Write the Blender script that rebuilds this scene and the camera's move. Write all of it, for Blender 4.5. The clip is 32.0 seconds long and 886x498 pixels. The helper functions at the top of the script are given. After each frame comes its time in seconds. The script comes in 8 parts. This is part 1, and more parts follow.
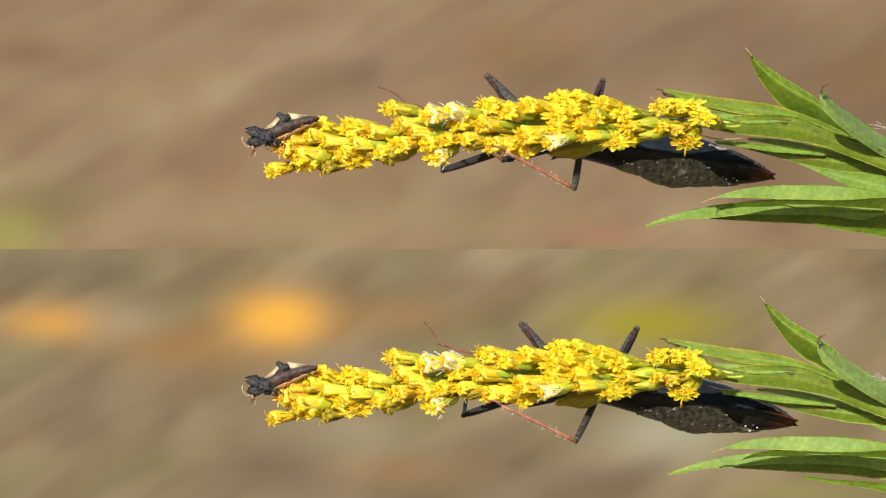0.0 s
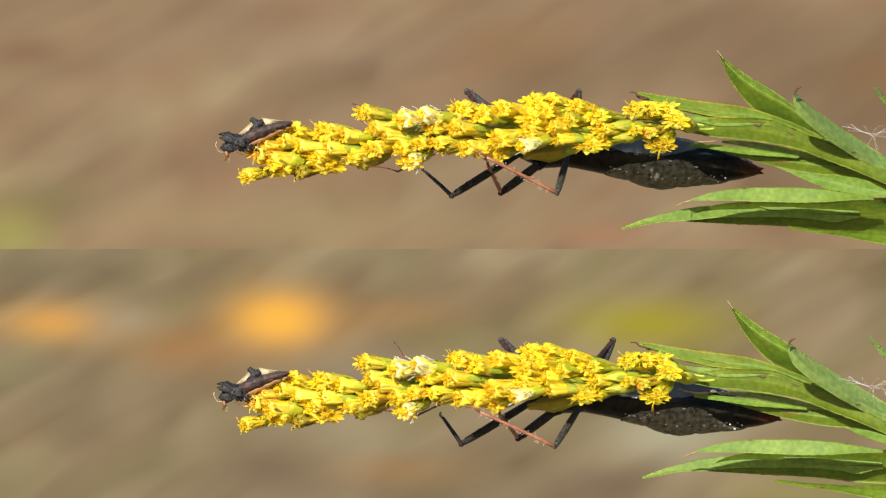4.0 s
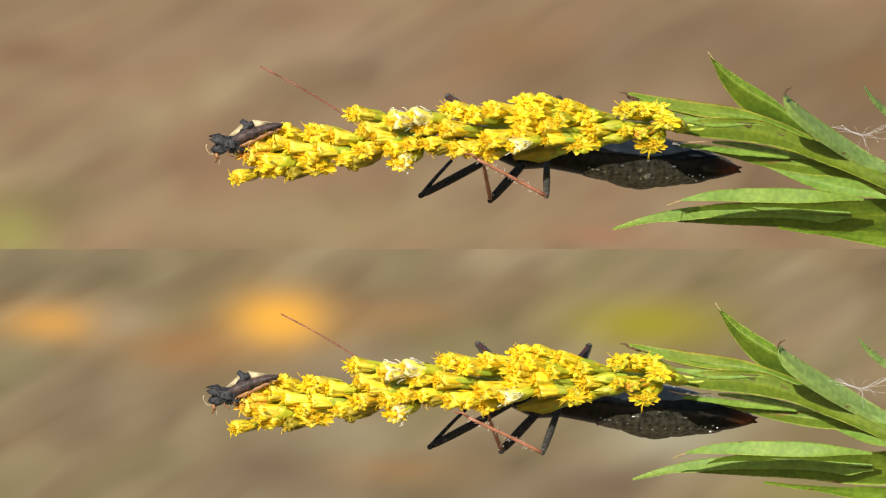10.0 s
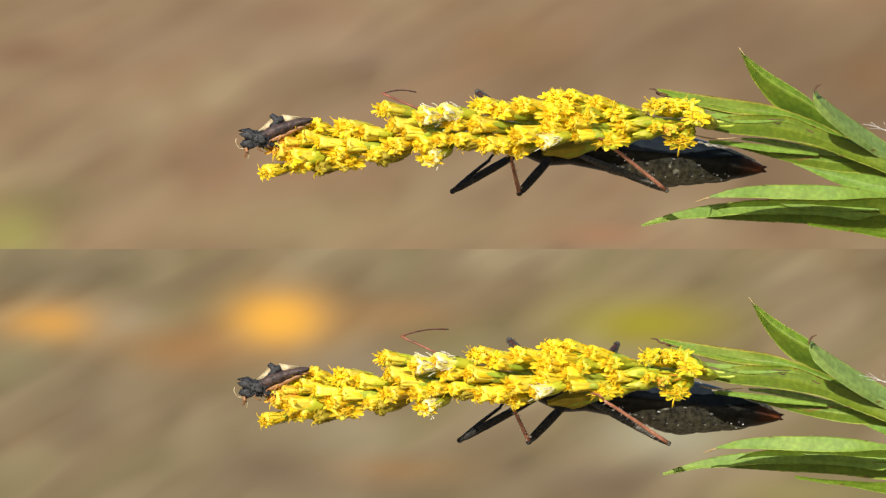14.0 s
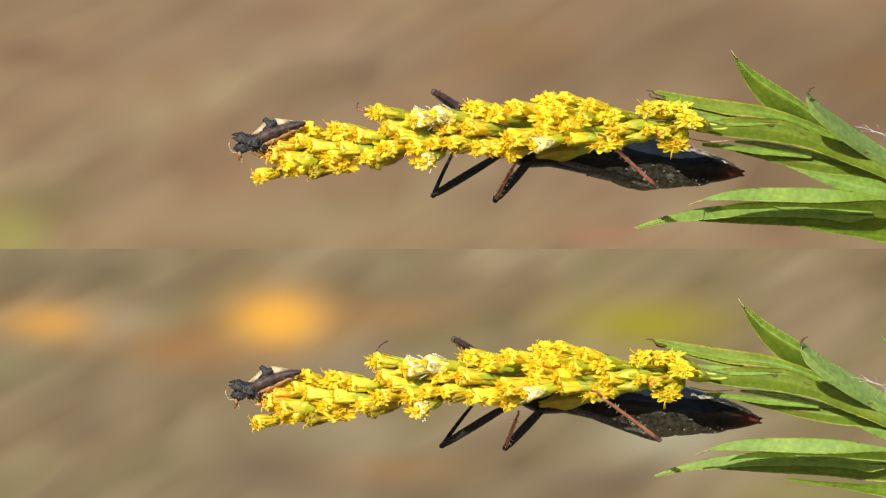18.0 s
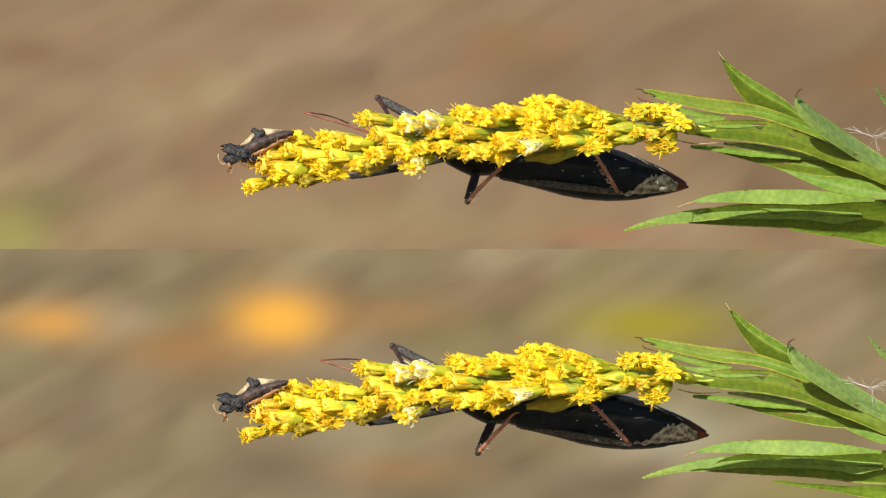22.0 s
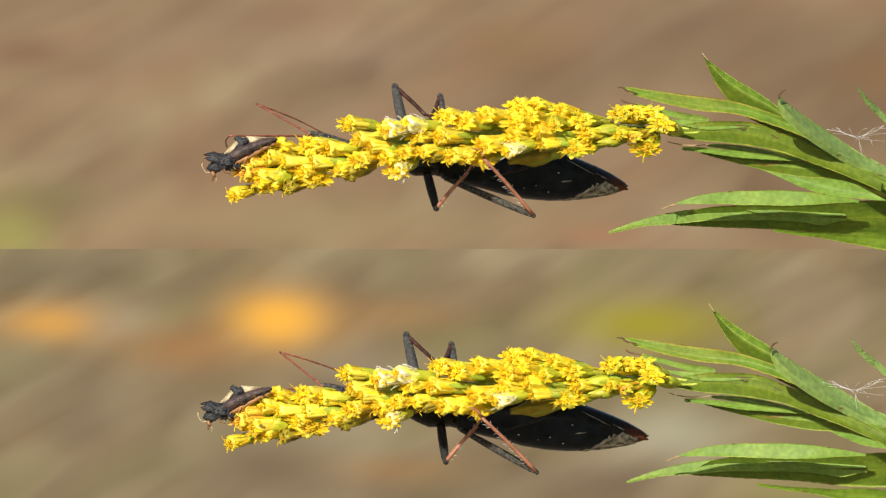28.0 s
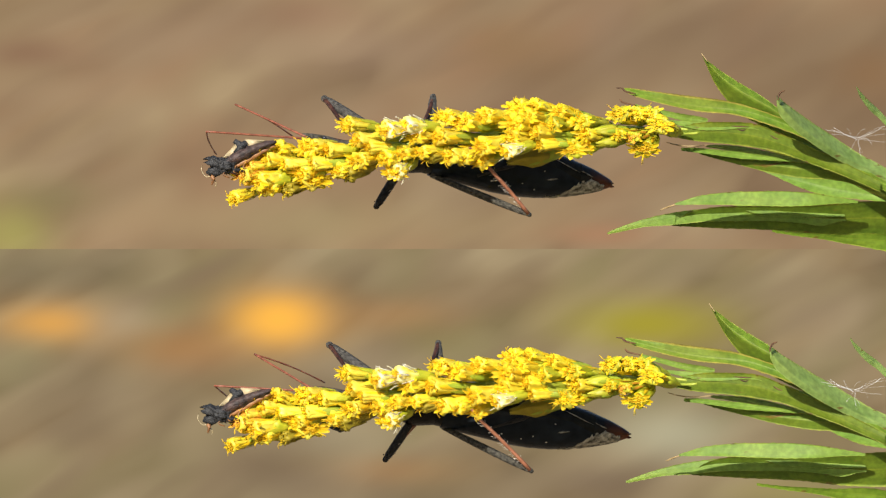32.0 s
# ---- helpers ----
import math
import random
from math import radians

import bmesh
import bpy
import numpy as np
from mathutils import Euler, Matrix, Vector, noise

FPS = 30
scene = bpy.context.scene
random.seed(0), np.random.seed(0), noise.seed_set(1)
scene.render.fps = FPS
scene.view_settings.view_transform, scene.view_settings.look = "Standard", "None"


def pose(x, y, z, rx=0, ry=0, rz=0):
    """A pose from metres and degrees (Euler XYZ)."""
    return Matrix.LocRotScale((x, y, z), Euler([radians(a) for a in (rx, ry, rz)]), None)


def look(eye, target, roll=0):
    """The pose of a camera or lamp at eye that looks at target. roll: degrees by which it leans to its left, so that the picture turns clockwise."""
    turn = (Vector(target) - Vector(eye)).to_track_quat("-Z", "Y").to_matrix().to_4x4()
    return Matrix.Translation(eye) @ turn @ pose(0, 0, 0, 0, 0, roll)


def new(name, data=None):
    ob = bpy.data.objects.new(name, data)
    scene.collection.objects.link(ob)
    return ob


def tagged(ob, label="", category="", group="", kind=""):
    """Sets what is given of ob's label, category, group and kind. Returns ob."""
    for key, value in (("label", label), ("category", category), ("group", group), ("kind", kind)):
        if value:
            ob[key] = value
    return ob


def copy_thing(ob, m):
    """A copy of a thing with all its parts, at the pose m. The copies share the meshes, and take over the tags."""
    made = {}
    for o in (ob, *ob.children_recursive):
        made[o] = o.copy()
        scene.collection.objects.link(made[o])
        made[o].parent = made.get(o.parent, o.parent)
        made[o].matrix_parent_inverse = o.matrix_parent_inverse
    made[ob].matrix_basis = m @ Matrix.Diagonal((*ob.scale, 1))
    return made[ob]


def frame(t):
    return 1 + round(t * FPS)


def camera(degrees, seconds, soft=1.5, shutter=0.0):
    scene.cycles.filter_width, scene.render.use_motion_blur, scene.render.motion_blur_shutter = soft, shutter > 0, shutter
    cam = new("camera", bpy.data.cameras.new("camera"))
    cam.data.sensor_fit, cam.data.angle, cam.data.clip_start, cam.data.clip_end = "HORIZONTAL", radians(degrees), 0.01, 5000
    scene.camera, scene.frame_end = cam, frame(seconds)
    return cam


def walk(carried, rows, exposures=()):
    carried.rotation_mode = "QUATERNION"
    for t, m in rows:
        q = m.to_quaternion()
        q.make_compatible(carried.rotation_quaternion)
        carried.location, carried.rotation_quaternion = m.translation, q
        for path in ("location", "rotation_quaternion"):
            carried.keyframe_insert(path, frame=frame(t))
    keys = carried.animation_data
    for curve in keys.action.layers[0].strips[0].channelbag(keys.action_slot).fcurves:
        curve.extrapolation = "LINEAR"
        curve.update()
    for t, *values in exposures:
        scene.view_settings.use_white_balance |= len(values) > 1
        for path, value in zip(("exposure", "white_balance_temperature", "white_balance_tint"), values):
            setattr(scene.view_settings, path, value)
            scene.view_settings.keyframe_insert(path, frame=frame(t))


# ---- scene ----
# A macro of an insect crawling along a flower spike, shown as two pictures of the same spray, one above the other,
# both squeezed to half their height. One still camera; the pair of sprays stands before a pair of far backdrops.
cam = camera(12.0, 32.0, soft=1.3)
walk(cam, [(0.0, look((0, -0.333, 0.6), (0, 0, 0.6))), (32.0, look((0, -0.333, 0.6), (0, 0, 0.6)))],
     exposures=[(0.0, 0.45), (32.0, 0.45)])

# ---- light: clear sky, sun high behind the camera's left shoulder ----
SUN_FROM = Vector((-0.28, -0.85, 0.43)).normalized()
world = bpy.data.worlds.new("sky")
scene.world = world
world.use_nodes = True
wn = world.node_tree.nodes
sky = wn.new("ShaderNodeTexSky")
sky.sky_type, sky.sun_disc = "NISHITA", False
sky.sun_elevation = math.asin(SUN_FROM.z)
sky.sun_rotation = math.atan2(SUN_FROM.x, SUN_FROM.y)
wn["Background"].inputs["Strength"].default_value = 0.09
world.node_tree.links.new(sky.outputs[0], wn["Background"].inputs["Color"])
sun = new("sun", bpy.data.lights.new("sun", "SUN"))
sun.data.energy, sun.data.angle, sun.data.color = 5.0, radians(0.55), (1.0, 0.95, 0.86)
sun.matrix_world = look(SUN_FROM * 5, (0, 0, 0))

# ---- measures ----
S = 4.4643e-5            # size of the finest detail at the spray, in metres
FAR = 0.333              # from the lens to the spray
EYE_Z = 0.6


def at(u, v, w=0.0):
    """The place at (u, v) of the picture, w behind the plane of the spray, in units of S."""
    k = S * (1 + w * S / FAR)
    return Vector(((u - 784) * k, w * S, EYE_Z + (441 - v) * k))


ROOT = at(1230, 230)
BEND_MIDDLE = at(960, 225) - ROOT
BEND_TIP = at(650, 245) - ROOT


def lin(r, g, b):
    """Linear colour of an everyday 0-255 colour."""
    return tuple(c / 12.92 if c <= 0.04045 else ((c + 0.055) / 1.055) ** 2.4 for c in (r / 255, g / 255, b / 255)) + (1.0,)


# ---- materials ----
def nodes_of(name):
    m = bpy.data.materials.new(name)
    m.use_nodes = True
    return m, m.node_tree.nodes, m.node_tree.links


def ramp(n, l, fac, stops):
    r = n.new("ShaderNodeValToRGB")
    els = r.color_ramp.elements
    els[0].position, els[0].color = stops[0]
    els[1].position, els[1].color = stops[-1]
    for p, c in stops[1:-1]:
        els.new(p).color = c
    l.new(fac, r.inputs[0])
    return r.outputs[0]


def noise_of(n, l, scale, detail=3.0, stretch=(1, 1, 1), turn=0.0, coord="Object", rough=0.5):
    c = n.new("ShaderNodeTexCoord")
    mp = n.new("ShaderNodeMapping")
    mp.inputs["Scale"].default_value = stretch
    mp.inputs["Rotation"].default_value = (0, turn, 0)
    t = n.new("ShaderNodeTexNoise")
    t.inputs["Scale"].default_value, t.inputs["Detail"].default_value = scale, detail
    t.inputs["Roughness"].default_value = rough
    l.new(c.outputs[coord], mp.inputs[0])
    l.new(mp.outputs[0], t.inputs["Vector"])
    return t.outputs["Fac"]


def mixed(n, l, fac, a, b, mode="MIX"):
    m = n.new("ShaderNodeMix")
    m.data_type, m.blend_type = "RGBA", mode
    for sock, val in ((m.inputs[0], fac), (m.inputs[6], a), (m.inputs[7], b)):
        if isinstance(val, (int, float, tuple)):
            sock.default_value = val
        else:
            l.new(val, sock)
    return m.outputs[2]


def bump_of(n, l, height, strength, dist):
    b = n.new("ShaderNodeBump")
    b.inputs["Strength"].default_value, b.inputs["Distance"].default_value = strength, dist
    l.new(height, b.inputs["Height"])
    return b.outputs[0]


def surface(name, dark, light, scale, rough=0.5, speck=None, through_light=0.0, bump=0.4, coat=0.0, spread=0.25, piece=0.0, gloss=0.5):
    """A two-tone grained surface. through_light: the share of light that passes through; speck: a colour of small spots."""
    m, n, l = nodes_of(name)
    p = n["Principled BSDF"]
    f = noise_of(n, l, scale, 4)
    col = ramp(n, l, f, [(0.5 - spread, dark), (0.5 + spread, light)])
    if piece:
        oi = n.new("ShaderNodeObjectInfo")
        hs = n.new("ShaderNodeHueSaturation")
        mr = n.new("ShaderNodeMapRange")
        mr.inputs[3].default_value, mr.inputs[4].default_value = 1 - piece, 1 + piece * 0.5
        l.new(oi.outputs["Random"], mr.inputs[0])
        l.new(mr.outputs[0], hs.inputs["Value"])
        mr2 = n.new("ShaderNodeMapRange")
        mr2.inputs[3].default_value, mr2.inputs[4].default_value = 0.5 - piece * 0.06, 0.5 + piece * 0.05
        l.new(oi.outputs["Random"], mr2.inputs[0])
        l.new(mr2.outputs[0], hs.inputs["Hue"])
        l.new(col, hs.inputs["Color"])
        col = hs.outputs[0]
    if speck:
        f2 = noise_of(n, l, scale * 2.7, 2)
        s = ramp(n, l, f2, [(0.60, (0, 0, 0, 1)), (0.68, (1, 1, 1, 1))])
        col = mixed(n, l, s, col, speck)
    l.new(col, p.inputs["Base Color"])
    p.inputs["Roughness"].default_value = rough
    p.inputs["Specular IOR Level"].default_value = gloss
    p.inputs["Coat Weight"].default_value = coat
    p.inputs["Coat Roughness"].default_value = 0.15
    l.new(bump_of(n, l, noise_of(n, l, scale * 3, 3), bump, 2.5 * S), p.inputs["Normal"])
    if through_light:
        tr = n.new("ShaderNodeBsdfTranslucent")
        mx = n.new("ShaderNodeMixShader")
        mx.inputs[0].default_value = through_light
        l.new(col, tr.inputs["Color"])
        l.new(p.outputs[0], mx.inputs[1])
        l.new(tr.outputs[0], mx.inputs[2])
        l.new(mx.outputs[0], n["Material Output"].inputs["Surface"])
    return m


def leaf_material(name, deep, fresh, edge, ribs=0.2, thin=0.30, margin=0.55, inset=0.0):
    """A leaf: fine veins along the blade, pale midrib, yellowing margin and rusty flecks, letting some light through."""
    m, n, l = nodes_of(name)
    p = n["Principled BSDF"]
    uv = n.new("ShaderNodeUVMap")
    sep = n.new("ShaderNodeSeparateXYZ")
    l.new(uv.outputs[0], sep.inputs[0])
    f = noise_of(n, l, 420, 4, (1, 1, 2.2))
    col = ramp(n, l, f, [(0.3, deep), (0.7, fresh)])
    side = n.new("ShaderNodeMath")
    side.operation = "ABSOLUTE"
    off = n.new("ShaderNodeMath")
    off.operation = "SUBTRACT"
    off.inputs[1].default_value = 0.5
    l.new(sep.outputs["Y"], off.inputs[0])
    l.new(off.outputs[0], side.inputs[0])
    wave = n.new("ShaderNodeTexWave")
    wave.bands_direction = "Y"
    wave.inputs["Scale"].default_value, wave.inputs["Distortion"].default_value = 2.6, 1.0
    wave.inputs["Detail"].default_value = 2
    l.new(uv.outputs[0], wave.inputs["Vector"])
    col = mixed(n, l, mixed(n, l, 0.16, (0, 0, 0, 1), wave.outputs["Color"]), col, fresh)
    rib = ramp(n, l, side.outputs[0], [(0.0, (ribs, ribs, ribs, 1)), (0.03, (0, 0, 0, 1))])
    col = mixed(n, l, rib, col, edge)
    # yellowing margin, broken up
    wob = n.new("ShaderNodeMath")
    wob.operation = "MULTIPLY_ADD"
    wob.inputs[1].default_value = 0.16
    l.new(noise_of(n, l, 700, 3), wob.inputs[0])
    l.new(side.outputs[0], wob.inputs[2])
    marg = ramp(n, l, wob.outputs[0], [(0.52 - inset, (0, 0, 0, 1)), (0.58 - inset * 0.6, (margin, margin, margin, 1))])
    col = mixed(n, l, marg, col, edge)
    rust = ramp(n, l, noise_of(n, l, 900, 4, (0.5, 0.6, 1.6), -0.4), [(0.665, (0, 0, 0, 1)), (0.71, (0.85, 0.85, 0.85, 1))])
    col = mixed(n, l, rust, col, (0.16, 0.07, 0.02, 1))
    # scorched specks along the margin
    rim = ramp(n, l, side.outputs[0], [(0.40, (0, 0, 0, 1)), (0.46, (1, 1, 1, 1))])
    scorch = ramp(n, l, noise_of(n, l, 1150, 2), [(0.65, (0, 0, 0, 1)), (0.71, (0.8, 0.8, 0.8, 1))])
    col = mixed(n, l, mixed(n, l, 1.0, rim, scorch, "MULTIPLY"), col, (0.10, 0.045, 0.012, 1))
    # broad patches of yellowing
    old = ramp(n, l, noise_of(n, l, 260, 3, (0.6, 1, 1.4), 0.3), [(0.50, (0, 0, 0, 1)), (0.74, (0.20, 0.20, 0.20, 1))])
    col = mixed(n, l, old, col, edge)
    # fine mottling
    mott = ramp(n, l, noise_of(n, l, 2400, 2), [(0.35, (0.80, 0.80, 0.80, 1)), (0.65, (1.08, 1.08, 1.08, 1))])
    col = mixed(n, l, 1.0, col, mott, "MULTIPLY")
    l.new(col, p.inputs["Base Color"])
    p.inputs["Roughness"].default_value = 0.55
    p.inputs["Specular IOR Level"].default_value = 0.3
    l.new(bump_of(n, l, noise_of(n, l, 1500, 3), 0.5, 2 * S), p.inputs["Normal"])
    tr = n.new("ShaderNodeBsdfTranslucent")
    mx = n.new("ShaderNodeMixShader")
    mx.inputs[0].default_value = thin
    l.new(col, tr.inputs["Color"])
    l.new(p.outputs[0], mx.inputs[1])
    l.new(tr.outputs[0], mx.inputs[2])
    l.new(mx.outputs[0], n["Material Output"].inputs["Surface"])
    return m


def distance_material(name, base, tones, spots, turn, seed):
    """Far, out-of-focus grass and flowers as a glowing sheet, daylight painted in: soft streaks of dry brown and big
    soft spots. Units of the near plane.
    """
    m, n, l = nodes_of(name)
    n.remove(n["Principled BSDF"])
    geo = n.new("ShaderNodeTexCoord")
    mp = n.new("ShaderNodeMapping")
    k = 1 / (S * (FAR + BACK) / FAR)
    mp.inputs["Scale"].default_value = (k, k, -k)
    mp.inputs["Location"].default_value = (784, 0, 441)
    l.new(geo.outputs["Object"], mp.inputs[0])
    sep = n.new("ShaderNodeSeparateXYZ")
    l.new(mp.outputs[0], sep.inputs[0])
    col = base
    for i, (size, stretch, lo, hi, tone) in enumerate(tones):
        mp2 = n.new("ShaderNodeMapping")
        mp2.inputs["Rotation"].default_value = (0, radians(turn), 0)
        mp2.inputs["Location"].default_value = (seed * 3.1 + i * 7.7, i * 3.3, seed)
        mp3 = n.new("ShaderNodeMapping")
        mp3.inputs["Scale"].default_value = (1 / (size * stretch), 0.0, 1 / size)
        l.new(mp.outputs[0], mp2.inputs[0])
        l.new(mp2.outputs[0], mp3.inputs[0])
        t = n.new("ShaderNodeTexNoise")
        t.inputs["Scale"].default_value, t.inputs["Detail"].default_value = 1.0, 1.0
        l.new(mp3.outputs[0], t.inputs["Vector"])
        col = mixed(n, l, ramp(n, l, t.outputs["Fac"], [(lo - 0.02, (0, 0, 0, 1)), (hi + 0.02, (1, 1, 1, 1))]), col, tone)
    for u, v, su, sv, amount, tone in spots:
        parts = []
        for axis, c0, sd in (("X", u, su), ("Z", v, sv)):
            a = n.new("ShaderNodeMath")
            a.operation = "SUBTRACT"
            l.new(sep.outputs[axis], a.inputs[0])
            a.inputs[1].default_value = c0
            b = n.new("ShaderNodeMath")
            b.operation = "DIVIDE"
            l.new(a.outputs[0], b.inputs[0])
            b.inputs[1].default_value = sd
            c = n.new("ShaderNodeMath")
            c.operation = "POWER"
            c2 = n.new("ShaderNodeMath")
            c2.operation = "ABSOLUTE"
            l.new(b.outputs[0], c2.inputs[0])
            l.new(c2.outputs[0], c.inputs[0])
            c.inputs[1].default_value = 2.0
            parts.append(c.outputs[0])
        add = n.new("ShaderNodeMath")
        l.new(parts[0], add.inputs[0])
        l.new(parts[1], add.inputs[1])
        ex = n.new("ShaderNodeMath")
        ex.operation = "POWER"
        ex.inputs[0].default_value = 0.368
        l.new(add.outputs[0], ex.inputs[1])
        am = n.new("ShaderNodeMath")
        am.operation = "MULTIPLY"
        l.new(ex.outputs[0], am.inputs[0])
        am.inputs[1].default_value = amount
        col = mixed(n, l, am.outputs[0], col, tone)
    col = mixed(n, l, 1.0, col, (1.02, 1.0, 0.95, 1), "MULTIPLY")
    # glows by itself: the daylight on the far grass is in its colours
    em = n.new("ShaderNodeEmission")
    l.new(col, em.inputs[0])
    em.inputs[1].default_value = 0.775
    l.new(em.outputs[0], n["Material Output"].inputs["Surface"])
    return m


BACK = 8.0               # from the sprays to the far backdrops

PETAL = surface("ray_petal_yellow", (0.89, 0.60, 0.010, 1), (0.95, 0.72, 0.03, 1), 900, 0.5, through_light=0.45, bump=0.25, piece=0.14, gloss=0.4)
DISC = surface("disc_floret_golden", (0.88, 0.57, 0.008, 1), (0.95, 0.72, 0.02, 1), 1500, 0.55, bump=0.3, piece=0.12, through_light=0.45, gloss=0.4)
CUP = surface("corolla_lemon_yellow", (0.72, 0.56, 0.012, 1), (0.93, 0.78, 0.06, 1), 700, 0.42, bump=0.35, piece=0.18, through_light=0.28)
CUP_PALE = surface("corolla_pale_lemon", (0.84, 0.67, 0.014, 1), (0.97, 0.87, 0.12, 1), 700, 0.38, bump=0.35, piece=0.16, through_light=0.32, spread=0.2)
# lemon bell whose white highlight is painted in as the lighter tone
CUP_HIGHLIT = surface("corolla_cream_highlit", (0.90, 0.80, 0.05, 1), (0.96, 0.93, 0.55, 1), 520, 0.42, bump=0.35, through_light=0.3, spread=0.12)
CUP_LIME = surface("involucre_lime_yellow", (0.34, 0.37, 0.012, 1), (0.66, 0.63, 0.04, 1), 520, 0.5, bump=0.7, piece=0.2, through_light=0.25)
CUP_GREEN = surface("involucre_lime_green", (0.22, 0.31, 0.015, 1), (0.50, 0.54, 0.05, 1), 420, 0.5, bump=0.6, piece=0.2, through_light=0.25)
ORANGE = surface("aged_floret_orange", (0.72, 0.30, 0.02, 1), (0.92, 0.55, 0.06, 1), 600, 0.6, through_light=0.3)
# olive for heads lying in shade, the shade put into the colour
OLIVE = surface("shaded_floret_olive", (0.26, 0.20, 0.012, 1), (0.50, 0.40, 0.03, 1), 600, 0.6, through_light=0.3)
PAPPUS = surface("pappus_white", (0.75, 0.70, 0.52, 1), (0.92, 0.90, 0.80, 1), 800, 0.6, through_light=0.3)
STALK = surface("stalk_green", (0.24, 0.32, 0.03, 1), (0.46, 0.50, 0.06, 1), 500, 0.5, bump=0.8)
# LEAF also paints shade and LEAF_PALE sunlight on the low leaves
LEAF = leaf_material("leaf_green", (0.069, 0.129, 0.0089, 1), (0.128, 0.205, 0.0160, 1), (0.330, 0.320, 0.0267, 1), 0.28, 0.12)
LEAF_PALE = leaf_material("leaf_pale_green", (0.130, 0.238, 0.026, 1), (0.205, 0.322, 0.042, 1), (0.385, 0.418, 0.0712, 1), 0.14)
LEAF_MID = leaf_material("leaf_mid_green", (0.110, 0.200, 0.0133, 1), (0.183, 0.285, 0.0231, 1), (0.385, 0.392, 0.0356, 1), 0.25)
LEAF_TAN = leaf_material("leaf_green_tan_margin", (0.092, 0.169, 0.0116, 1), (0.156, 0.249, 0.0196, 1), (0.403, 0.338, 0.0623, 1), 0.2, 0.2, 0.9, 0.07)
LEAF_OLIVE = leaf_material("leaf_olive_green", (0.101, 0.165, 0.0107, 1), (0.174, 0.240, 0.0178, 1), (0.385, 0.356, 0.0356, 1), 0.25)
LEAF_GREY = leaf_material("leaf_grey_green", (0.183, 0.289, 0.0668, 1), (0.284, 0.409, 0.1113, 1), (0.385, 0.427, 0.0890, 1), 0.2)
DRY = surface("dry_leaf_tip_brown", (0.035, 0.016, 0.008, 1), (0.16, 0.075, 0.03, 1), 900, 0.8)
TAN = surface("dry_leaf_tip_tan", (0.20, 0.13, 0.05, 1), (0.46, 0.34, 0.17, 1), 1400, 0.7)
SILK = surface("white_silk", (0.62, 0.62, 0.60, 1), (0.78, 0.78, 0.76, 1), 900, 0.5)
SHELL = surface("bug_black_shell", (0.005, 0.005, 0.004, 1), (0.018, 0.017, 0.013, 1), 1800, 0.25, bump=0.4, gloss=0.10)
# the blue in the base colour stands for sky sheen on the wing
WING = surface("bug_wing_black_blue_sheen", (0.005, 0.007, 0.009, 1), (0.016, 0.021, 0.027, 1), 900, 0.18, bump=0.2, gloss=0.08)
RUST = surface("bug_rusty_brown", (0.025, 0.007, 0.003, 1), (0.20, 0.055, 0.018, 1), 1200, 0.35, bump=0.5, gloss=0.2)
TAIL = RUST.copy()
TAIL.name = "bug_tail_black_to_rust"


def rust_towards_tail(m):
    """Black that turns rusty towards the tail's end, unevenly."""
    n, l = m.node_tree.nodes, m.node_tree.links
    p = n["Principled BSDF"]
    rusty = p.inputs["Base Color"].links[0].from_socket
    c = n.new("ShaderNodeTexCoord")
    sep = n.new("ShaderNodeSeparateXYZ")
    l.new(c.outputs["Object"], sep.inputs[0])
    mr = n.new("ShaderNodeMapRange")
    mr.inputs[1].default_value, mr.inputs[2].default_value = 200 * S, 246 * S
    l.new(sep.outputs["X"], mr.inputs[0])
    mul = n.new("ShaderNodeMath")
    mul.operation = "MULTIPLY"
    l.new(mr.outputs[0], mul.inputs[0])
    l.new(ramp(n, l, noise_of(n, l, 380, 3, (0.5, 1, 1.6)), [(0.38, (0.25, 0.25, 0.25, 1)), (0.6, (1, 1, 1, 1))]), mul.inputs[1])
    l.new(mixed(n, l, mul.outputs[0], (0.006, 0.005, 0.004, 1), rusty), p.inputs["Base Color"])


rust_towards_tail(TAIL)
PLATE = surface("bug_flank_grey", (0.012, 0.012, 0.008, 1), (0.22, 0.21, 0.15, 1), 2600, 0.6, bump=1.0, spread=0.24, gloss=0.3)
PALE = surface("bug_pale_patch", (0.022, 0.018, 0.011, 1), (0.46, 0.42, 0.32, 1), 2600, 0.6, spread=0.18, speck=(0.05, 0.035, 0.02, 1), bump=0.9, gloss=0.3)
LEG = surface("leg_dark_grey_felted", (0.006, 0.005, 0.004, 1), (0.034, 0.031, 0.027, 1), 4200, 0.6, bump=0.9, spread=0.2, gloss=0.25)
FELT = surface("leg_grey_felted", (0.012, 0.011, 0.010, 1), (0.095, 0.088, 0.078, 1), 3600, 0.65, bump=0.9, spread=0.22, gloss=0.3)
MOTTLED = surface("leg_mottled_grey", (0.006, 0.006, 0.005, 1), (0.105, 0.095, 0.075, 1), 4200, 0.65, bump=0.9, spread=0.2, gloss=0.25)
SHIN = surface("shin_red_brown", (0.18, 0.06, 0.03, 1), (0.42, 0.18, 0.10, 1), 800, 0.5, bump=0.6)
DUSK = surface("shin_dark_red_black", (0.012, 0.005, 0.004, 1), (0.080, 0.030, 0.018, 1), 1800, 0.5, bump=0.6, gloss=0.3)
ANTENNA = surface("antenna_red", (0.10, 0.026, 0.014, 1), (0.30, 0.095, 0.050, 1), 1500, 0.5)
HAIR = surface("pale_bristles", (0.5, 0.42, 0.34, 1), (0.75, 0.68, 0.6, 1), 900, 0.6)
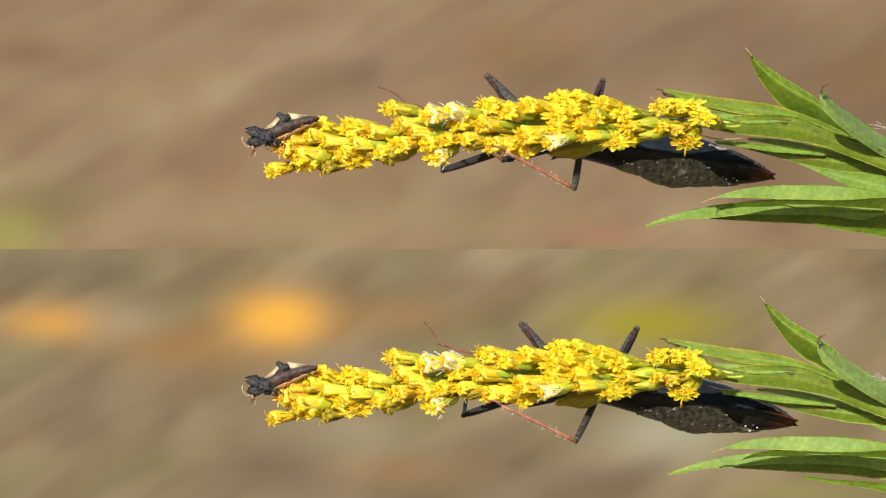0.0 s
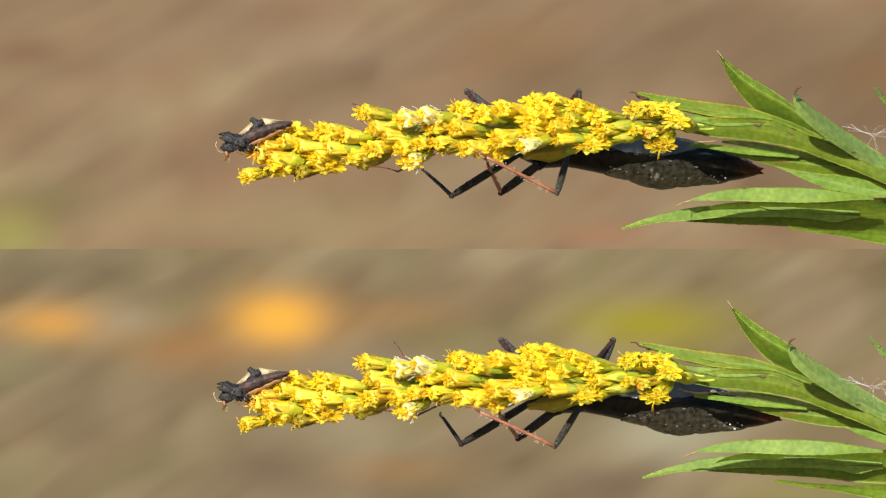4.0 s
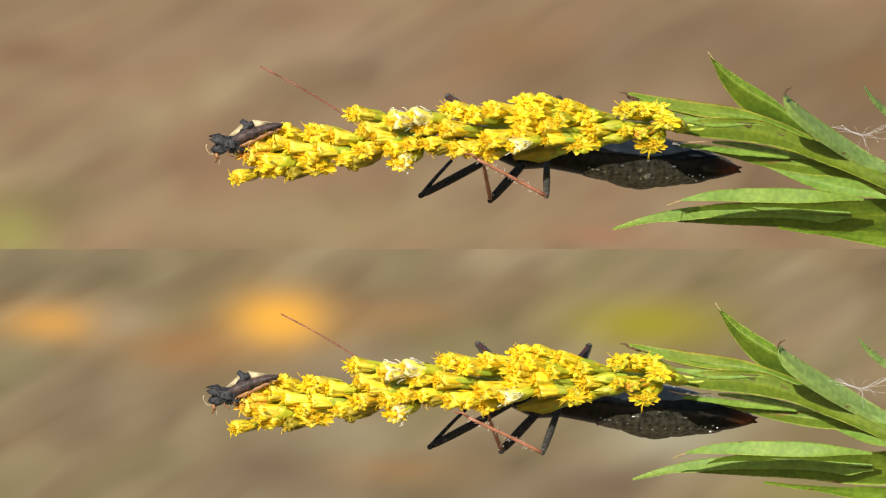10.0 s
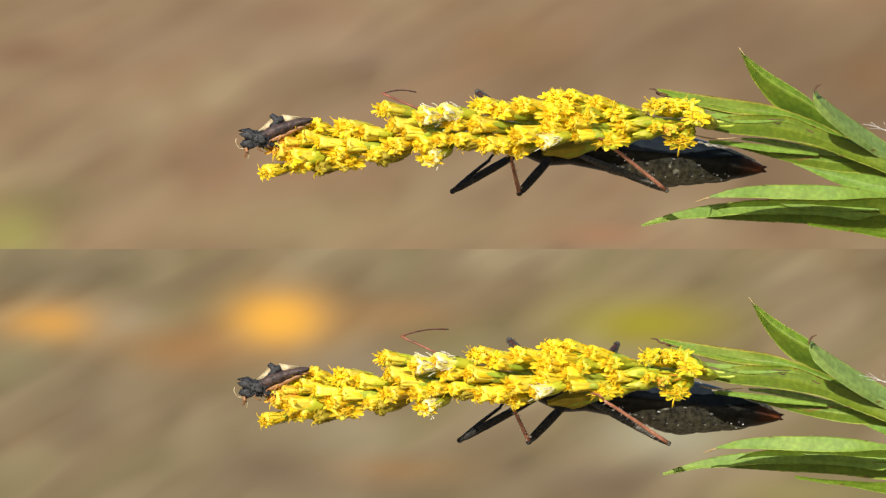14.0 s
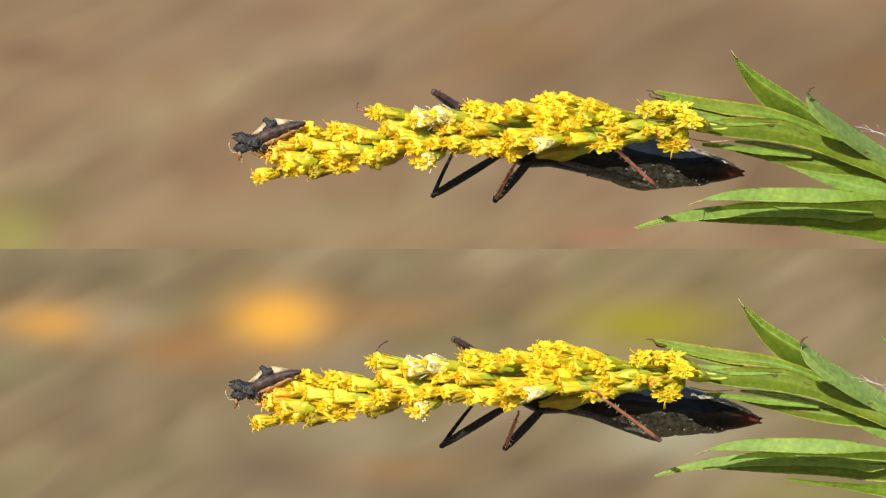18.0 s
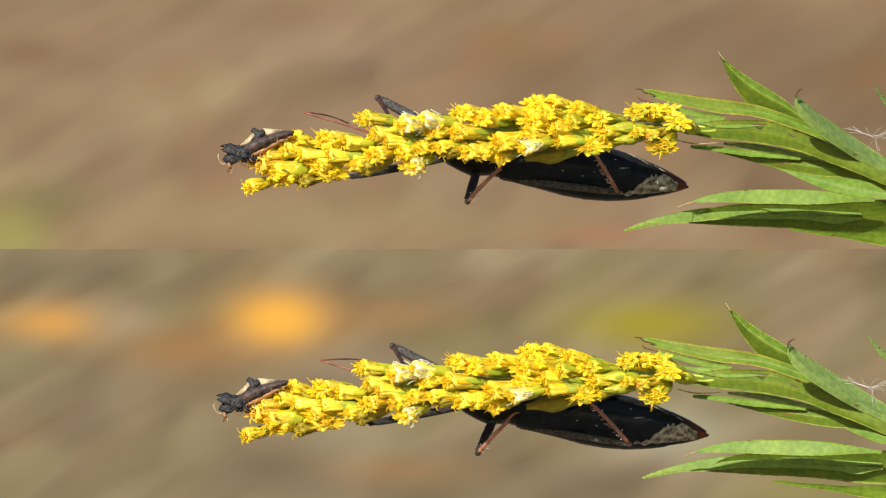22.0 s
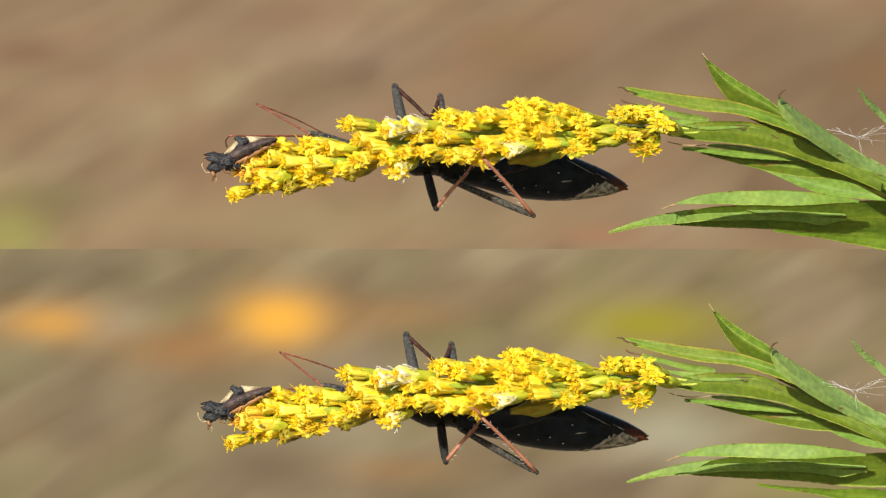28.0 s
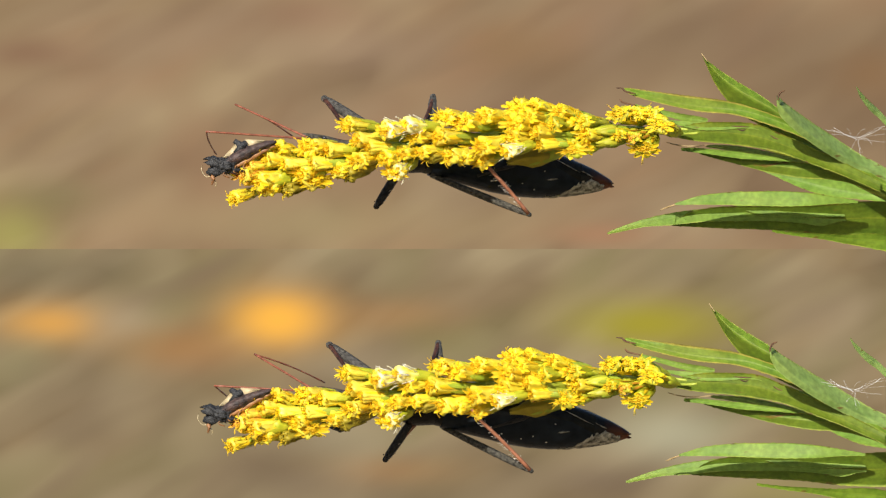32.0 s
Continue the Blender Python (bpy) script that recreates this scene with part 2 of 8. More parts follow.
EYE = surface("glossy_eye", (0.01, 0.008, 0.01, 1), (0.03, 0.025, 0.03, 1), 500, 0.1, coat=1.0, bump=0.1)
CHARCOAL = surface("ambush_bug_charcoal", (0.005, 0.005, 0.006, 1), (0.036, 0.036, 0.038, 1), 2200, 0.5, bump=1.0, gloss=0.3)
SLATE = surface("ambush_bug_slate_wing", (0.008, 0.006, 0.007, 1), (0.085, 0.052, 0.045, 1), 2000, 0.5, bump=1.0, spread=0.18, gloss=0.35)
CREAM = surface("ambush_bug_cream", (0.30, 0.23, 0.12, 1), (0.58, 0.48, 0.30, 1), 900, 0.5)
AMBER = surface("ambush_bug_amber", (0.12, 0.045, 0.016, 1), (0.38, 0.18, 0.06, 1), 900, 0.5)
SOIL = surface("dry_grass_ground", (0.16, 0.115, 0.07, 1), (0.30, 0.23, 0.15, 1), 3.0, 0.9, bump=0.3)

UPPER_FAR = distance_material("upper_distance", lin(152, 128, 98), [
    (170, 1.4, 0.40, 0.68, lin(130, 107, 83)),
    (130, 1.8, 0.46, 0.70, lin(172, 149, 116)),
    (200, 1.6, 0.46, 0.72, lin(160, 127, 98)),
    (86, 3.6, 0.50, 0.78, lin(160, 137, 109)),
    (70, 4.0, 0.52, 0.80, lin(141, 117, 92))],
    [(640, 85, 170, 42, 0.4, lin(168, 142, 120)), (120, 165, 150, 36, 0.4, lin(172, 146, 116)), (430, 30, 150, 30, 0.35, lin(138, 112, 90)), (860, 210, 90, 60, 0.3, lin(136, 106, 84)), (1430, 70, 230, 90, 0.5, lin(130, 107, 84)), (1500, 190, 210, 130, 0.5, lin(126, 103, 80)), (980, 90, 260, 90, 0.3, lin(138, 112, 86)), (20, 415, 75, 62, 0.6, lin(172, 170, 92)), (110, 350, 80, 35, 0.4, lin(128, 122, 84)), (1080, 60, 60, 90, 0.3, lin(158, 136, 114)), (960, 130, 110, 46, 0.45, lin(122, 98, 74)), (1180, 110, 110, 60, 0.4, lin(124, 102, 80)),
     (1545, 130, 70, 50, 0.4, lin(146, 108, 72)), (1060, 415, 95, 22, 0.5, lin(178, 126, 96)), (900, 80, 90, 45, 0.35, lin(150, 116, 78)),
     (1300, 60, 130, 50, 0.3, lin(128, 104, 86)), (560, 25, 110, 40, 0.45, lin(150, 112, 92)), (60, 95, 90, 26, 0.5, lin(132, 98, 80)),
     (350, 70, 170, 42, 0.35, lin(164, 138, 112)), (830, 350, 90, 50, 0.25, lin(128, 106, 86)), (330, 385, 170, 45, 0.5, lin(172, 146, 112)), (560, 395, 190, 48, 0.55, lin(170, 152, 112)), (860, 400, 150, 38, 0.35, lin(168, 146, 110))],
    -30, 1.0)
LOWER_FAR = distance_material("lower_distance", lin(150, 129, 97), [
    (140, 1.6, 0.40, 0.66, lin(118, 101, 78)),
    (120, 2.0, 0.46, 0.68, lin(170, 152, 120)),
    (180, 1.8, 0.46, 0.72, lin(140, 129, 92)),
    (86, 3.6, 0.50, 0.78, lin(160, 141, 111)),
    (70, 4.0, 0.52, 0.80, lin(134, 115, 90))],
    [(360, 655, 110, 60, 0.35, lin(128, 106, 84)), (600, 795, 140, 26, 0.15, lin(176, 170, 146)), (150, 770, 130, 40, 0.3, lin(126, 108, 88)), (880, 520, 160, 40, 0.3, lin(162, 138, 106)), (700, 875, 620, 60, 0.55, lin(124, 106, 84)), (80, 480, 190, 45, 0.45, lin(120, 112, 88)), (640, 500, 200, 50, 0.18, lin(124, 112, 88)),
     (92, 573, 92, 34, 0.9, lin(222, 164, 84)), (225, 572, 70, 36, 0.55, lin(176, 160, 134)), (320, 617, 120, 42, 0.6, lin(172, 122, 72)),
     (495, 566, 96, 52, 0.8, lin(236, 172, 76)), (495, 566, 62, 36, 0.9, lin(255, 188, 78)), (700, 560, 110, 34, 0.5, lin(182, 138, 90)), (1145, 574, 145, 46, 0.95, lin(164, 153, 54)), (760, 600, 70, 36, 0.4, lin(132, 124, 74)),
     (640, 650, 120, 50, 0.3, lin(170, 156, 132)), (170, 690, 80, 70, 0.4, lin(122, 104, 86)), (1190, 768, 115, 48, 0.68, lin(184, 180, 152)), (560, 765, 150, 34, 0.2, lin(168, 164, 134)), (470, 800, 120, 50, 0.45, lin(122, 104, 84)),
     (700, 832, 110, 28, 0.5, lin(168, 128, 86)), (520, 845, 80, 34, 0.4, lin(118, 100, 84)), (1060, 850, 90, 30, 0.4, lin(116, 98, 84)), (1400, 872, 130, 28, 0.5, lin(164, 156, 96)), (1430, 560, 110, 60, 0.25, lin(166, 146, 124)),
     (300, 760, 110, 50, 0.35, lin(158, 140, 108)), (40, 640, 60, 60, 0.3, lin(150, 140, 108))],
    -30, 4.0)


# ---- builders ----
def finish(name, bm, material, parent=None, label="", smooth=True, place=None):
    me = bpy.data.meshes.new(name)
    if smooth:
        for f in bm.faces:
            f.smooth = True
    bm.to_mesh(me)
    bm.free()
    me.materials.append(material)
    ob = new(name, me)
    if parent:
        ob.parent = parent
    if place is not None:
        ob.location = place
    if label:
        tagged(ob, label)
    return ob


def part(name, bm, material, parent, label="", place=None):
    """One mesh object under a thing or under a part."""
    return finish(name, bm, material, parent, label, True, place)


def thing(name, label, category, place=(0, 0, 0), group=""):
    ob = new(name)
    ob.empty_display_size = 0.002
    ob.location = place
    return tagged(ob, label, category, group)


def limb(ob, mark):
    """The keyed part of a thing that bears this mark."""
    return next(o for o in ob.children_recursive if o.get("mark") == mark)


def smooth_line(pts, steps):
    """A soft curve through pts (Catmull-Rom)."""
    p = [Vector(q) for q in pts]
    p = [p[0] * 2 - p[1]] + p + [p[-1] * 2 - p[-2]]
    out = []
    for i in range(1, len(p) - 2):
        for k in range(steps):
            t = k / steps
            a, b, c, d = p[i - 1:i + 3]
            out.append(0.5 * (2 * b + (c - a) * t + (2 * a - 5 * b + 4 * c - d) * t * t + (3 * b - a - 3 * c + d) * t ** 3))
    return out + [p[-2]]


def tube(bm, pts, radii, n=8, flat=1.0):
    """A closed round bar along pts; flat squeezes it upright."""
    pts = [Vector(q) for q in pts]
    rings = []
    for i, q in enumerate(pts):
        d = (pts[min(i + 1, len(pts) - 1)] - pts[max(i - 1, 0)]).normalized()
        side = d.cross(Vector((0, 0, 1)) if abs(d.z) < 0.9 else Vector((1, 0, 0))).normalized()
        up = side.cross(d)
        r = radii[i] if isinstance(radii, (list, tuple)) else radii
        rings.append([bm.verts.new(q + side * (r * math.cos(a)) + up * (r * flat * math.sin(a))) for a in (2 * math.pi * k / n for k in range(n))])
    for a, b in zip(rings, rings[1:]):
        for k in range(n):
            bm.faces.new((a[k], a[(k + 1) % n], b[(k + 1) % n], b[k]))
    bm.faces.new(rings[0][::-1])
    bm.faces.new(rings[-1])
    return rings


def blob(bm, centre, size, rough=0.0, seg=14, rings=9, seed=0.0):
    """A rounded lump with an uneven surface."""
    res = bmesh.ops.create_uvsphere(bm, u_segments=seg, v_segments=rings, radius=1.0)
    for v in res["verts"]:
        k = 1 + rough * noise.noise(v.co * 2.3 + Vector((seed, seed * 1.7, 0)))
        v.co = Vector(centre) + Vector((v.co.x * size[0], v.co.y * size[1], v.co.z * size[2])) * k
    return res["verts"]


# ---- setting ----
bm = bmesh.new()
bmesh.ops.create_grid(bm, x_segments=24, y_segments=24, size=120.0)
for v in bm.verts:
    v.co.z = 0.02 * noise.noise(v.co * 0.4) - 0.02
tagged(finish("ground", bm, SOIL), "dry brown grassy ground reaching to the horizon", "ground", kind="structure")


def backdrop(name, z0, z1, material, label):
    b = bmesh.new()
    n = 6
    grid = [[b.verts.new((-2.2 + 4.4 * i / n, 0, z0 + (z1 - z0) * j / n)) for i in range(n + 1)] for j in range(n + 1)]
    for j in range(n):
        for i in range(n):
            b.faces.new((grid[j][i], grid[j][i + 1], grid[j + 1][i + 1], grid[j + 1][i]))
    ob = finish(name, b, material, smooth=False, place=(0, BACK, EYE_Z))
    return tagged(ob, label, "backdrop", kind="structure")


backdrop("backdrop_upper", 0.0, 1.4, UPPER_FAR, "glowing panel painted as soft out-of-focus brown dry grass far behind the spray")
backdrop("backdrop_lower", -0.61, 0.0, LOWER_FAR, "glowing panel painted as soft out-of-focus grass with orange and yellow flower spots")


# ---- the goldenrod spray ----
def spine_at(u):
    """Height and depth of the flower spike's axis at u."""
    pts = ((380, 292), (440, 285), (560, 265), (680, 248), (820, 232), (960, 225), (1110, 222), (1230, 230))
    for (a, b), (c, d) in zip(pts, pts[1:]):
        if u <= c:
            return b + (d - b) * (u - a) / (c - a)
    return pts[-1][1]


def blade(name, parent, pts, lean, material, label="", seed=1):
    """A lance-shaped leaf folded along its midrib, from tip to base: pts hold (u, upper edge, midrib, lower edge, depth). lean: how far
    the halves above and below the midrib slope away from the viewer. A toothed, wavy margin, real thickness."""
    rnd = random.Random(seed)
    line = smooth_line([at(p[0], p[2], p[4]) - ROOT for p in pts], 9)
    half = smooth_line([Vector((max(0.3, p[2] - p[1]), max(0.3, p[3] - p[2]), 0)) for p in pts], 9)
    n, across = len(line), 12
    verts, faces, uvs = [], [], []
    teeth = [(rnd.uniform(0.0, 1.0) if i % 3 == 1 else 0.0, rnd.uniform(0.0, 1.0) if i % 3 == 2 else 0.0) for i in range(n)]
    for back in (0, 1):
        for i, q in enumerate(line):
            s = i / (n - 1)
            for j in range(across + 1):
                c = 1 - 2 * j / across
                up = c > 0
                h = max(0.3, half[i].x if up else half[i].y)
                if abs(c) == 1:
                    h += teeth[i][0 if up else 1]
                slope = lean[0] if up else lean[1]
                deep = slope * (abs(c) * 0.8 + 0.2 * c * c) * h
                wav = 0.9 * math.sin(7 * s + 2.5 * c + seed) * abs(c) * min(1.0, h / 8) + 0.9 * math.sin(23 * s + 3 * seed) * c * c * min(1.0, h / 12)
                verts.append(q + Vector((0, (deep + wav + back * 1.3) * S, c * h * S)))
                uvs.append((s, 0.5 + c / 2))
    row = across + 1
    tot = n * row
    for back in (0, 1):
        for i in range(n - 1):
            for j in range(across):
                a = back * tot + i * row + j
                f = (a, a + 1, a + row + 1, a + row)
                faces.append(f if back else f[::-1])
    for i in range(n - 1):
        for j in (0, across):
            a = i * row + j
            f = (a, a + row, a + row + tot, a + tot)
            faces.append(f if j == 0 else f[::-1])
    me = bpy.data.meshes.new(name)
    me.from_pydata([v[:] for v in verts], [], faces)
    layer = me.uv_layers.new(name="UVMap")
    for loop in me.loops:
        layer.data[loop.index].uv = uvs[loop.vertex_index % tot]
    for p in me.polygons:
        p.use_smooth = True
    me.materials.append(material)
    ob = new(name, me)
    ob.parent = parent
    if label:
        tagged(ob, label)
    return ob


def hook(parent, pts, r, label="shrivelled dark brown leaf tip", material=None):
    b = bmesh.new()
    line = smooth_line([at(*p) - ROOT for p in pts], 5)
    tube(b, line, [r * S * (0.25 + 0.75 * math.sin(math.pi * (0.12 + 0.75 * i / (len(line) - 1)))) for i in range(len(line))], 6)
    return part("leaf_tip", b, material or DRY, parent, label)


def petal_mesh(b, base, out, face, length, width, curl, cup=0.30):
    """A strap petal from base along out, its rounded tip bending towards or away from face, hollowed along its middle."""
    side = out.cross(face).normalized()
    rows_ = []
    for s, k in ((0.0, 0.7), (0.22, 0.9), (0.45, 1.0), (0.7, 0.85), (0.9, 0.5), (1.0, 0.16)):
        mid = base + out * (length * s) + face * (curl * length * s * s)
        rows_.append([b.verts.new(mid + side * (width * k * c) + face * (width * cup * (4 * c * c - 0.5) * k)) for c in (-0.5, -0.2, 0.2, 0.5)])
    for p, q in zip(rows_, rows_[1:]):
        for k in range(3):
            b.faces.new((p[k], p[k + 1], q[k + 1], q[k]))


def ring_tube(b, centre, axis, e1, e2, long_, prof, n=14, ribs=5, rib=0.06, seed=0.0, cap=True):
    """A bell along axis from its foot: prof holds (share of the length, radius); ribbed and slightly bent out of round."""
    rings = []
    for s, r in prof:
        rings.append([b.verts.new(centre + axis * (s * long_) + (e1 * math.cos(t) + e2 * math.sin(t)) * (r * (1 + rib * math.sin(ribs * t + seed) + 0.05 * math.sin(2 * t + 7 * s + seed))))
                      for t in (2 * math.pi * k / n for k in range(n))])
    for p, q in zip(rings, rings[1:]):
        for k in range(n):
            b.faces.new((p[k], p[(k + 1) % n], q[(k + 1) % n], q[k]))
    if cap:
        b.faces.new(rings[0][::-1])
        b.faces.new(rings[-1])
    return rings


def flower_head(section, pivot, um, vm, ub, vb, r, toward, kind, rnd, back=False, joined=False):
    """A goldenrod head with its mouth at (um, vm) and its foot at (ub, vb): green cup of bracts, yellow bell of
    florets, ray petals, disc florets, styles, stalk to the spike. r: half its height; toward: how far its mouth turns
    to the viewer (0 to 1);
    kind: 0 yellow, 1 lime cup, 2 cream-white bell, its highlight painted in, with pappus, 3 orange, 4 closed lime head,
    left of 950 olive for its shade, 5 olive, the shade on it painted in."""
    mid = spine_at(um)
    dv = max(-1, min(1, (vm - mid) / 56))
    wm = 70 if kind == 4 and um < 950 else 30 - 86 * math.sqrt(max(0.0, 1 - dv * dv)) - 8 * toward - (36 if kind == 2 else 0)
    wb = wm + 16 + 74 * toward
    if back:
        wm, wb = -wm * 0.8, -wb * 0.8
    mouth = at(um, vm, wm) - ROOT - pivot
    foot = at(ub, vb, wb) - ROOT - pivot - mouth
    long_ = foot.length
    axis = -foot / long_
    e2 = axis.cross(Vector((0, 0, 1)) if abs(axis.z) < 0.8 else Vector((1, 0, 0))).normalized()
    e1 = e2.cross(axis).normalized()
    e2 = e2 * 1.25

    def flatten(mesh, low=0.62, broad=1.12):
        """Broad, low florets: pressed towards the mouth's height."""
        for vert in mesh.verts:
            vert.co.z *= low
            vert.co.x *= broad
    R = r * (1.25 if um < 600 else 1.12) * S
    seed = rnd.uniform(0, 6)
    cup_mat = {1: CUP_GREEN, 4: CUP_GREEN, 5: OLIVE}.get(kind, CUP_LIME)
    # the closed head left of 950 takes OLIVE for the shade on it
    bell_mat = OLIVE if kind == 4 and um < 950 else {1: CUP_PALE if um < 880 else CUP, 2: CUP_HIGHLIT, 4: CUP_LIME, 5: OLIVE}.get(kind, CUP_PALE if um < 880 else CUP if um < 985 else CUP_LIME)
    # cup
    b = bmesh.new()
    prof = [(0.0, 0.24 * R), (0.06, 0.42 * R), (0.16, 0.58 * R), (0.30, 0.68 * R), (0.44, 0.72 * R), (0.56, 0.70 * R)]
    ring_tube(b, foot, axis, e1, e2, long_, prof, 14, 6, 0.05, seed)
    part("involucre", b, cup_mat, section, place=mouth)
    # overlapping bracts on the cup, on the side that shows
    for k in range(0 if back or joined else 6):
        b = bmesh.new()
        t = seed + 1.05 * k
        rim = (e1 * math.cos(t) + e2 * math.sin(t))
        s0 = 0.05 + 0.13 * (k % 3)
        petal_mesh(b, foot + axis * (long_ * s0) + rim * (R * (0.52 + 0.13 * (k % 3))), (axis + rim * 0.10).normalized(), rim.normalized(), long_ * 0.42, R * 0.60, -0.06, -0.14)
        part("bract", b, cup_mat, section, place=mouth)
    # bell of florets
    b = bmesh.new()
    if kind == 4:
        prof = [(0.36, 0.76 * R), (0.50, 0.88 * R), (0.66, 0.84 * R), (0.82, 0.62 * R), (0.94, 0.36 * R), (1.0, 0.10 * R)]
    else:
        prof = [(0.42, 0.60 * R), (0.52, 0.68 * R), (0.64, 0.72 * R), (0.76, 0.78 * R), (0.88, 0.90 * R), (0.97, 0.96 * R), (1.0, 0.76 * R), (0.98, 0.5 * R), (0.98, 0.15 * R)]
    ring_tube(b, foot, axis, e1, e2, long_, prof, 20, 5, 0.15, seed + 1)
    for vert in b.verts:
        vert.co += Vector((noise.noise(vert.co * 4200 + mouth * 9000), noise.noise(vert.co * 4200 + mouth * 7000 + Vector((9, 0, 0))), noise.noise(vert.co * 4200 + mouth * 8000 + Vector((0, 9, 0))))) * (R * 0.24)
    part("corolla_tube", b, bell_mat, section, place=mouth)
    # loose florets lying along the bell, their ends splayed at the mouth
    for k in range(0 if back or joined or kind in (2, 4) else 6):
        b = bmesh.new()
        t = seed + 1.05 * k + rnd.uniform(-0.3, 0.3)
        rim = e1 * math.cos(t) + e2 * math.sin(t)
        s0 = rnd.uniform(0.38, 0.62)
        petal_mesh(b, foot + axis * (long_ * s0) + rim * (R * rnd.uniform(0.66, 0.80)), (axis + rim * rnd.uniform(0.02, 0.14)).normalized(), rim.normalized(),
                   long_ * rnd.uniform(0.36, 0.50), R * rnd.uniform(0.36, 0.58), rnd.uniform(0.0, 0.10), -0.22)
        part("floret", b, {3: ORANGE, 5: OLIVE}.get(kind, PETAL if k % 2 else bell_mat), section, place=mouth)
    # stalk to the axis of the spike
    reach = ub + (34 if not back else 20)
    heart = at(reach, spine_at(reach) * 0.6 + vb * 0.4, 24) - ROOT - pivot - mouth
    b = bmesh.new()
    tube(b, smooth_line([foot - axis * (-1.5 * S), foot * 0.5 + heart * 0.5 - axis * (4 * S), heart], 4), 2.4 * S, 6)
    part("stalk", b, STALK, section, place=mouth)
    petal_mat = {3: ORANGE, 5: OLIVE}.get(kind, PETAL)
    if kind == 4:
        # closed ray petals, their ends just free
        for k in range(5):
            b = bmesh.new()
            t = seed + 1.25 * k
            rim = e1 * math.cos(t) + e2 * math.sin(t)
            petal_mesh(b, foot + axis * (long_ * 0.5) + rim * (R * 0.80), (axis - rim * 0.16).normalized(), rim.normalized(), long_ * 0.60, R * 0.62, 0.02, -0.15)
            part("ray_petal", b, bell_mat, section, place=mouth)
        return
    # disc florets: small five-lobed stars on short tubes
    b = bmesh.new()
    blob(b, axis * (-0.12 * R), (0.5 * R, 0.5 * R, 0.32 * R), 0.5, 12, 8, seed)
    for k in range(3 if back else 5):
        t = seed + 2.4 * k
        off = (e1 * math.cos(t) + e2 * math.sin(t)) * (R * (0.0 if k == 0 else rnd.uniform(0.35, 0.62)))
        lead = (axis + off / R * 0.6).normalized()
        f1 = lead.cross(e2).normalized()
        f2 = f1.cross(lead)
        ring_tube(b, off, lead, f1, f2, R * 0.20, [(0.0, 0.15 * R), (0.6, 0.19 * R), (1.0, 0.26 * R)], 6, 5, 0.0, 0, False)
        for i in range(0 if back else 5):
            a = seed + k + 2 * math.pi * i / 5
            out = (f1 * math.cos(a) + f2 * math.sin(a) + lead * 0.35).normalized()
            petal_mesh(b, off + lead * (R * 0.19) + out * (R * 0.12), out, lead, R * rnd.uniform(0.22, 0.34), R * 0.24, -0.25)
    flatten(b, 0.7)
    tagged(part("disc", b, {3: ORANGE, 5: OLIVE}.get(kind, DISC), section, place=mouth), kind="stuff")
    # ray petals
    count = 6 if back else 10
    start = rnd.random() * 6
    b = bmesh.new()
    for k in range(count):
        t = start + 2 * math.pi * k / count + rnd.uniform(-0.28, 0.28)
        rim = (e1 * math.cos(t) + e2 * math.sin(t)).normalized()
        lean = rnd.uniform(0.85, 1.12) if toward > 0.4 else rnd.uniform(0.5, 1.0)
        out = (rim * lean + axis * (1.15 - lean)).normalized()
        face = (axis * lean - rim * (1.15 - lean)).normalized()
        petal_mesh(b, rim * (R * rnd.uniform(0.70, 0.92)) - axis * (R * rnd.uniform(-0.05, 0.25)), out, face, R * rnd.uniform(0.75, 1.15) * (0.8 if rim.z > 0.75 else 1.0), R * rnd.uniform(0.52, 0.74), rnd.uniform(-0.4, 0.25), 0.14)
        if not joined:
            flatten(b)
            part("ray_petal", b, ORANGE if kind == 3 and k % 2 else (PETAL if kind == 3 else petal_mat), section, place=mouth)
            b = bmesh.new()
    if joined:
        flatten(b)
        tagged(part("corolla", b, petal_mat, section, place=mouth), kind="stuff")
    else:
        b.free()
    # curling styles, or pappus bristles
    if not back:
        b = bmesh.new()
        for k in range(5 if kind != 2 else 16):
            t = rnd.uniform(0, 6.28)
            rim = e1 * math.cos(t) + e2 * math.sin(t)
            if kind == 2:
                p0 = foot * rnd.uniform(0.25, 0.55) + rim * R * 0.8
                p1 = p0 - foot * rnd.uniform(0.1, 0.2) + rim * R * rnd.uniform(0.1, 0.4)
                p2 = p1 - foot * rnd.uniform(0.05, 0.2) + rim * R * rnd.uniform(0.1, 0.5)
            else:
                p0 = rim * R * 0.4
                p1 = p0 + axis * (R * rnd.uniform(0.5, 0.9)) + rim * (R * 0.3)
                p2 = p1 + axis * (R * rnd.uniform(-0.2, 0.3)) + rim * (R * rnd.uniform(0.3, 0.7))
            tube(b, smooth_line([p0, p1, p2], 3), [w * S for w in (0.8, 0.8, 0.75, 0.7, 0.65, 0.6, 0.5)], 4)
        tagged(part("pappus" if kind == 2 else "style_tuft", b, PAPPUS if kind == 2 else PETAL, section, place=mouth), kind="stuff")


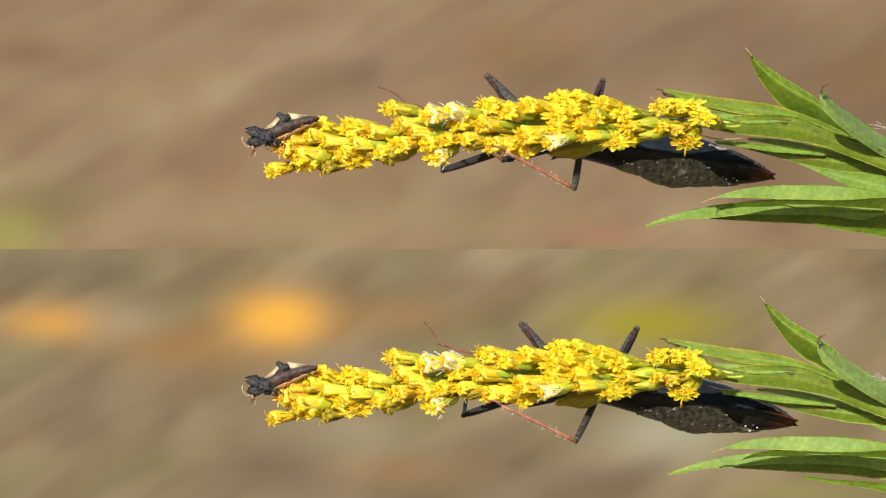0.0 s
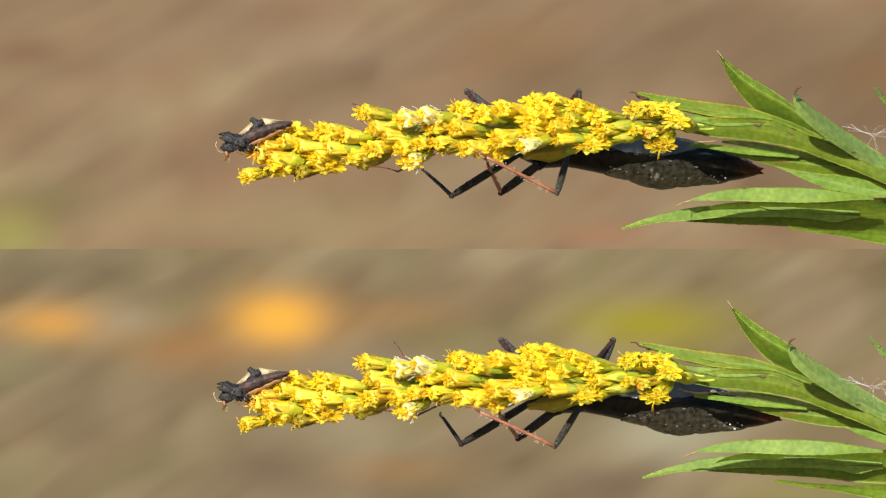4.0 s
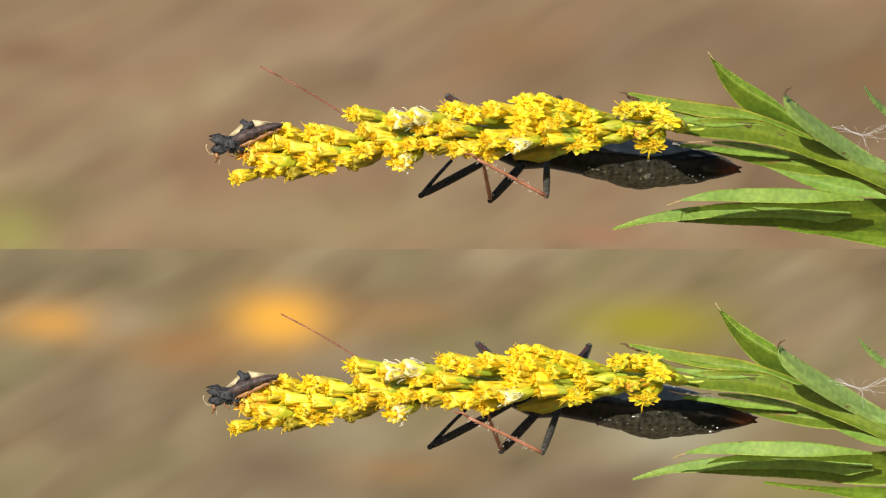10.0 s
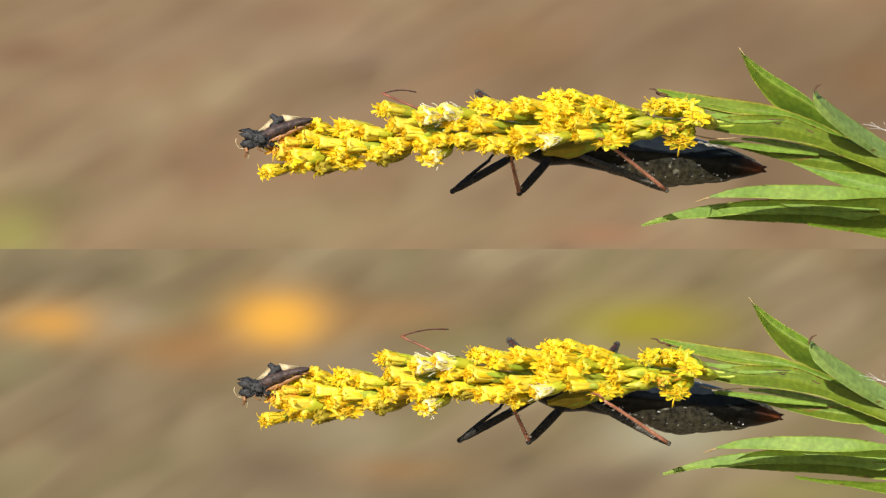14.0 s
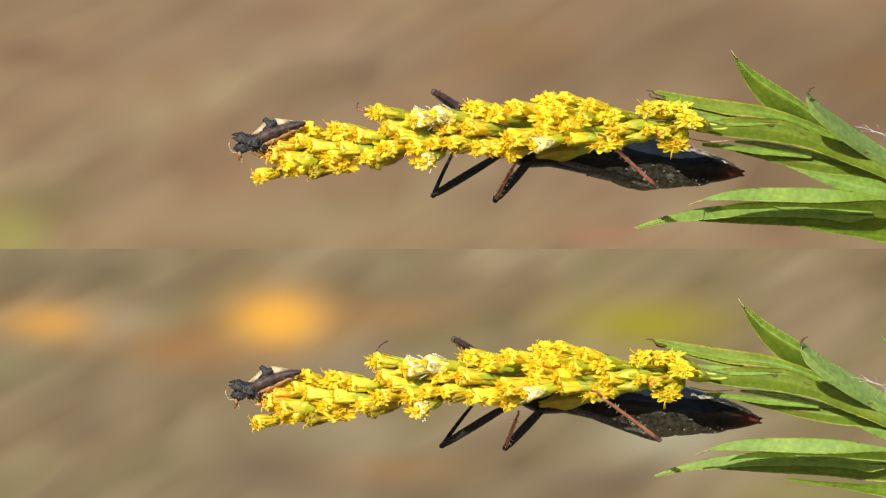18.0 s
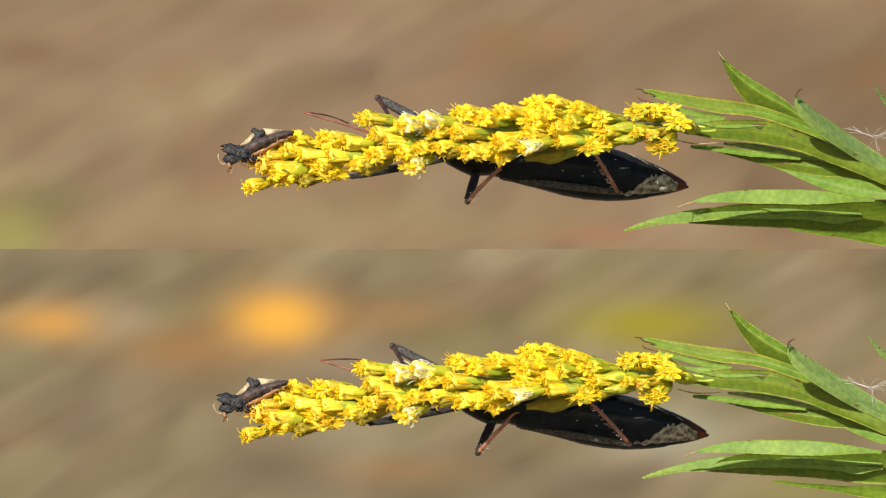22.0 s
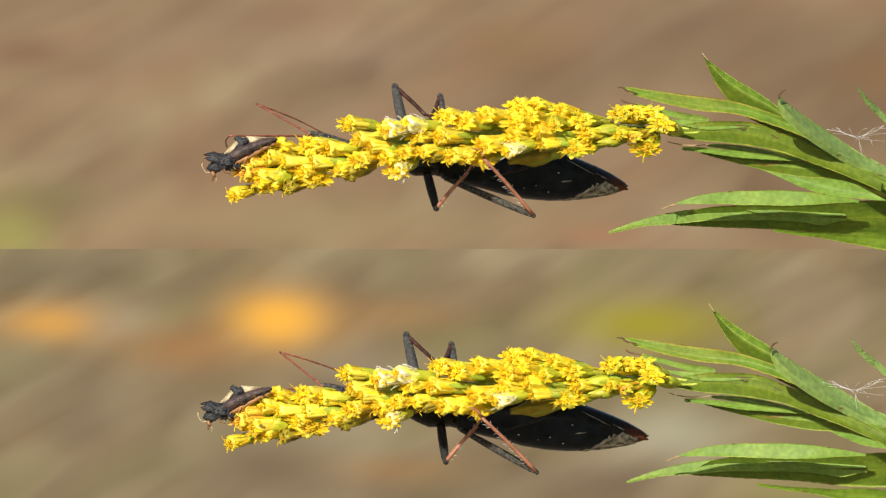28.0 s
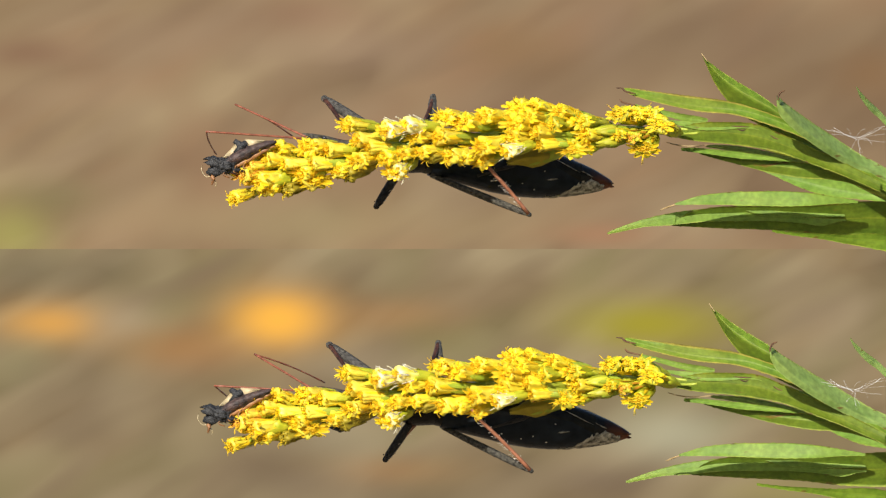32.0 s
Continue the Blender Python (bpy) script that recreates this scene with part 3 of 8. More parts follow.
# heads of the spike: mouth (u, v), foot (u, v), half height, turn to the viewer, kind
TIP_HEADS = [
    (500, 236, 556, 258, 14, 0.45, 0), (478, 252, 548, 264, 13, 0.35, 0), (556, 238, 626, 250, 15, 0.60, 0), (436, 279, 500, 268, 12, 0.50, 3),
    (448, 264, 510, 264, 11, 0.25, 3), (462, 291, 536, 285, 15, 0.40, 0), (418, 318, 474, 306, 10, 0.45, 0), (478, 306, 532, 292, 12, 0.60, 0),
    (566, 298, 520, 284, 15, 0.75, 0), (512, 311, 562, 302, 11, 0.30, 5), (512, 264, 598, 268, 10, 0.10, 1), (560, 268, 628, 272, 11, 0.10, 1),
    (540, 284, 596, 276, 12, 0.40, 0), (604, 284, 660, 270, 12, 0.50, 0), (590, 246, 650, 250, 11, 0.15, 0), (620, 292, 676, 278, 14, 0.20, 5)]
MIDDLE_HEADS = [
    (626, 205, 692, 213, 13, 0.40, 0), (642, 232, 732, 238, 13, 0.35, 0), (694, 216, 758, 215, 15, 0.45, 2), (728, 208, 792, 214, 13, 0.35, 2),
    (745, 228, 806, 226, 14, 0.65, 0), (644, 269, 704, 256, 14, 0.65, 0), (690, 266, 752, 254, 14, 0.60, 0), (708, 293, 748, 270, 14, 0.40, 2),
    (722, 258, 772, 250, 12, 0.50, 0), (756, 257, 824, 252, 11, 0.50, 0), (770, 268, 822, 258, 10, 0.10, 5), (788, 230, 862, 236, 14, 0.45, 1),
    (798, 197, 858, 202, 15, 0.60, 0), (804, 266, 872, 254, 15, 0.70, 0), (832, 205, 888, 218, 15, 0.45, 1), (870, 195, 934, 202, 14, 0.65, 0),
    (864, 250, 932, 238, 15, 0.60, 0), (862, 278, 906, 262, 12, 0.55, 0), (828, 270, 884, 258, 12, 0.60, 0), (664, 246, 736, 248, 11, 0.10, 1)]
BASE_HEADS = [
    (925, 184, 990, 198, 16, 0.70, 0), (922, 211, 990, 214, 15, 0.75, 0), (916, 236, 984, 236, 14, 0.65, 0), (908, 262, 962, 246, 12, 0.30, 2),
    (955, 180, 1016, 196, 13, 0.55, 0), (1000, 190, 1064, 206, 12, 0.50, 1), (986, 216, 1048, 212, 13, 0.70, 0), (960, 228, 1030, 234, 12, 0.30, 1),
    (918, 279, 1014, 262, 15, 0.05, 4), (1024, 258, 1074, 244, 15, 0.70, 0), (1040, 208, 1092, 216, 14, 0.70, 0), (1046, 232, 1102, 236, 13, 0.30, 1),
    (966, 248, 1040, 246, 12, 0.15, 1), (1070, 248, 1128, 240, 11, 0.15, 4), (946, 200, 1004, 206, 12, 0.60, 0), (1046, 256, 1098, 240, 12, 0.60, 0)]
LOW_HEADS = [
    (1108, 196, 1154, 212, 14, 0.65, 0), (1134, 194, 1172, 214, 12, 0.70, 0), (1162, 196, 1196, 218, 13, 0.70, 0), (1182, 216, 1214, 232, 14, 0.75, 0),
    (1106, 232, 1152, 228, 10, 0.60, 0), (1130, 238, 1172, 228, 10, 0.60, 3), (1153, 260, 1170, 232, 15, 0.55, 0), (1066, 226, 1124, 224, 11, 0.10, 4)]


def goldenrod():
    root = thing("goldenrod", "goldenrod spray with a yellow flower spike and narrow green leaves", "flowering plant", ROOT)
    # stem: below the leaves, out of sight to the ground
    b = bmesh.new()
    line = smooth_line([at(u, v, w) - ROOT for u, v, w in ((1150, 226, 40), (1300, 240, 150), (1450, 284, 170), (1600, 356, 170), (1900, 520, 60), (2400, 1400, 80), (2600, 5000, 60), (2650, 13800, 40))], 8)
    tube(b, line, [(5 + 9 * i / len(line)) * S for i in range(len(line))], 10)
    part("stem", b, STALK, root, "ridged green stem")
    rnd = random.Random(11)
    for name, pivot, ends, heads, mark in (
            ("spike_base", Vector((0, 0, 0)), (965, 1160), BASE_HEADS + LOW_HEADS, 1),
            ("spike_middle", BEND_MIDDLE, (655, 965), MIDDLE_HEADS, 2),
            ("spike_tip", BEND_TIP, (432, 655), TIP_HEADS, 3)):
        b = bmesh.new()
        us = [ends[0] + (ends[1] - ends[0]) * i / 8 for i in range(9)]
        tube(b, [at(u, spine_at(u), 26) - ROOT - pivot for u in us], [(3.0 + 0.004 * (u - 430)) * S for u in us], 8)
        sec = part(name, b, STALK, root, "green flower-bearing axis", pivot)
        sec["mark"] = mark
        for h in heads:
            flower_head(sec, pivot, *h, rnd)
        for k in range(len(heads) // 3):
            u = rnd.uniform(ends[0] + 20, ends[1] - 30) if mark != 1 else rnd.uniform(900, 1020)
            dv = rnd.uniform(-24, 26)
            v = spine_at(u) + dv
            flower_head(sec, pivot, u, v, u + 58, v - dv * 0.4, 12, 0.4, 0 if k % 3 else 1, rnd, back=True, joined=True)
    # leaves, tip first
    lf = blade("leaf", root, [(1254, 96, 97, 98, 115), (1262, 105, 109, 116, 116), (1275, 115, 123, 143, 116), (1290, 126, 138, 165, 116), (1310, 139, 153, 189, 116), (1330, 151, 166, 205, 116), (1350, 163, 177, 216, 116), (1375, 181, 191, 229, 116),
                              (1400, 202, 209, 241, 116), (1430, 227, 233, 255, 116), (1470, 256, 261, 276, 116), (1540, 300, 304, 312, 116), (1600, 336, 340, 348, 116)],
               (0.8, 1.0), LEAF, "broad dark green leaf with a yellowing rib", 1)
    lf["mark"] = 6
    hook(lf, [(1252, 93, 112), (1257, 100, 110), (1263, 108, 108)], 1.0, "pale withered leaf tip", TAN)
    lf = blade("leaf", root, [(1388, 166, 172, 184, -50), (1394, 169, 182, 200, -46), (1402, 177, 194, 210, -40), (1420, 190, 213, 227, -24), (1440, 204, 231, 243, -5), (1460, 218, 247, 258, 14), (1480, 231, 260, 271, 34), (1500, 245, 273, 283, 52),
                              (1520, 259, 284, 293, 70), (1545, 275, 297, 305, 82), (1570, 288, 308, 316, 95), (1640, 332, 346, 354, 110)],
               (0.95, 0.5), LEAF_GREY, "greyish green leaf with a hooked dark tip", 2)
    hook(lf, [(1402, 157, -56), (1395, 160, -58), (1391, 166, -62), (1390, 174, -62)], 1.9)
    lf = blade("leaf", root, [(1110, 165, 168, 171, 100), (1125, 166, 172, 179, 100), (1150, 170, 179, 187, 102), (1180, 174, 187, 195, 105), (1210, 178, 194, 202, 109), (1240, 182, 199, 208, 113), (1270, 186, 202, 211, 116), (1300, 191, 205, 214, 116),
                              (1335, 201, 211, 223, 116), (1400, 226, 234, 246, 116), (1460, 258, 264, 272, 116)],
               (-0.15, -0.75), LEAF_TAN, "slender leaf with a yellowed margin and dry brown tip", 3)
    lf["mark"] = 4
    hook(lf, [(1096, 165, 84), (1106, 166, 83), (1112, 171, 82), (1122, 174, 86), (1130, 176, 92)], 1.9)
    lf = blade("leaf", root, [(1136, 179, 182, 185, 100), (1160, 184, 188, 192, 103), (1190, 191, 195, 201, 107), (1220, 197, 203, 209, 110), (1245, 201, 207, 213, 114), (1258, 204, 208, 212, 115), (1265, 206, 208, 210, 116)], (-0.3, -0.5), LEAF_PALE, "pale blunt leaf", 4)
    hook(lf, [(1110, 170, 96), (1116, 176, 97), (1138, 181, 97)], 1.9)
    lf = blade("leaf", root, [(1184, 223, 227, 232, 50), (1212, 221, 230, 239, 52), (1250, 213, 229, 246, 55), (1300, 212, 231, 251, 60), (1350, 216, 238, 258, 64), (1395, 234, 252, 267, 66), (1440, 254, 270, 284, 66), (1500, 282, 296, 307, 66), (1570, 318, 328, 338, 66)],
               (-0.1, 0.35), LEAF_OLIVE, "broad olive green leaf with brown smears", 5)
    for smear in ([(1306, 219, 59.5), (1320, 220, 60), (1338, 221, 61)], [(1318, 224, 60.5), (1326, 227, 61), (1332, 225, 61.5)], [(1376, 236, 64), (1384, 241, 64.5), (1391, 243, 65)], [(1196, 211, 58), (1216, 214, 58), (1240, 216, 58)]):
        hook(lf, smear, 1.2, "dark brown smear on the leaf")
    blade("leaf", root, [(1190, 207, 209, 211, 50), (1220, 209, 214, 219, 53), (1255, 211, 218, 226, 56), (1290, 212, 219, 226, 59), (1330, 214, 218, 223, 62), (1370, 222, 225, 228, 66)], (0.3, -0.4), LEAF_PALE, "narrow yellowish leaf", 6)
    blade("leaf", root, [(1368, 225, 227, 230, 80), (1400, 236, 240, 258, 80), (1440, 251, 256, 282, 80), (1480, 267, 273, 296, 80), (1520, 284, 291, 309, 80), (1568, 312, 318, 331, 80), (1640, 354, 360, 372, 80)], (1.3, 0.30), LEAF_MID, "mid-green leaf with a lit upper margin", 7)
    lf = blade("leaf", root, [(1204, 257, 260, 262, 70), (1225, 257, 261, 265, 73), (1250, 259, 263, 268, 76), (1300, 264, 269, 276, 86), (1350, 271, 275, 280, 91), (1398, 279, 281, 283, 96)], (-0.3, -0.7), LEAF_PALE, "pale leaf with a yellowed tip", 8)
    lf["mark"] = 5
    hook(lf, [(1178, 247, 60), (1192, 251, 62), (1210, 254, 66), (1232, 254, 68), (1254, 252, 70)], 1.4, "pale tan leaf tip", TAN)
    blade("leaf", root, [(1262, 252, 254, 256, 90), (1300, 253, 257, 262, 97), (1340, 258, 264, 270, 104), (1380, 267, 273, 279, 107), (1440, 282, 286, 290, 112)], (0.2, 0.5), LEAF_GREY, "thin blue-green leaf", 27)
    # the darkest leaf green carries the shade on this leaf
    blade("leaf", root, [(1250, 265, 266, 268, 92), (1280, 269, 273, 277, 96), (1310, 273, 278, 285, 100), (1350, 278, 285, 296, 102), (1400, 282, 292, 307, 104), (1440, 285, 297, 313, 105), (1500, 294, 305, 318, 107), (1590, 322, 334, 346, 110)], (0.5, 0.5), LEAF, "green leaf with its shade painted dark", 9)
    blade("leaf", root, [(1356, 295, 296, 298, 560), (1380, 302, 305, 308, 555), (1400, 306, 311, 318, 552), (1430, 310, 319, 332, 546), (1460, 312, 326, 343, 540), (1500, 315, 335, 349, 525), (1568, 328, 347, 356, 500), (1660, 348, 362, 372, 470)], (-0.1, -0.6), LEAF_PALE, "broad pale green leaf", 10)
    lf = blade("leaf", root, [(1206, 355, 357, 358, 90), (1226, 349, 354, 358, 86), (1250, 342, 351, 358, 82), (1300, 336, 349, 359, 82), (1350, 335, 349, 361, 82), (1400, 335, 350, 362, 82), (1450, 339, 351, 361, 82), (1490, 346, 352, 358, 90), (1530, 353, 355, 357, 100)], (0.2, -0.2), LEAF_PALE, "pale green leaf with a rusty withered tip", 21)
    hook(lf, [(1180, 367, 110), (1190, 363, 106), (1202, 359, 98), (1216, 356, 92)], 1.7, "thin rusty tan leaf tip", TAN)
    # one big leaf as three blades, its shade and sunlight put into their greens
    lf = blade("leaf", root, [(1200, 391, 393, 395, 176), (1230, 372, 386, 397, 176), (1280, 362, 382, 400, 175), (1350, 361, 382, 403, 174), (1400, 361, 384, 406, 174), (1450, 360, 386, 412, 173), (1500, 356, 385, 415, 173), (1568, 354, 384, 416, 172), (1680, 366, 392, 420, 172)], (-0.9, 0.8), LEAF, "shaded part of the long leaf, its shade painted dark green", 22)
    lf["mark"] = 7
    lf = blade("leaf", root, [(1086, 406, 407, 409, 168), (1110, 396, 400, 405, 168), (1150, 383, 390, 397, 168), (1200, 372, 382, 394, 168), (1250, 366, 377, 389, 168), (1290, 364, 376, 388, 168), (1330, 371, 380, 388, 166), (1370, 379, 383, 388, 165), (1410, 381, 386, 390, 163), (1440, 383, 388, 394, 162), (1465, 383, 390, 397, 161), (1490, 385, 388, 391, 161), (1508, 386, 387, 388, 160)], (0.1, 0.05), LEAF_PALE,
          "sunlit part of the long arching leaf, painted pale green", 23)
    lf["mark"] = 8
    lf = blade("leaf", root, [(1316, 358, 359, 361, 164), (1335, 360, 365, 370, 164), (1360, 366, 372, 378, 163), (1400, 371, 376, 381, 162), (1450, 374, 378, 382, 161), (1506, 377, 379, 381, 160)], (0.2, -0.2), LEAF_PALE, "narrow sunlit strip of the long leaf, painted pale green", 24)
    lf["mark"] = 9
    blade("leaf", root, [(1378, 403, 405, 407, -132), (1420, 408, 411, 414, -117), (1470, 411, 415, 421, -100), (1510, 413, 419, 429, -93), (1568, 412, 423, 440, -88), (1650, 425, 438, 458, -80)], (-0.6, 0.4), LEAF_MID, "drooping leaf with a pale upper margin", 25)
    blade("leaf", root, [(1529, 150, 151, 153, -56), (1536, 160, 164, 170, -46), (1552, 177, 184, 192, -23), (1570, 194, 201, 209, 1), (1600, 228, 236, 244, 21), (1660, 300, 310, 320, 60)], (0.3, 0.2), LEAF_GREY, "slim grey-green leaf", 26)
    # a tuft of spider silk caught on the leaves: strands that run out from a knot
    b = bmesh.new()
    for du, dv in ((-46, -16), (-44, -10), (-38, -20), (-18, -22), (-30, -6), (16, -14), (44, -20), (60, -26), (70, -18), (50, 6), (10, 24), (4, 30), (-12, 22), (24, 14), (80, -8), (-52, -14)):
        q0 = Vector((1530 + rnd.uniform(-4, 4), 243 + rnd.uniform(-3, 3), -20))
        q2 = q0 + Vector((du, dv, rnd.uniform(-20, 10)))
        q1 = (q0 + q2) / 2 + Vector((rnd.uniform(-6, 6), rnd.uniform(-6, 3), 0))
        tube(b, smooth_line([at(*q0) - ROOT, at(*q1) - ROOT, at(*q2) - ROOT], 4), rnd.uniform(0.10, 0.24) * S, 4)
    tagged(part("silk", b, SILK, root, "loose white strands of spider silk"), kind="stuff")
    return root


# ---- the large dark bug ----
BROAD = 1.14             # how much broader than high the body is
BUG_HALF = 250           # from the middle of its body to the end of its tail


def keel(x):
    """How far the belly sags below its round, at x from the tail."""
    return 8.0 * math.exp(-((x + 188) / 40) ** 2)


def plate_edge(x):
    """Where on the girth the grey flank begins, at x from the tail."""
    xs, a = (-290, -268, -240, -205, -180, -150, -128, -108, -84, -60), (1.3, 0.75, 0.36, 0.20, 0.02, -0.06, -0.02, 0.34, 0.85, 1.3)
    return float(np.interp(x, xs, a))


def lathe(b, stations, n=20, flat=1.0, a0=0.0, a1=2 * math.pi, lift=0.0, cap=True, narrow=None):
    """A body along x from stations (x, radius, sink) measured from the tail; a0 to a1: the part of its girth, 0 towards the viewer and
    growing towards the underside."""
    full = abs(a1 - a0) > 6.2
    rings = []
    for x, r, *z in stations:
        r = r + lift
        if narrow:
            k = max(0.04, min(1.0, (narrow[1] - x) / (narrow[1] - narrow[0]))) ** 0.6
            a0, a1 = (narrow[2] - narrow[3] * k, narrow[2] + narrow[3] * k)
        cnt = n if full else n + 1
        rings.append([b.verts.new(Vector((x + BUG_HALF, -r * flat * BROAD * math.cos(t), -r * math.sin(t) - keel(x) * max(0.0, math.sin(t)) ** 2 + (z[0] if z else 0))) * S)
                      for t in (a0 + (a1 - a0) * k / n for k in range(cnt))])
    for p, q in zip(rings, rings[1:]):
        m = len(p)
        for k in range(m if full else m - 1):
            b.faces.new((p[k], q[k], q[(k + 1) % m], p[(k + 1) % m]))
    if full and cap:
        b.faces.new(rings[0])
        b.faces.new(rings[-1][::-1])
    return rings


BODY = [(-352, 31), (-320, 33), (-290, 36), (-255, 39), (-220, 43), (-180, 44), (-140, 41.5), (-105, 36), (-70, 28.5), (-35, 18), (-12, 9.5), (0, 4)]


def girth(x):
    for (a, r), (c, s) in zip(BODY, BODY[1:]):
        if x <= c:
            return r + (s - r) * (x - a) / (c - a)
    return 2


def crawling_bug():
    root = thing("leaf_footed_bug", "large black bug with grey flank plates and rusty tail", "insect")
    b = bmesh.new()
    lathe(b, [(x, girth(x)) for x in range(-352, -58, 12)] + [(-56, girth(-56))], 28)
    part("abdomen", b, SHELL, root, "glossy black abdomen")
    b = bmesh.new()
    lathe(b, [(x, girth(x) + 0.3 + 1.2 * min(1, (x + 66) / 30)) for x in (-66, -58, -48, -38, -28, -20, -13, -7, -2)] + [(1, 4.6), (-2, 2.5)], 24, cap=False)
    for z in (3.0, -3.0):
        tube(b, [Vector((-10 + BUG_HALF, -2, z)) * S, Vector((2 + BUG_HALF, -2, z * 1.3)) * S, Vector((6 + BUG_HALF, -1, z * 1.5)) * S], [3.2 * S, 2.4 * S, 0.5 * S], 8)
    part("tail", b, TAIL, root, "rusty red-brown tail end")
    # folded wings over the upper back
    b = bmesh.new()
    for lift in (2.4, 0.4):
        lathe(b, [(x, girth(x) - (0.35 * math.exp(-((x % 42 - 21) / 3.2) ** 2) if lift > 1 else 0)) for x in range(-340, -24, 4)], 18, a0=-2.7, a1=-0.25, lift=lift, narrow=(-110, -24, -1.35, 1.2))
    part("wing", b, WING, root, "smooth black folded wing with painted blue sheen")
    # flank plates, one by one, with a dark pit and a white speck on each
    spots = random.Random(21)
    for k in range(5):
        x0, x1 = -284 + 45 * k, -284 + 45 * k + 45.4
        b = bmesh.new()
        rings = []
        for i in range(10):
            x = x0 + (x1 - x0) * i / 9
            swell = math.sin(math.pi * i / 9) ** 0.5
            ring = []
            for j in range(15):
                t = plate_edge(x) + 0.05 * noise.noise(Vector((x * 0.11, 0, 3))) + (2.0 - plate_edge(x)) * j / 14
                r = girth(x) + 0.4 + 2.2 * swell * min(1.0, j / 2) + 0.9 * noise.noise(Vector((x * 0.16, t * 4, k)))
                ring.append(b.verts.new(Vector((x + BUG_HALF + 4 * (t - 1), -r * BROAD * math.cos(t), -r * math.sin(t) - keel(x) * max(0.0, math.sin(t)) ** 2)) * S))
            rings.append(ring)
        for p, q in zip(rings, rings[1:]):
            for j in range(14):
                b.faces.new((p[j], q[j], q[j + 1], p[j + 1]))
        pl = part("flank_plate", b, PLATE, root, "grey felted plate")
        for share, t, name, size, mat in ((0.30, 0.58, "pit", (3.2, 1.6, 2.5), EYE), (0.40, 0.68, "speck", (1.9, 1.2, 1.2), SILK), (0.78, 0.62, "pit", (2.8, 1.5, 2.2), EYE), (0.88, 0.71, "speck", (1.6, 1.1, 1.0), SILK),
                                          (0.62, plate_edge(x0 + 28) + 0.10, "speck", (3.4, 1.3, 1.2), SILK), (0.52, plate_edge(x0 + 24) + 0.22, "pit", (4.2, 1.6, 1.9), EYE), (0.10, plate_edge(x0 + 4) + 0.16, "pit", (3.0, 1.5, 2.4), EYE)):
            b = bmesh.new()
            x, t = x0 + 45 * share + spots.uniform(-2, 2), t + spots.uniform(-0.06, 0.06)
            r = girth(x) + 2.6
            blob(b, Vector((x + BUG_HALF, -r * BROAD * math.cos(t), -r * math.sin(t) - keel(x) * max(0.0, math.sin(t)) ** 2)) * S, [q * S for q in size], 0.3, 8, 6, k + share)
            part(name, b, mat, pl, "black pit" if name == "pit" else "bright white speck")
    b = bmesh.new()
    rings = []
    for i in range(34):
        x = -128 + 114 * i / 33
        a1 = -0.92 + 0.14 * noise.noise(Vector((x * 0.09, 5, 0)))
        a0 = a1 - float(np.interp(x, (-128, -100, -84, -55, -30, -14), (0.08, 0.22, 0.80, 1.35, 1.40, 1.0))) + 0.30 * noise.noise(Vector((x * 0.10, 0, 8))) + 0.28 * noise.noise(Vector((x * 0.31, 0, 2)))
        rings.append([])
        for j in range(15):
            t = a0 + (a1 - a0) * j / 14
            r = girth(x) + (3.4 if 0 < j < 14 and 0 < i < 33 else 0.4) + 0.9 * noise.noise(Vector((x * 0.2, t * 5, 1)))
            rings[-1].append(b.verts.new(Vector((x + BUG_HALF, -r * BROAD * math.cos(t), -r * math.sin(t))) * S))
    for p, q in zip(rings, rings[1:]):
        for j in range(14):
            b.faces.new((p[j], q[j], q[j + 1], p[j + 1]))
    part("pale_patch", b, PALE, root, "mottled whitish crust")
    for x, t in ((-232, -1.62), (-196, -1.55), (-176, -1.75), (-150, -1.52), (-214, -2.3), (-140, -2.35)):
        b = bmesh.new()
        r = girth(x) + 1.6
        blob(b, Vector((x + BUG_HALF, -r * BROAD * math.cos(t), -r * math.sin(t))) * S, (1.9 * S, 1.2 * S, 1.2 * S), 0.3, 8, 6, x)
        part("fleck", b, PAPPUS, root, "small pale fleck")
    # highlights on the glossy wing, put in as thin pale bars
    for x0, x1, t0, t1, wide in ((-132, -112, -2.02, -2.12, 1.7), (-126, -70, -3.0, -2.62, 0.9), (-66, -42, -2.74, -2.56, 1.2), (-48, -28, -2.34, -2.2, 1.0)):
        b = bmesh.new()
        line = []
        for i in range(9):
            x, t = x0 + (x1 - x0) * i / 8, t0 + (t1 - t0) * i / 8
            r = girth(x) + 2.6
            line.append(Vector((x + BUG_HALF, -r * BROAD * math.cos(t), -r * math.sin(t))) * S)
        tube(b, line, [wide * S * (0.25 + 0.75 * math.sin(math.pi * i / 8)) for i in range(9)], 6)
        part("fleck", b, PALE, root, "thin pale bar for a highlight on the wing")
    # thorax with shoulder corners, neck, head
    b = bmesh.new()
    lathe(b, [(-470, 9), (-455, 15), (-435, 25), (-412, 33), (-392, 38), (-372, 35), (-345, 30)], 22, flat=0.95)
    for s in (-1, 1):
        p = Vector((-398 + BUG_HALF, s * 20, -22)) * S
        tube(b, [p, p + Vector((6, s * 9, -12)) * S, p + Vector((-2, s * 12, -20)) * S], [8 * S, 5 * S, 1.2 * S], 8)
    part("thorax", b, SHELL, root, "black thorax with pointed shoulders")
    # the head turns on its neck
    neck = Vector((-455 + BUG_HALF, 0, 0)) * S
    b = bmesh.new()
    lathe(b, [(-537, 2), (-530, 4), (-515, 5.5), (-500, 6.8), (-485, 6.6), (-470, 5), (-455, 6.5), (-440, 8)], 14)
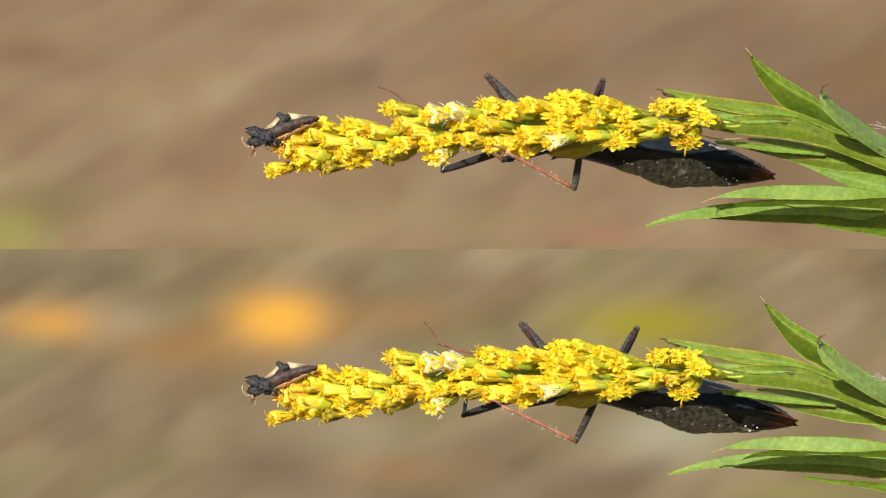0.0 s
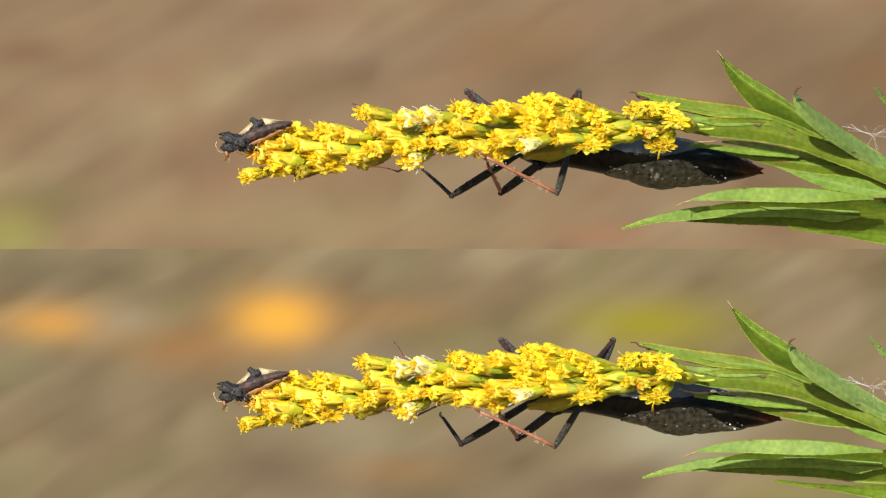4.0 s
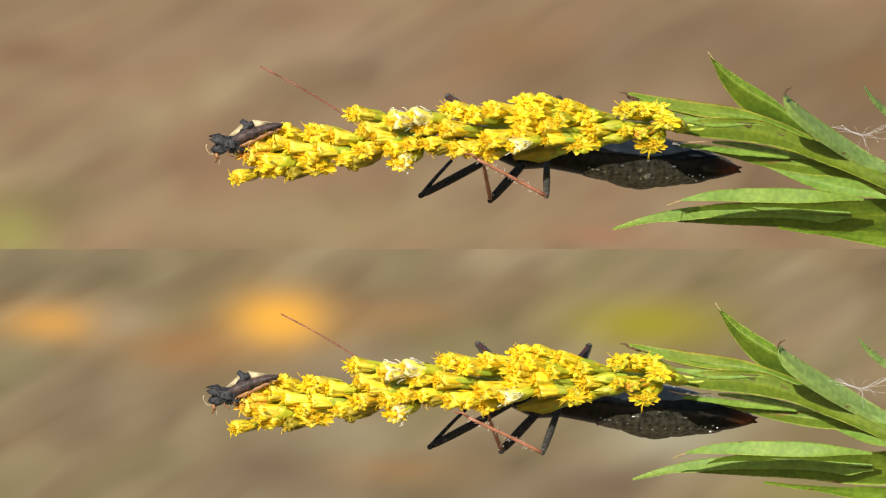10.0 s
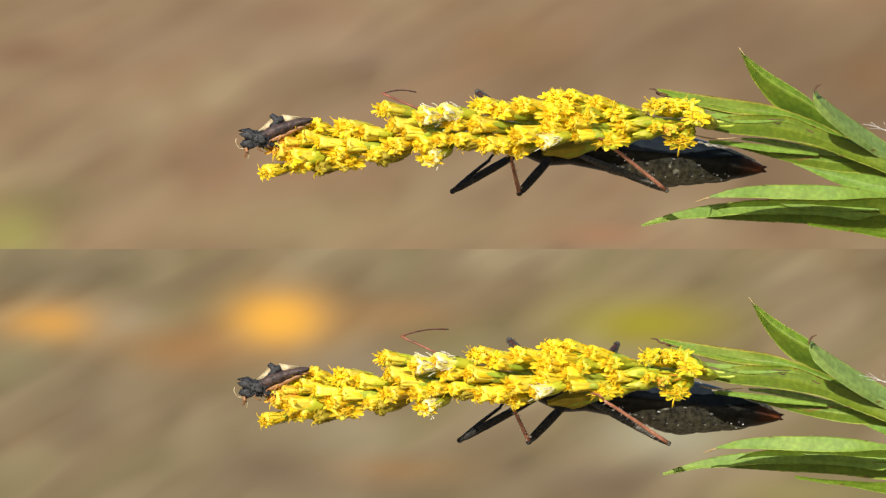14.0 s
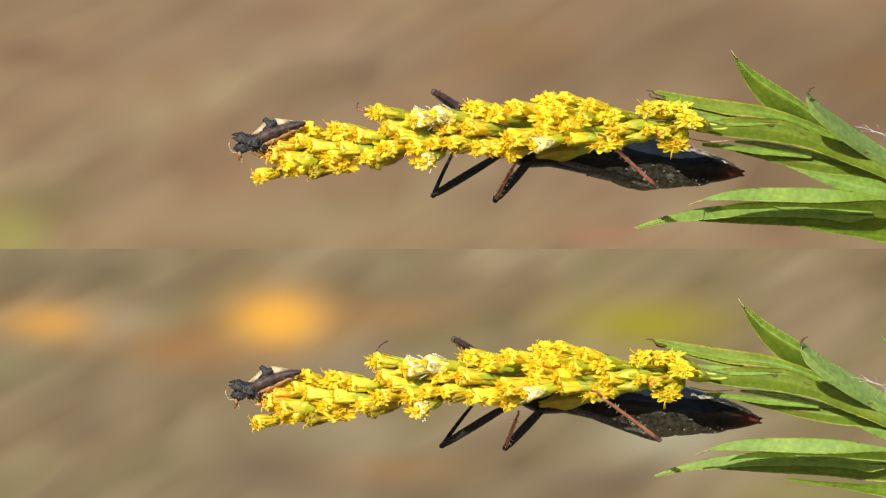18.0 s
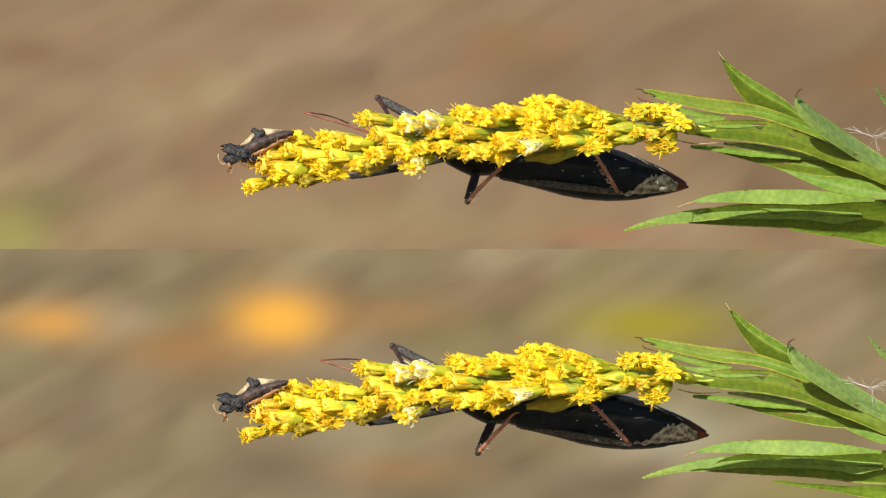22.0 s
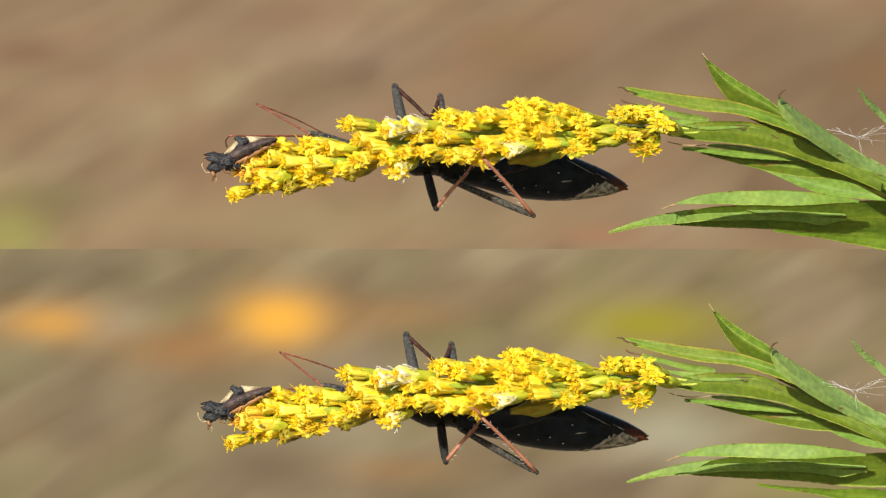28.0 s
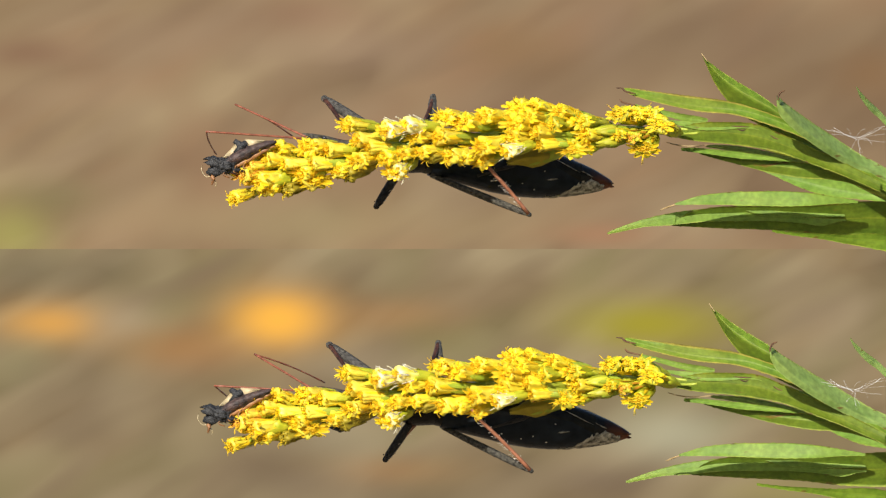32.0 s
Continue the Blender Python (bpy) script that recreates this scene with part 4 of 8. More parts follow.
    for vert in b.verts:
        vert.co -= neck
    head = part("head", b, MOTTLED, root, "small narrow dark grey head", neck)
    head["mark"] = 24
    b = bmesh.new()
    tube(b, [Vector((x + BUG_HALF, -3, z)) * S - neck for x, z in ((-534, -2), (-520, -7), (-490, -9), (-450, -10))], [2.0 * S, 3 * S, 3 * S, 1.6 * S], 8)
    part("beak", b, RUST, head, "rusty red beak")
    for s in (-1, 1):
        b = bmesh.new()
        blob(b, Vector((-497 + BUG_HALF, s * 6.8, 3.4)) * S - neck, (4 * S, 3.2 * S, 3.4 * S), 0, 12, 8)
        part("eye", b, EYE, head, "shiny dark eye")
    rnd = random.Random(5)
    # legs and antennae: upper piece along x from its joint, lower piece at its end
    for k, (name, low, l1, l2, r1, r2, mat1, mat2) in enumerate((
            ("femur", "shin", 185, 105, 6.8, 3.8, LEG, LEG), ("femur", "shin", 118, 85, 7.6, 3.9, LEG, SHIN), ("femur", "shin", 215, 150, 6.0, 3.5, MOTTLED, SHIN),
            ("femur", "shin", 182, 110, 8.5, 4.2, FELT, DUSK), ("femur", "shin", 150, 95, 8.0, 4.2, FELT, DUSK),
            ("antenna", "antenna_tip", 180, 192, 1.9, 1.5, ANTENNA, ANTENNA), ("antenna", "antenna_tip", 180, 160, 1.9, 1.5, ANTENNA, ANTENNA))):
        b = bmesh.new()
        m = 12
        if name == "femur":
            rad = [r1 * (0.55 + 0.55 * math.sin(math.pi * (0.1 + 0.72 * i / m))) * S for i in range(m)] + [r1 * 0.62 * S]
        else:
            rad = [r1 * S * (1.1 if i < 2 else 1.0) for i in range(m + 1)]
        tube(b, [Vector((l1 * i / m * S, 0, 0)) for i in range(m + 1)], rad, 9)
        if name == "femur":
            blob(b, (l1 * S, 0, 0), (r1 * 0.85 * S, r1 * 0.75 * S, r1 * 0.75 * S), 0, 10, 7)
            for _ in range(9):
                x = l1 * rnd.uniform(0.45, 0.97) * S
                t = rnd.uniform(0, 6.28)
                p = Vector((x, math.cos(t) * r1 * S, math.sin(t) * r1 * S))
                blob(b, p, (1.6 * S, 1.2 * S, 1.2 * S), 0, 6, 4)
        up = part(name, b, mat1, root, "dark grey felted thigh" if name == "femur" else "thin reddish antenna")
        up["mark"] = 10 + 2 * k
        up.location = (0, 0, 0)
        b = bmesh.new()
        if name == "femur":
            tube(b, [Vector((l2 * i / 8, 0, 1.5 * math.sin(i * 0.4))) * S for i in range(9)], [r2 * (1.05 - 0.25 * i / 8) * S for i in range(9)], 8)
            tube(b, [Vector((l2, 0, 1.5)) * S, Vector((l2 + 14, 2, 3)) * S, Vector((l2 + 26, -2, 0)) * S, Vector((l2 + 31, 0, -4)) * S], [2.6 * S, 2.4 * S, 1.8 * S, 0.6 * S], 6)
        else:
            tube(b, [Vector((l2 * i / 10, 0, 5 * math.sin(math.pi * i / 10))) * S for i in range(11)], [r2 * (1.15 if i in (4, 9) else 1.0 - 0.02 * i) * S for i in range(11)], 6)
        if mat2 is SHIN:
            for _ in range(34):
                x, t = l2 * rnd.uniform(0.1, 1.0), rnd.uniform(0, 6.28)
                p = Vector((x, math.cos(t) * r2 * 0.8, math.sin(t) * r2 * 0.8)) * S
                first = len(b.faces)
                tube(b, [p, p + Vector((rnd.uniform(1, 5), math.cos(t) * 5.5, math.sin(t) * 5.5)) * S], [0.4 * S, 0.2 * S], 4)
                b.faces.ensure_lookup_table()
                for f in b.faces[first:]:
                    f.material_index = 1
        lo = part(low, b, mat2, up, "hairy red-brown shin" if mat2 is SHIN else ("black shin" if name == "femur" else "reddish antenna end"))
        lo.data.materials.append(HAIR)
        lo["mark"] = 11 + 2 * k
        lo.location = (l1 * S, 0, 0)
    # hind leg of the far side, folded behind the body
    b = bmesh.new()
    tube(b, [Vector((-305 + BUG_HALF, 22, 6)) * S, Vector((-230 + BUG_HALF, 60, 10)) * S, Vector((-150 + BUG_HALF, 66, 4)) * S], [6 * S, 8 * S, 6 * S], 9)
    tube(b, [Vector((-150 + BUG_HALF, 66, 4)) * S, Vector((-200 + BUG_HALF, 40, 34)) * S, Vector((-260 + BUG_HALF, 6, 40)) * S], [4.5 * S, 4 * S, 3 * S], 8)
    part("hind_leg", b, LEG, root, "dark hind leg folded behind the body")
    return root


# ---- the small ambush bug on the spike's end ----
def ambush_bug():
    root = thing("ambush_bug", "small black and cream ambush bug on the flower spike", "insect")
    zero = at(650, 245)      # shares its place with the bend of the spike's end

    def here(u, v, w=0):
        return at(u, v, w - 62) - zero
    b = bmesh.new()
    for vert in blob(b, here(406, 258), (30 * S, 15 * S, 13 * S), 0.0, 36, 22):
        d = vert.co - here(406, 258)
        vert.co = here(406, 258) + d * (1 + 0.55 * noise.noise(d * 3200) + 0.3 * noise.noise(d * 8000)) + Vector((0, 0, -0.35 * d.x))
    part("thorax", b, CHARCOAL, root, "lumpy charcoal-black thorax")
    b = bmesh.new()
    blob(b, here(388, 268), (13 * S, 10 * S, 9 * S), 0.5, 14, 9, 9)
    head = part("head", b, CHARCOAL, root, "knobbly black head")
    b = bmesh.new()
    tube(b, smooth_line([here(384, 276, -4), here(386, 281, -7), here(384, 286, -6), here(382, 291, -4)], 4), [4 * S, 4 * S, 3.6 * S, 3.4 * S, 3 * S, 2.8 * S, 2.6 * S, 2.4 * S, 2.2 * S, 2 * S, 1.8 * S, 1.4 * S, 0.8 * S], 8)
    part("mouthpart", b, AMBER, head, "orange-brown mouthpart")
    b = bmesh.new()
    tube(b, smooth_line([here(368, 256, -4), here(366, 264, -6), here(372, 275, -2), here(380, 276)], 4), [0.7 * S] * 12 + [1.0 * S], 5)
    tube(b, smooth_line([here(384, 276), here(390, 288, -3), here(388, 295)], 4), 0.9 * S, 5)
    part("antenna", b, CREAM, head, "thin pale antenna")
    b = bmesh.new()
    line = smooth_line([here(404, 258), here(440, 242), (here(470, 232)), here(502, 224)], 6)
    tube(b, line, [S * r for r in np.interp(range(len(line)), (0, 4, 10, 16, 18), (10, 15, 13, 7, 3))], 14, 0.72)
    for vert in b.verts:
        vert.co += Vector((0, 0.6, 0.9)) * (3.4 * S * noise.noise(vert.co * 2600) + 2.2 * S * noise.noise(vert.co * 7500))
    part("abdomen", b, SLATE, root, "slate-grey folded wings")
    b = bmesh.new()
    for p in ((here(428, 216, 2), here(436, 224, 2), here(446, 236, 2)), (here(452, 219, 2), here(442, 226, 0), here(430, 240, 0))):
        tube(b, p, [4 * S, 7 * S, 8 * S], 8)
    part("crest", b, CHARCOAL, root, "black raised shoulder crest")
    for tri in (((404, 246), (430, 221), (440, 240)), ((446, 215), (484, 220), (456, 234))):
        b = bmesh.new()
        f = [b.verts.new(here(*p, -3)) for p in tri]
        g = [b.verts.new(here(*p, 5)) for p in tri]
        b.faces.new(f)
        b.faces.new(g[::-1])
        for i in range(3):
            b.faces.new((f[i], g[i], g[(i + 1) % 3], f[(i + 1) % 3]))
        bmesh.ops.bevel(b, geom=b.edges[:], offset=1.2 * S, segments=2, affect="EDGES")
        part("flange", b, CREAM, root, "cream-coloured body flange")
    b = bmesh.new()
    tube(b, smooth_line([here(404, 271, 0), here(440, 256, -1), here(470, 242, 0), here(500, 229, 2)], 5), [S * r for r in np.interp(range(16), (0, 8, 15), (3.0, 5.0, 2.0))], 8)
    for vert in b.verts:
        vert.co += Vector((0, 0.5, 0.8)) * (2.4 * S * noise.noise(vert.co * 4000))
    part("belly_edge", b, AMBER, root, "amber-brown belly edge")
    for k in range(3):
        b = bmesh.new()
        u = 410 + 18 * k
        tube(b, smooth_line([here(u, 266 - 6 * k, -6), here(u - 6, 275 - 5 * k, -10), here(u + 4, 281 - 6 * k, -4)], 4), 1.2 * S, 6)
        part("leg", b, AMBER, root, "short amber leg")
    return root


upper_spray = goldenrod()
lower_spray = copy_thing(upper_spray, upper_spray.matrix_basis @ Matrix.Translation((0, 0, -440 * S)))
upper_bug = crawling_bug()
lower_bug = copy_thing(upper_bug, Matrix.Translation((0, 0, EYE_Z)))
upper_ambush_bug = ambush_bug()
lower_ambush_bug = copy_thing(upper_ambush_bug, Matrix.Translation((0, 0, EYE_Z)))


def motions():
    """All that moves: the swaying sprays, their flower spikes, and the two insects on each."""
    walk(upper_spray, [
        (0, pose(0.02270, 0, 0.60976, 0, 0.04, 0)), (0.5, pose(0.02262, 0, 0.60967, 0, -0.15, 0)),
        (1, pose(0.02199, 0, 0.60959, 0, -0.14, 0)), (1.5, pose(0.02092, 0, 0.60943, 0, -0.03, 0)),
        (2, pose(0.02067, 0, 0.60931, 0, -0.03, 0)), (2.5, pose(0.02085, 0, 0.60932, 0, -0.03, 0)),
        (3, pose(0.02071, 0, 0.60949, 0, -0.03, 0)), (3.5, pose(0.02063, 0, 0.60954, 0, -0.13, 0)),
        (5.5, pose(0.02096, 0, 0.60957, 0, 0.06, 0)), (6, pose(0.02116, 0, 0.60958, 0, -0.05, 0)),
        (6.5, pose(0.02078, 0, 0.60975, 0, -0.22, 0)), (7, pose(0.02041, 0, 0.60975, 0, -0.22, 0)),
        (7.5, pose(0.01992, 0, 0.60964, 0, -0.18, 0)), (8, pose(0.02005, 0, 0.60954, 0, -0.13, 0)),
        (8.5, pose(0.02000, 0, 0.60943, 0, 0.07, 0)), (9, pose(0.01994, 0, 0.60944, 0, -0.02, 0)),
        (9.5, pose(0.01977, 0, 0.60950, 0, -0.04, 0)), (10, pose(0.01986, 0, 0.60951, 0, -0.03, 0)),
        (10.5, pose(0.02023, 0, 0.60966, 0, 0.06, 0)), (11, pose(0.02052, 0, 0.60984, 0, -0.13, 0)),
        (11.5, pose(0.02085, 0, 0.60977, 0, -0.04, 0)), (12, pose(0.02122, 0, 0.60965, 0, -0.05, 0)),
        (12.5, pose(0.02202, 0, 0.60972, 0, -0.05, 0)), (13, pose(0.02232, 0, 0.60981, 0, -0.15, 0)),
        (13.5, pose(0.02234, 0, 0.60989, 0, 0.05, 0)), (14, pose(0.02219, 0, 0.60979, 0, 0.13, 0)),
        (14.5, pose(0.02104, 0, 0.60965, 0, -0.14, 0)), (16.5, pose(0.02100, 0, 0.60964, 0, -0.32, 0)),
        (17, pose(0.02124, 0, 0.60958, 0, -0.15, 0)), (17.5, pose(0.02161, 0, 0.60959, 0, 0.17, 0)),
        (18, pose(0.02165, 0, 0.60957, 0, 0.10, 0)), (18.5, pose(0.02139, 0, 0.60970, 0, 0.10, 0)),
        (19, pose(0.02163, 0, 0.60979, 0, 0.14, 0)), (19.5, pose(0.02163, 0, 0.60978, 0, -0.16, 0)),
        (20, pose(0.02253, 0, 0.60975, 0, 0.24, 0)), (20.5, pose(0.02265, 0, 0.60976, 0, 0.17, 0)),
        (21, pose(0.02183, 0, 0.60957, 0, 0.08, 0)), (21.5, pose(0.02119, 0, 0.60944, 0, 0.08, 0)),
        (22, pose(0.02074, 0, 0.60940, 0, -0.11, 0)), (22.5, pose(0.02014, 0, 0.60935, 0, -0.22, 0)),
        (23, pose(0.01991, 0, 0.60934, 0, -0.28, 0)), (23.5, pose(0.01977, 0, 0.60934, 0, -0.28, 0)),
        (24, pose(0.01969, 0, 0.60931, 0, -0.34, 0)), (24.5, pose(0.01964, 0, 0.60931, 0, -0.34, 0)),
        (25, pose(0.01964, 0, 0.60931, 0, -0.34, 0)), (25.5, pose(0.01953, 0, 0.60931, 0, -0.34, 0)),
        (27.5, pose(0.01940, 0, 0.60924, 0, -0.34, 0)), (28, pose(0.01943, 0, 0.60926, 0, -0.43, 0)),
        (28.5, pose(0.01950, 0, 0.60927, 0, -0.43, 0)), (29, pose(0.01947, 0, 0.60926, 0, -0.43, 0)),
        (29.5, pose(0.01943, 0, 0.60922, 0, -0.38, 0)), (30, pose(0.01940, 0, 0.60923, 0, -0.38, 0)),
        (30.5, pose(0.01937, 0, 0.60920, 0, -0.43, 0)), (31, pose(0.01940, 0, 0.60920, 0, -0.43, 0)),
        (31.5, pose(0.01937, 0, 0.60920, 0, -0.43, 0)), (32, pose(0.01935, 0, 0.60920, 0, -0.43, 0))])
    walk(limb(upper_spray, 2), [
        (0, pose(-0.01205, 0, 0.00022, 0, 0.85, 0)), (0.5, pose(-0.01205, 0, 0.00022, 0, 1.00, 0)),
        (1, pose(-0.01205, 0, 0.00022, 0, 0.76, 0)), (1.5, pose(-0.01205, 0, 0.00022, 0, 0.64, 0)),
        (2, pose(-0.01205, 0, 0.00022, 0, 0.31, 0)), (2.5, pose(-0.01205, 0, 0.00022, 0, 0.50, 0)),
        (3, pose(-0.01205, 0, 0.00022, 0, 0.40, 0)), (3.5, pose(-0.01205, 0, 0.00022, 0, 0.66, 0)),
        (5.5, pose(-0.01205, 0, 0.00022, 0, 0.47, 0)), (6, pose(-0.01205, 0, 0.00022, 0, 0.35, 0)),
        (6.5, pose(-0.01205, 0, 0.00022, 0, 0.52, 0)), (7, pose(-0.01205, 0, 0.00022, 0, 0.25, 0)),
        (7.5, pose(-0.01205, 0, 0.00022, 0, 0.33, 0)), (8, pose(-0.01205, 0, 0.00022, 0, 0.39, 0)),
        (8.5, pose(-0.01205, 0, 0.00022, 0, -0.08, 0)), (9, pose(-0.01205, 0, 0.00022, 0, 0.02, 0)),
        (9.5, pose(-0.01205, 0, 0.00022, 0, 0.10, 0)), (10, pose(-0.01205, 0, 0.00022, 0, 0.31, 0)),
        (10.5, pose(-0.01205, 0, 0.00022, 0, 0.11, 0)), (11, pose(-0.01205, 0, 0.00022, 0, 0.54, 0)),
        (11.5, pose(-0.01205, 0, 0.00022, 0, 0.66, 0)), (12, pose(-0.01205, 0, 0.00022, 0, 0.62, 0)),
        (12.5, pose(-0.01205, 0, 0.00022, 0, 0.89, 0)), (13, pose(-0.01205, 0, 0.00022, 0, 0.99, 0)),
        (13.5, pose(-0.01205, 0, 0.00022, 0, 0.85, 0)), (14, pose(-0.01205, 0, 0.00022, 0, 0.28, 0)),
        (14.5, pose(-0.01205, 0, 0.00022, 0, 0.49, 0)), (16.5, pose(-0.01205, 0, 0.00022, 0, 0.54, 0)),
        (17, pose(-0.01205, 0, 0.00022, 0, 0.45, 0)), (17.5, pose(-0.01205, 0, 0.00022, 0, 0.07, 0)),
        (18, pose(-0.01205, 0, 0.00022, 0, 0.30, 0)), (18.5, pose(-0.01205, 0, 0.00022, 0, 0.31, 0)),
        (19, pose(-0.01205, 0, 0.00022, 0, 0.16, 0)), (19.5, pose(-0.01205, 0, 0.00022, 0, 0.48, 0)),
        (20, pose(-0.01205, 0, 0.00022, 0, 0.15, 0)), (20.5, pose(-0.01205, 0, 0.00022, 0, -0.05, 0)),
        (21, pose(-0.01205, 0, 0.00022, 0, -0.52, 0)), (21.5, pose(-0.01205, 0, 0.00022, 0, -0.79, 0)),
        (22, pose(-0.01205, 0, 0.00022, 0, -0.56, 0)), (22.5, pose(-0.01205, 0, 0.00022, 0, -0.72, 0)),
        (23, pose(-0.01205, 0, 0.00022, 0, -0.56, 0)), (23.5, pose(-0.01205, 0, 0.00022, 0, -0.83, 0)),
        (24, pose(-0.01205, 0, 0.00022, 0, -0.60, 0)), (24.5, pose(-0.01205, 0, 0.00022, 0, -0.87, 0)),
        (25, pose(-0.01205, 0, 0.00022, 0, -0.87, 0)), (25.5, pose(-0.01205, 0, 0.00022, 0, -1.14, 0)),
        (27.5, pose(-0.01205, 0, 0.00022, 0, -1.16, 0)), (28, pose(-0.01205, 0, 0.00022, 0, -1.06, 0)),
        (28.5, pose(-0.01205, 0, 0.00022, 0, -0.79, 0)), (29, pose(-0.01205, 0, 0.00022, 0, -1.06, 0)),
        (29.5, pose(-0.01205, 0, 0.00022, 0, -1.26, 0)), (30, pose(-0.01205, 0, 0.00022, 0, -1.29, 0)),
        (30.5, pose(-0.01205, 0, 0.00022, 0, -1.08, 0)), (31, pose(-0.01205, 0, 0.00022, 0, -1.08, 0)),
        (31.5, pose(-0.01205, 0, 0.00022, 0, -1.35, 0)), (32, pose(-0.01205, 0, 0.00022, 0, -1.08, 0))])
    walk(limb(upper_spray, 3), [
        (0, pose(-0.02590, 0, -0.00046, 0, 0.71, 0)), (0.5, pose(-0.02591, 0, -0.00043, 0, 1.11, 0)),
        (1, pose(-0.02590, 0, -0.00049, 0, 1.09, 0)), (1.5, pose(-0.02590, 0, -0.00052, 0, 0.58, 0)),
        (2, pose(-0.02590, 0, -0.00059, 0, 0.56, 0)), (2.5, pose(-0.02590, 0, -0.00055, 0, 0.17, 0)),
        (3, pose(-0.02590, 0, -0.00057, 0, 0.36, 0)), (3.5, pose(-0.02590, 0, -0.00051, 0, 0.28, 0)),
        (5.5, pose(-0.02590, 0, -0.00055, 0, 0.06, 0)), (6, pose(-0.02590, 0, -0.00059, 0, -0.03, 0)),
        (6.5, pose(-0.02590, 0, -0.00054, 0, 0.54, 0)), (7, pose(-0.02590, 0, -0.00061, 0, 0.33, 0)),
        (7.5, pose(-0.02590, 0, -0.00059, 0, 0.09, 0)), (8, pose(-0.02590, 0, -0.00058, 0, -0.16, 0)),
        (8.5, pose(-0.02589, 0, -0.00069, 0, -0.17, 0)), (9, pose(-0.02589, 0, -0.00066, 0, -0.07, 0)),
        (9.5, pose(-0.02589, 0, -0.00065, 0, -0.06, 0)), (10, pose(-0.02590, 0, -0.00059, 0, -0.05, 0)),
        (10.5, pose(-0.02589, 0, -0.00064, 0, 0.45, 0)), (11, pose(-0.02590, 0, -0.00054, 0, 0.64, 0)),
        (11.5, pose(-0.02590, 0, -0.00051, 0, 0.16, 0)), (12, pose(-0.02590, 0, -0.00052, 0, 0.38, 0)),
        (12.5, pose(-0.02591, 0, -0.00045, 0, 0.38, 0)), (13, pose(-0.02591, 0, -0.00043, 0, 0.49, 0)),
        (13.5, pose(-0.02590, 0, -0.00046, 0, 0.51, 0)), (14, pose(-0.02590, 0, -0.00060, 0, 0.18, 0)),
        (14.5, pose(-0.02590, 0, -0.00055, 0, 0.25, 0)), (16.5, pose(-0.02590, 0, -0.00054, 0, 0.49, 0)),
        (17, pose(-0.02590, 0, -0.00056, 0, 0.32, 0)), (17.5, pose(-0.02589, 0, -0.00065, 0, 0, 0)),
        (18, pose(-0.02590, 0, -0.00060, 0, -0.12, 0)), (18.5, pose(-0.02590, 0, -0.00059, 0, 0.28, 0)),
        (19, pose(-0.02590, 0, -0.00063, 0, 0.44, 0)), (19.5, pose(-0.02590, 0, -0.00055, 0, 0.53, 0)),
        (20, pose(-0.02590, 0, -0.00063, 0, -0.26, 0)), (20.5, pose(-0.02589, 0, -0.00068, 0, -1.23, 0)),
        (21, pose(-0.02588, 0, -0.00080, 0, -2.17, 0)), (21.5, pose(-0.02588, 0, -0.00086, 0, -2.18, 0)),
        (22, pose(-0.02588, 0, -0.00081, 0, -1.99, 0)), (22.5, pose(-0.02588, 0, -0.00084, 0, -2.29, 0)),
        (23, pose(-0.02588, 0, -0.00080, 0, -2.23, 0)), (23.5, pose(-0.02588, 0, -0.00087, 0, -2.25, 0)),
        (24, pose(-0.02588, 0, -0.00081, 0, -2.58, 0)), (24.5, pose(-0.02588, 0, -0.00088, 0, -2.61, 0)),
        (25, pose(-0.02588, 0, -0.00088, 0, -2.61, 0)), (25.5, pose(-0.02587, 0, -0.00094, 0, -2.63, 0)),
        (27.5, pose(-0.02587, 0, -0.00095, 0, -3.43, 0)), (28, pose(-0.02587, 0, -0.00093, 0, -2.93, 0)),
        (28.5, pose(-0.02588, 0, -0.00086, 0, -3.34, 0)), (29, pose(-0.02587, 0, -0.00093, 0, -3.34, 0)),
        (29.5, pose(-0.02587, 0, -0.00097, 0, -3.40, 0)), (30, pose(-0.02587, 0, -0.00098, 0, -3.40, 0)),
        (30.5, pose(-0.02587, 0, -0.00093, 0, -3.75, 0)), (31, pose(-0.02587, 0, -0.00093, 0, -4.14, 0)),
        (31.5, pose(-0.02587, 0, -0.00099, 0, -3.76, 0)), (32, pose(-0.02587, 0, -0.00093, 0, -4.14, 0))])
    walk(limb(upper_spray, 4), [
        (0, pose(0.00009, 0, -0.00004)), (14.5, pose(0.00009, 0, -0.00004)), (17, pose(0.00031, 0, 0.00004)), (19, pose(0.00045, 0, 0.00013)),
        (20, pose(0.00049, 0, 0.00031)), (22, pose(0.00049, 0, 0.00036)), (23, pose(0.00036, 0, 0.00058)), (28, pose(0.00036, 0, 0.00067)),
        (32, pose(0.00036, 0, 0.00067))])
    walk(limb(upper_spray, 5), [
        (0, pose(0, 0, 0, 0, 0, 0)), (22, pose(0, 0, 0, 0, 0, 0)),
        (25, pose(0.00036, 0, 0, 0, 0, 0)), (28, pose(0.00063, 0, 0, 0, 0, 0)),
        (32, pose(0.00063, 0, 0, 0, 0, 0))])
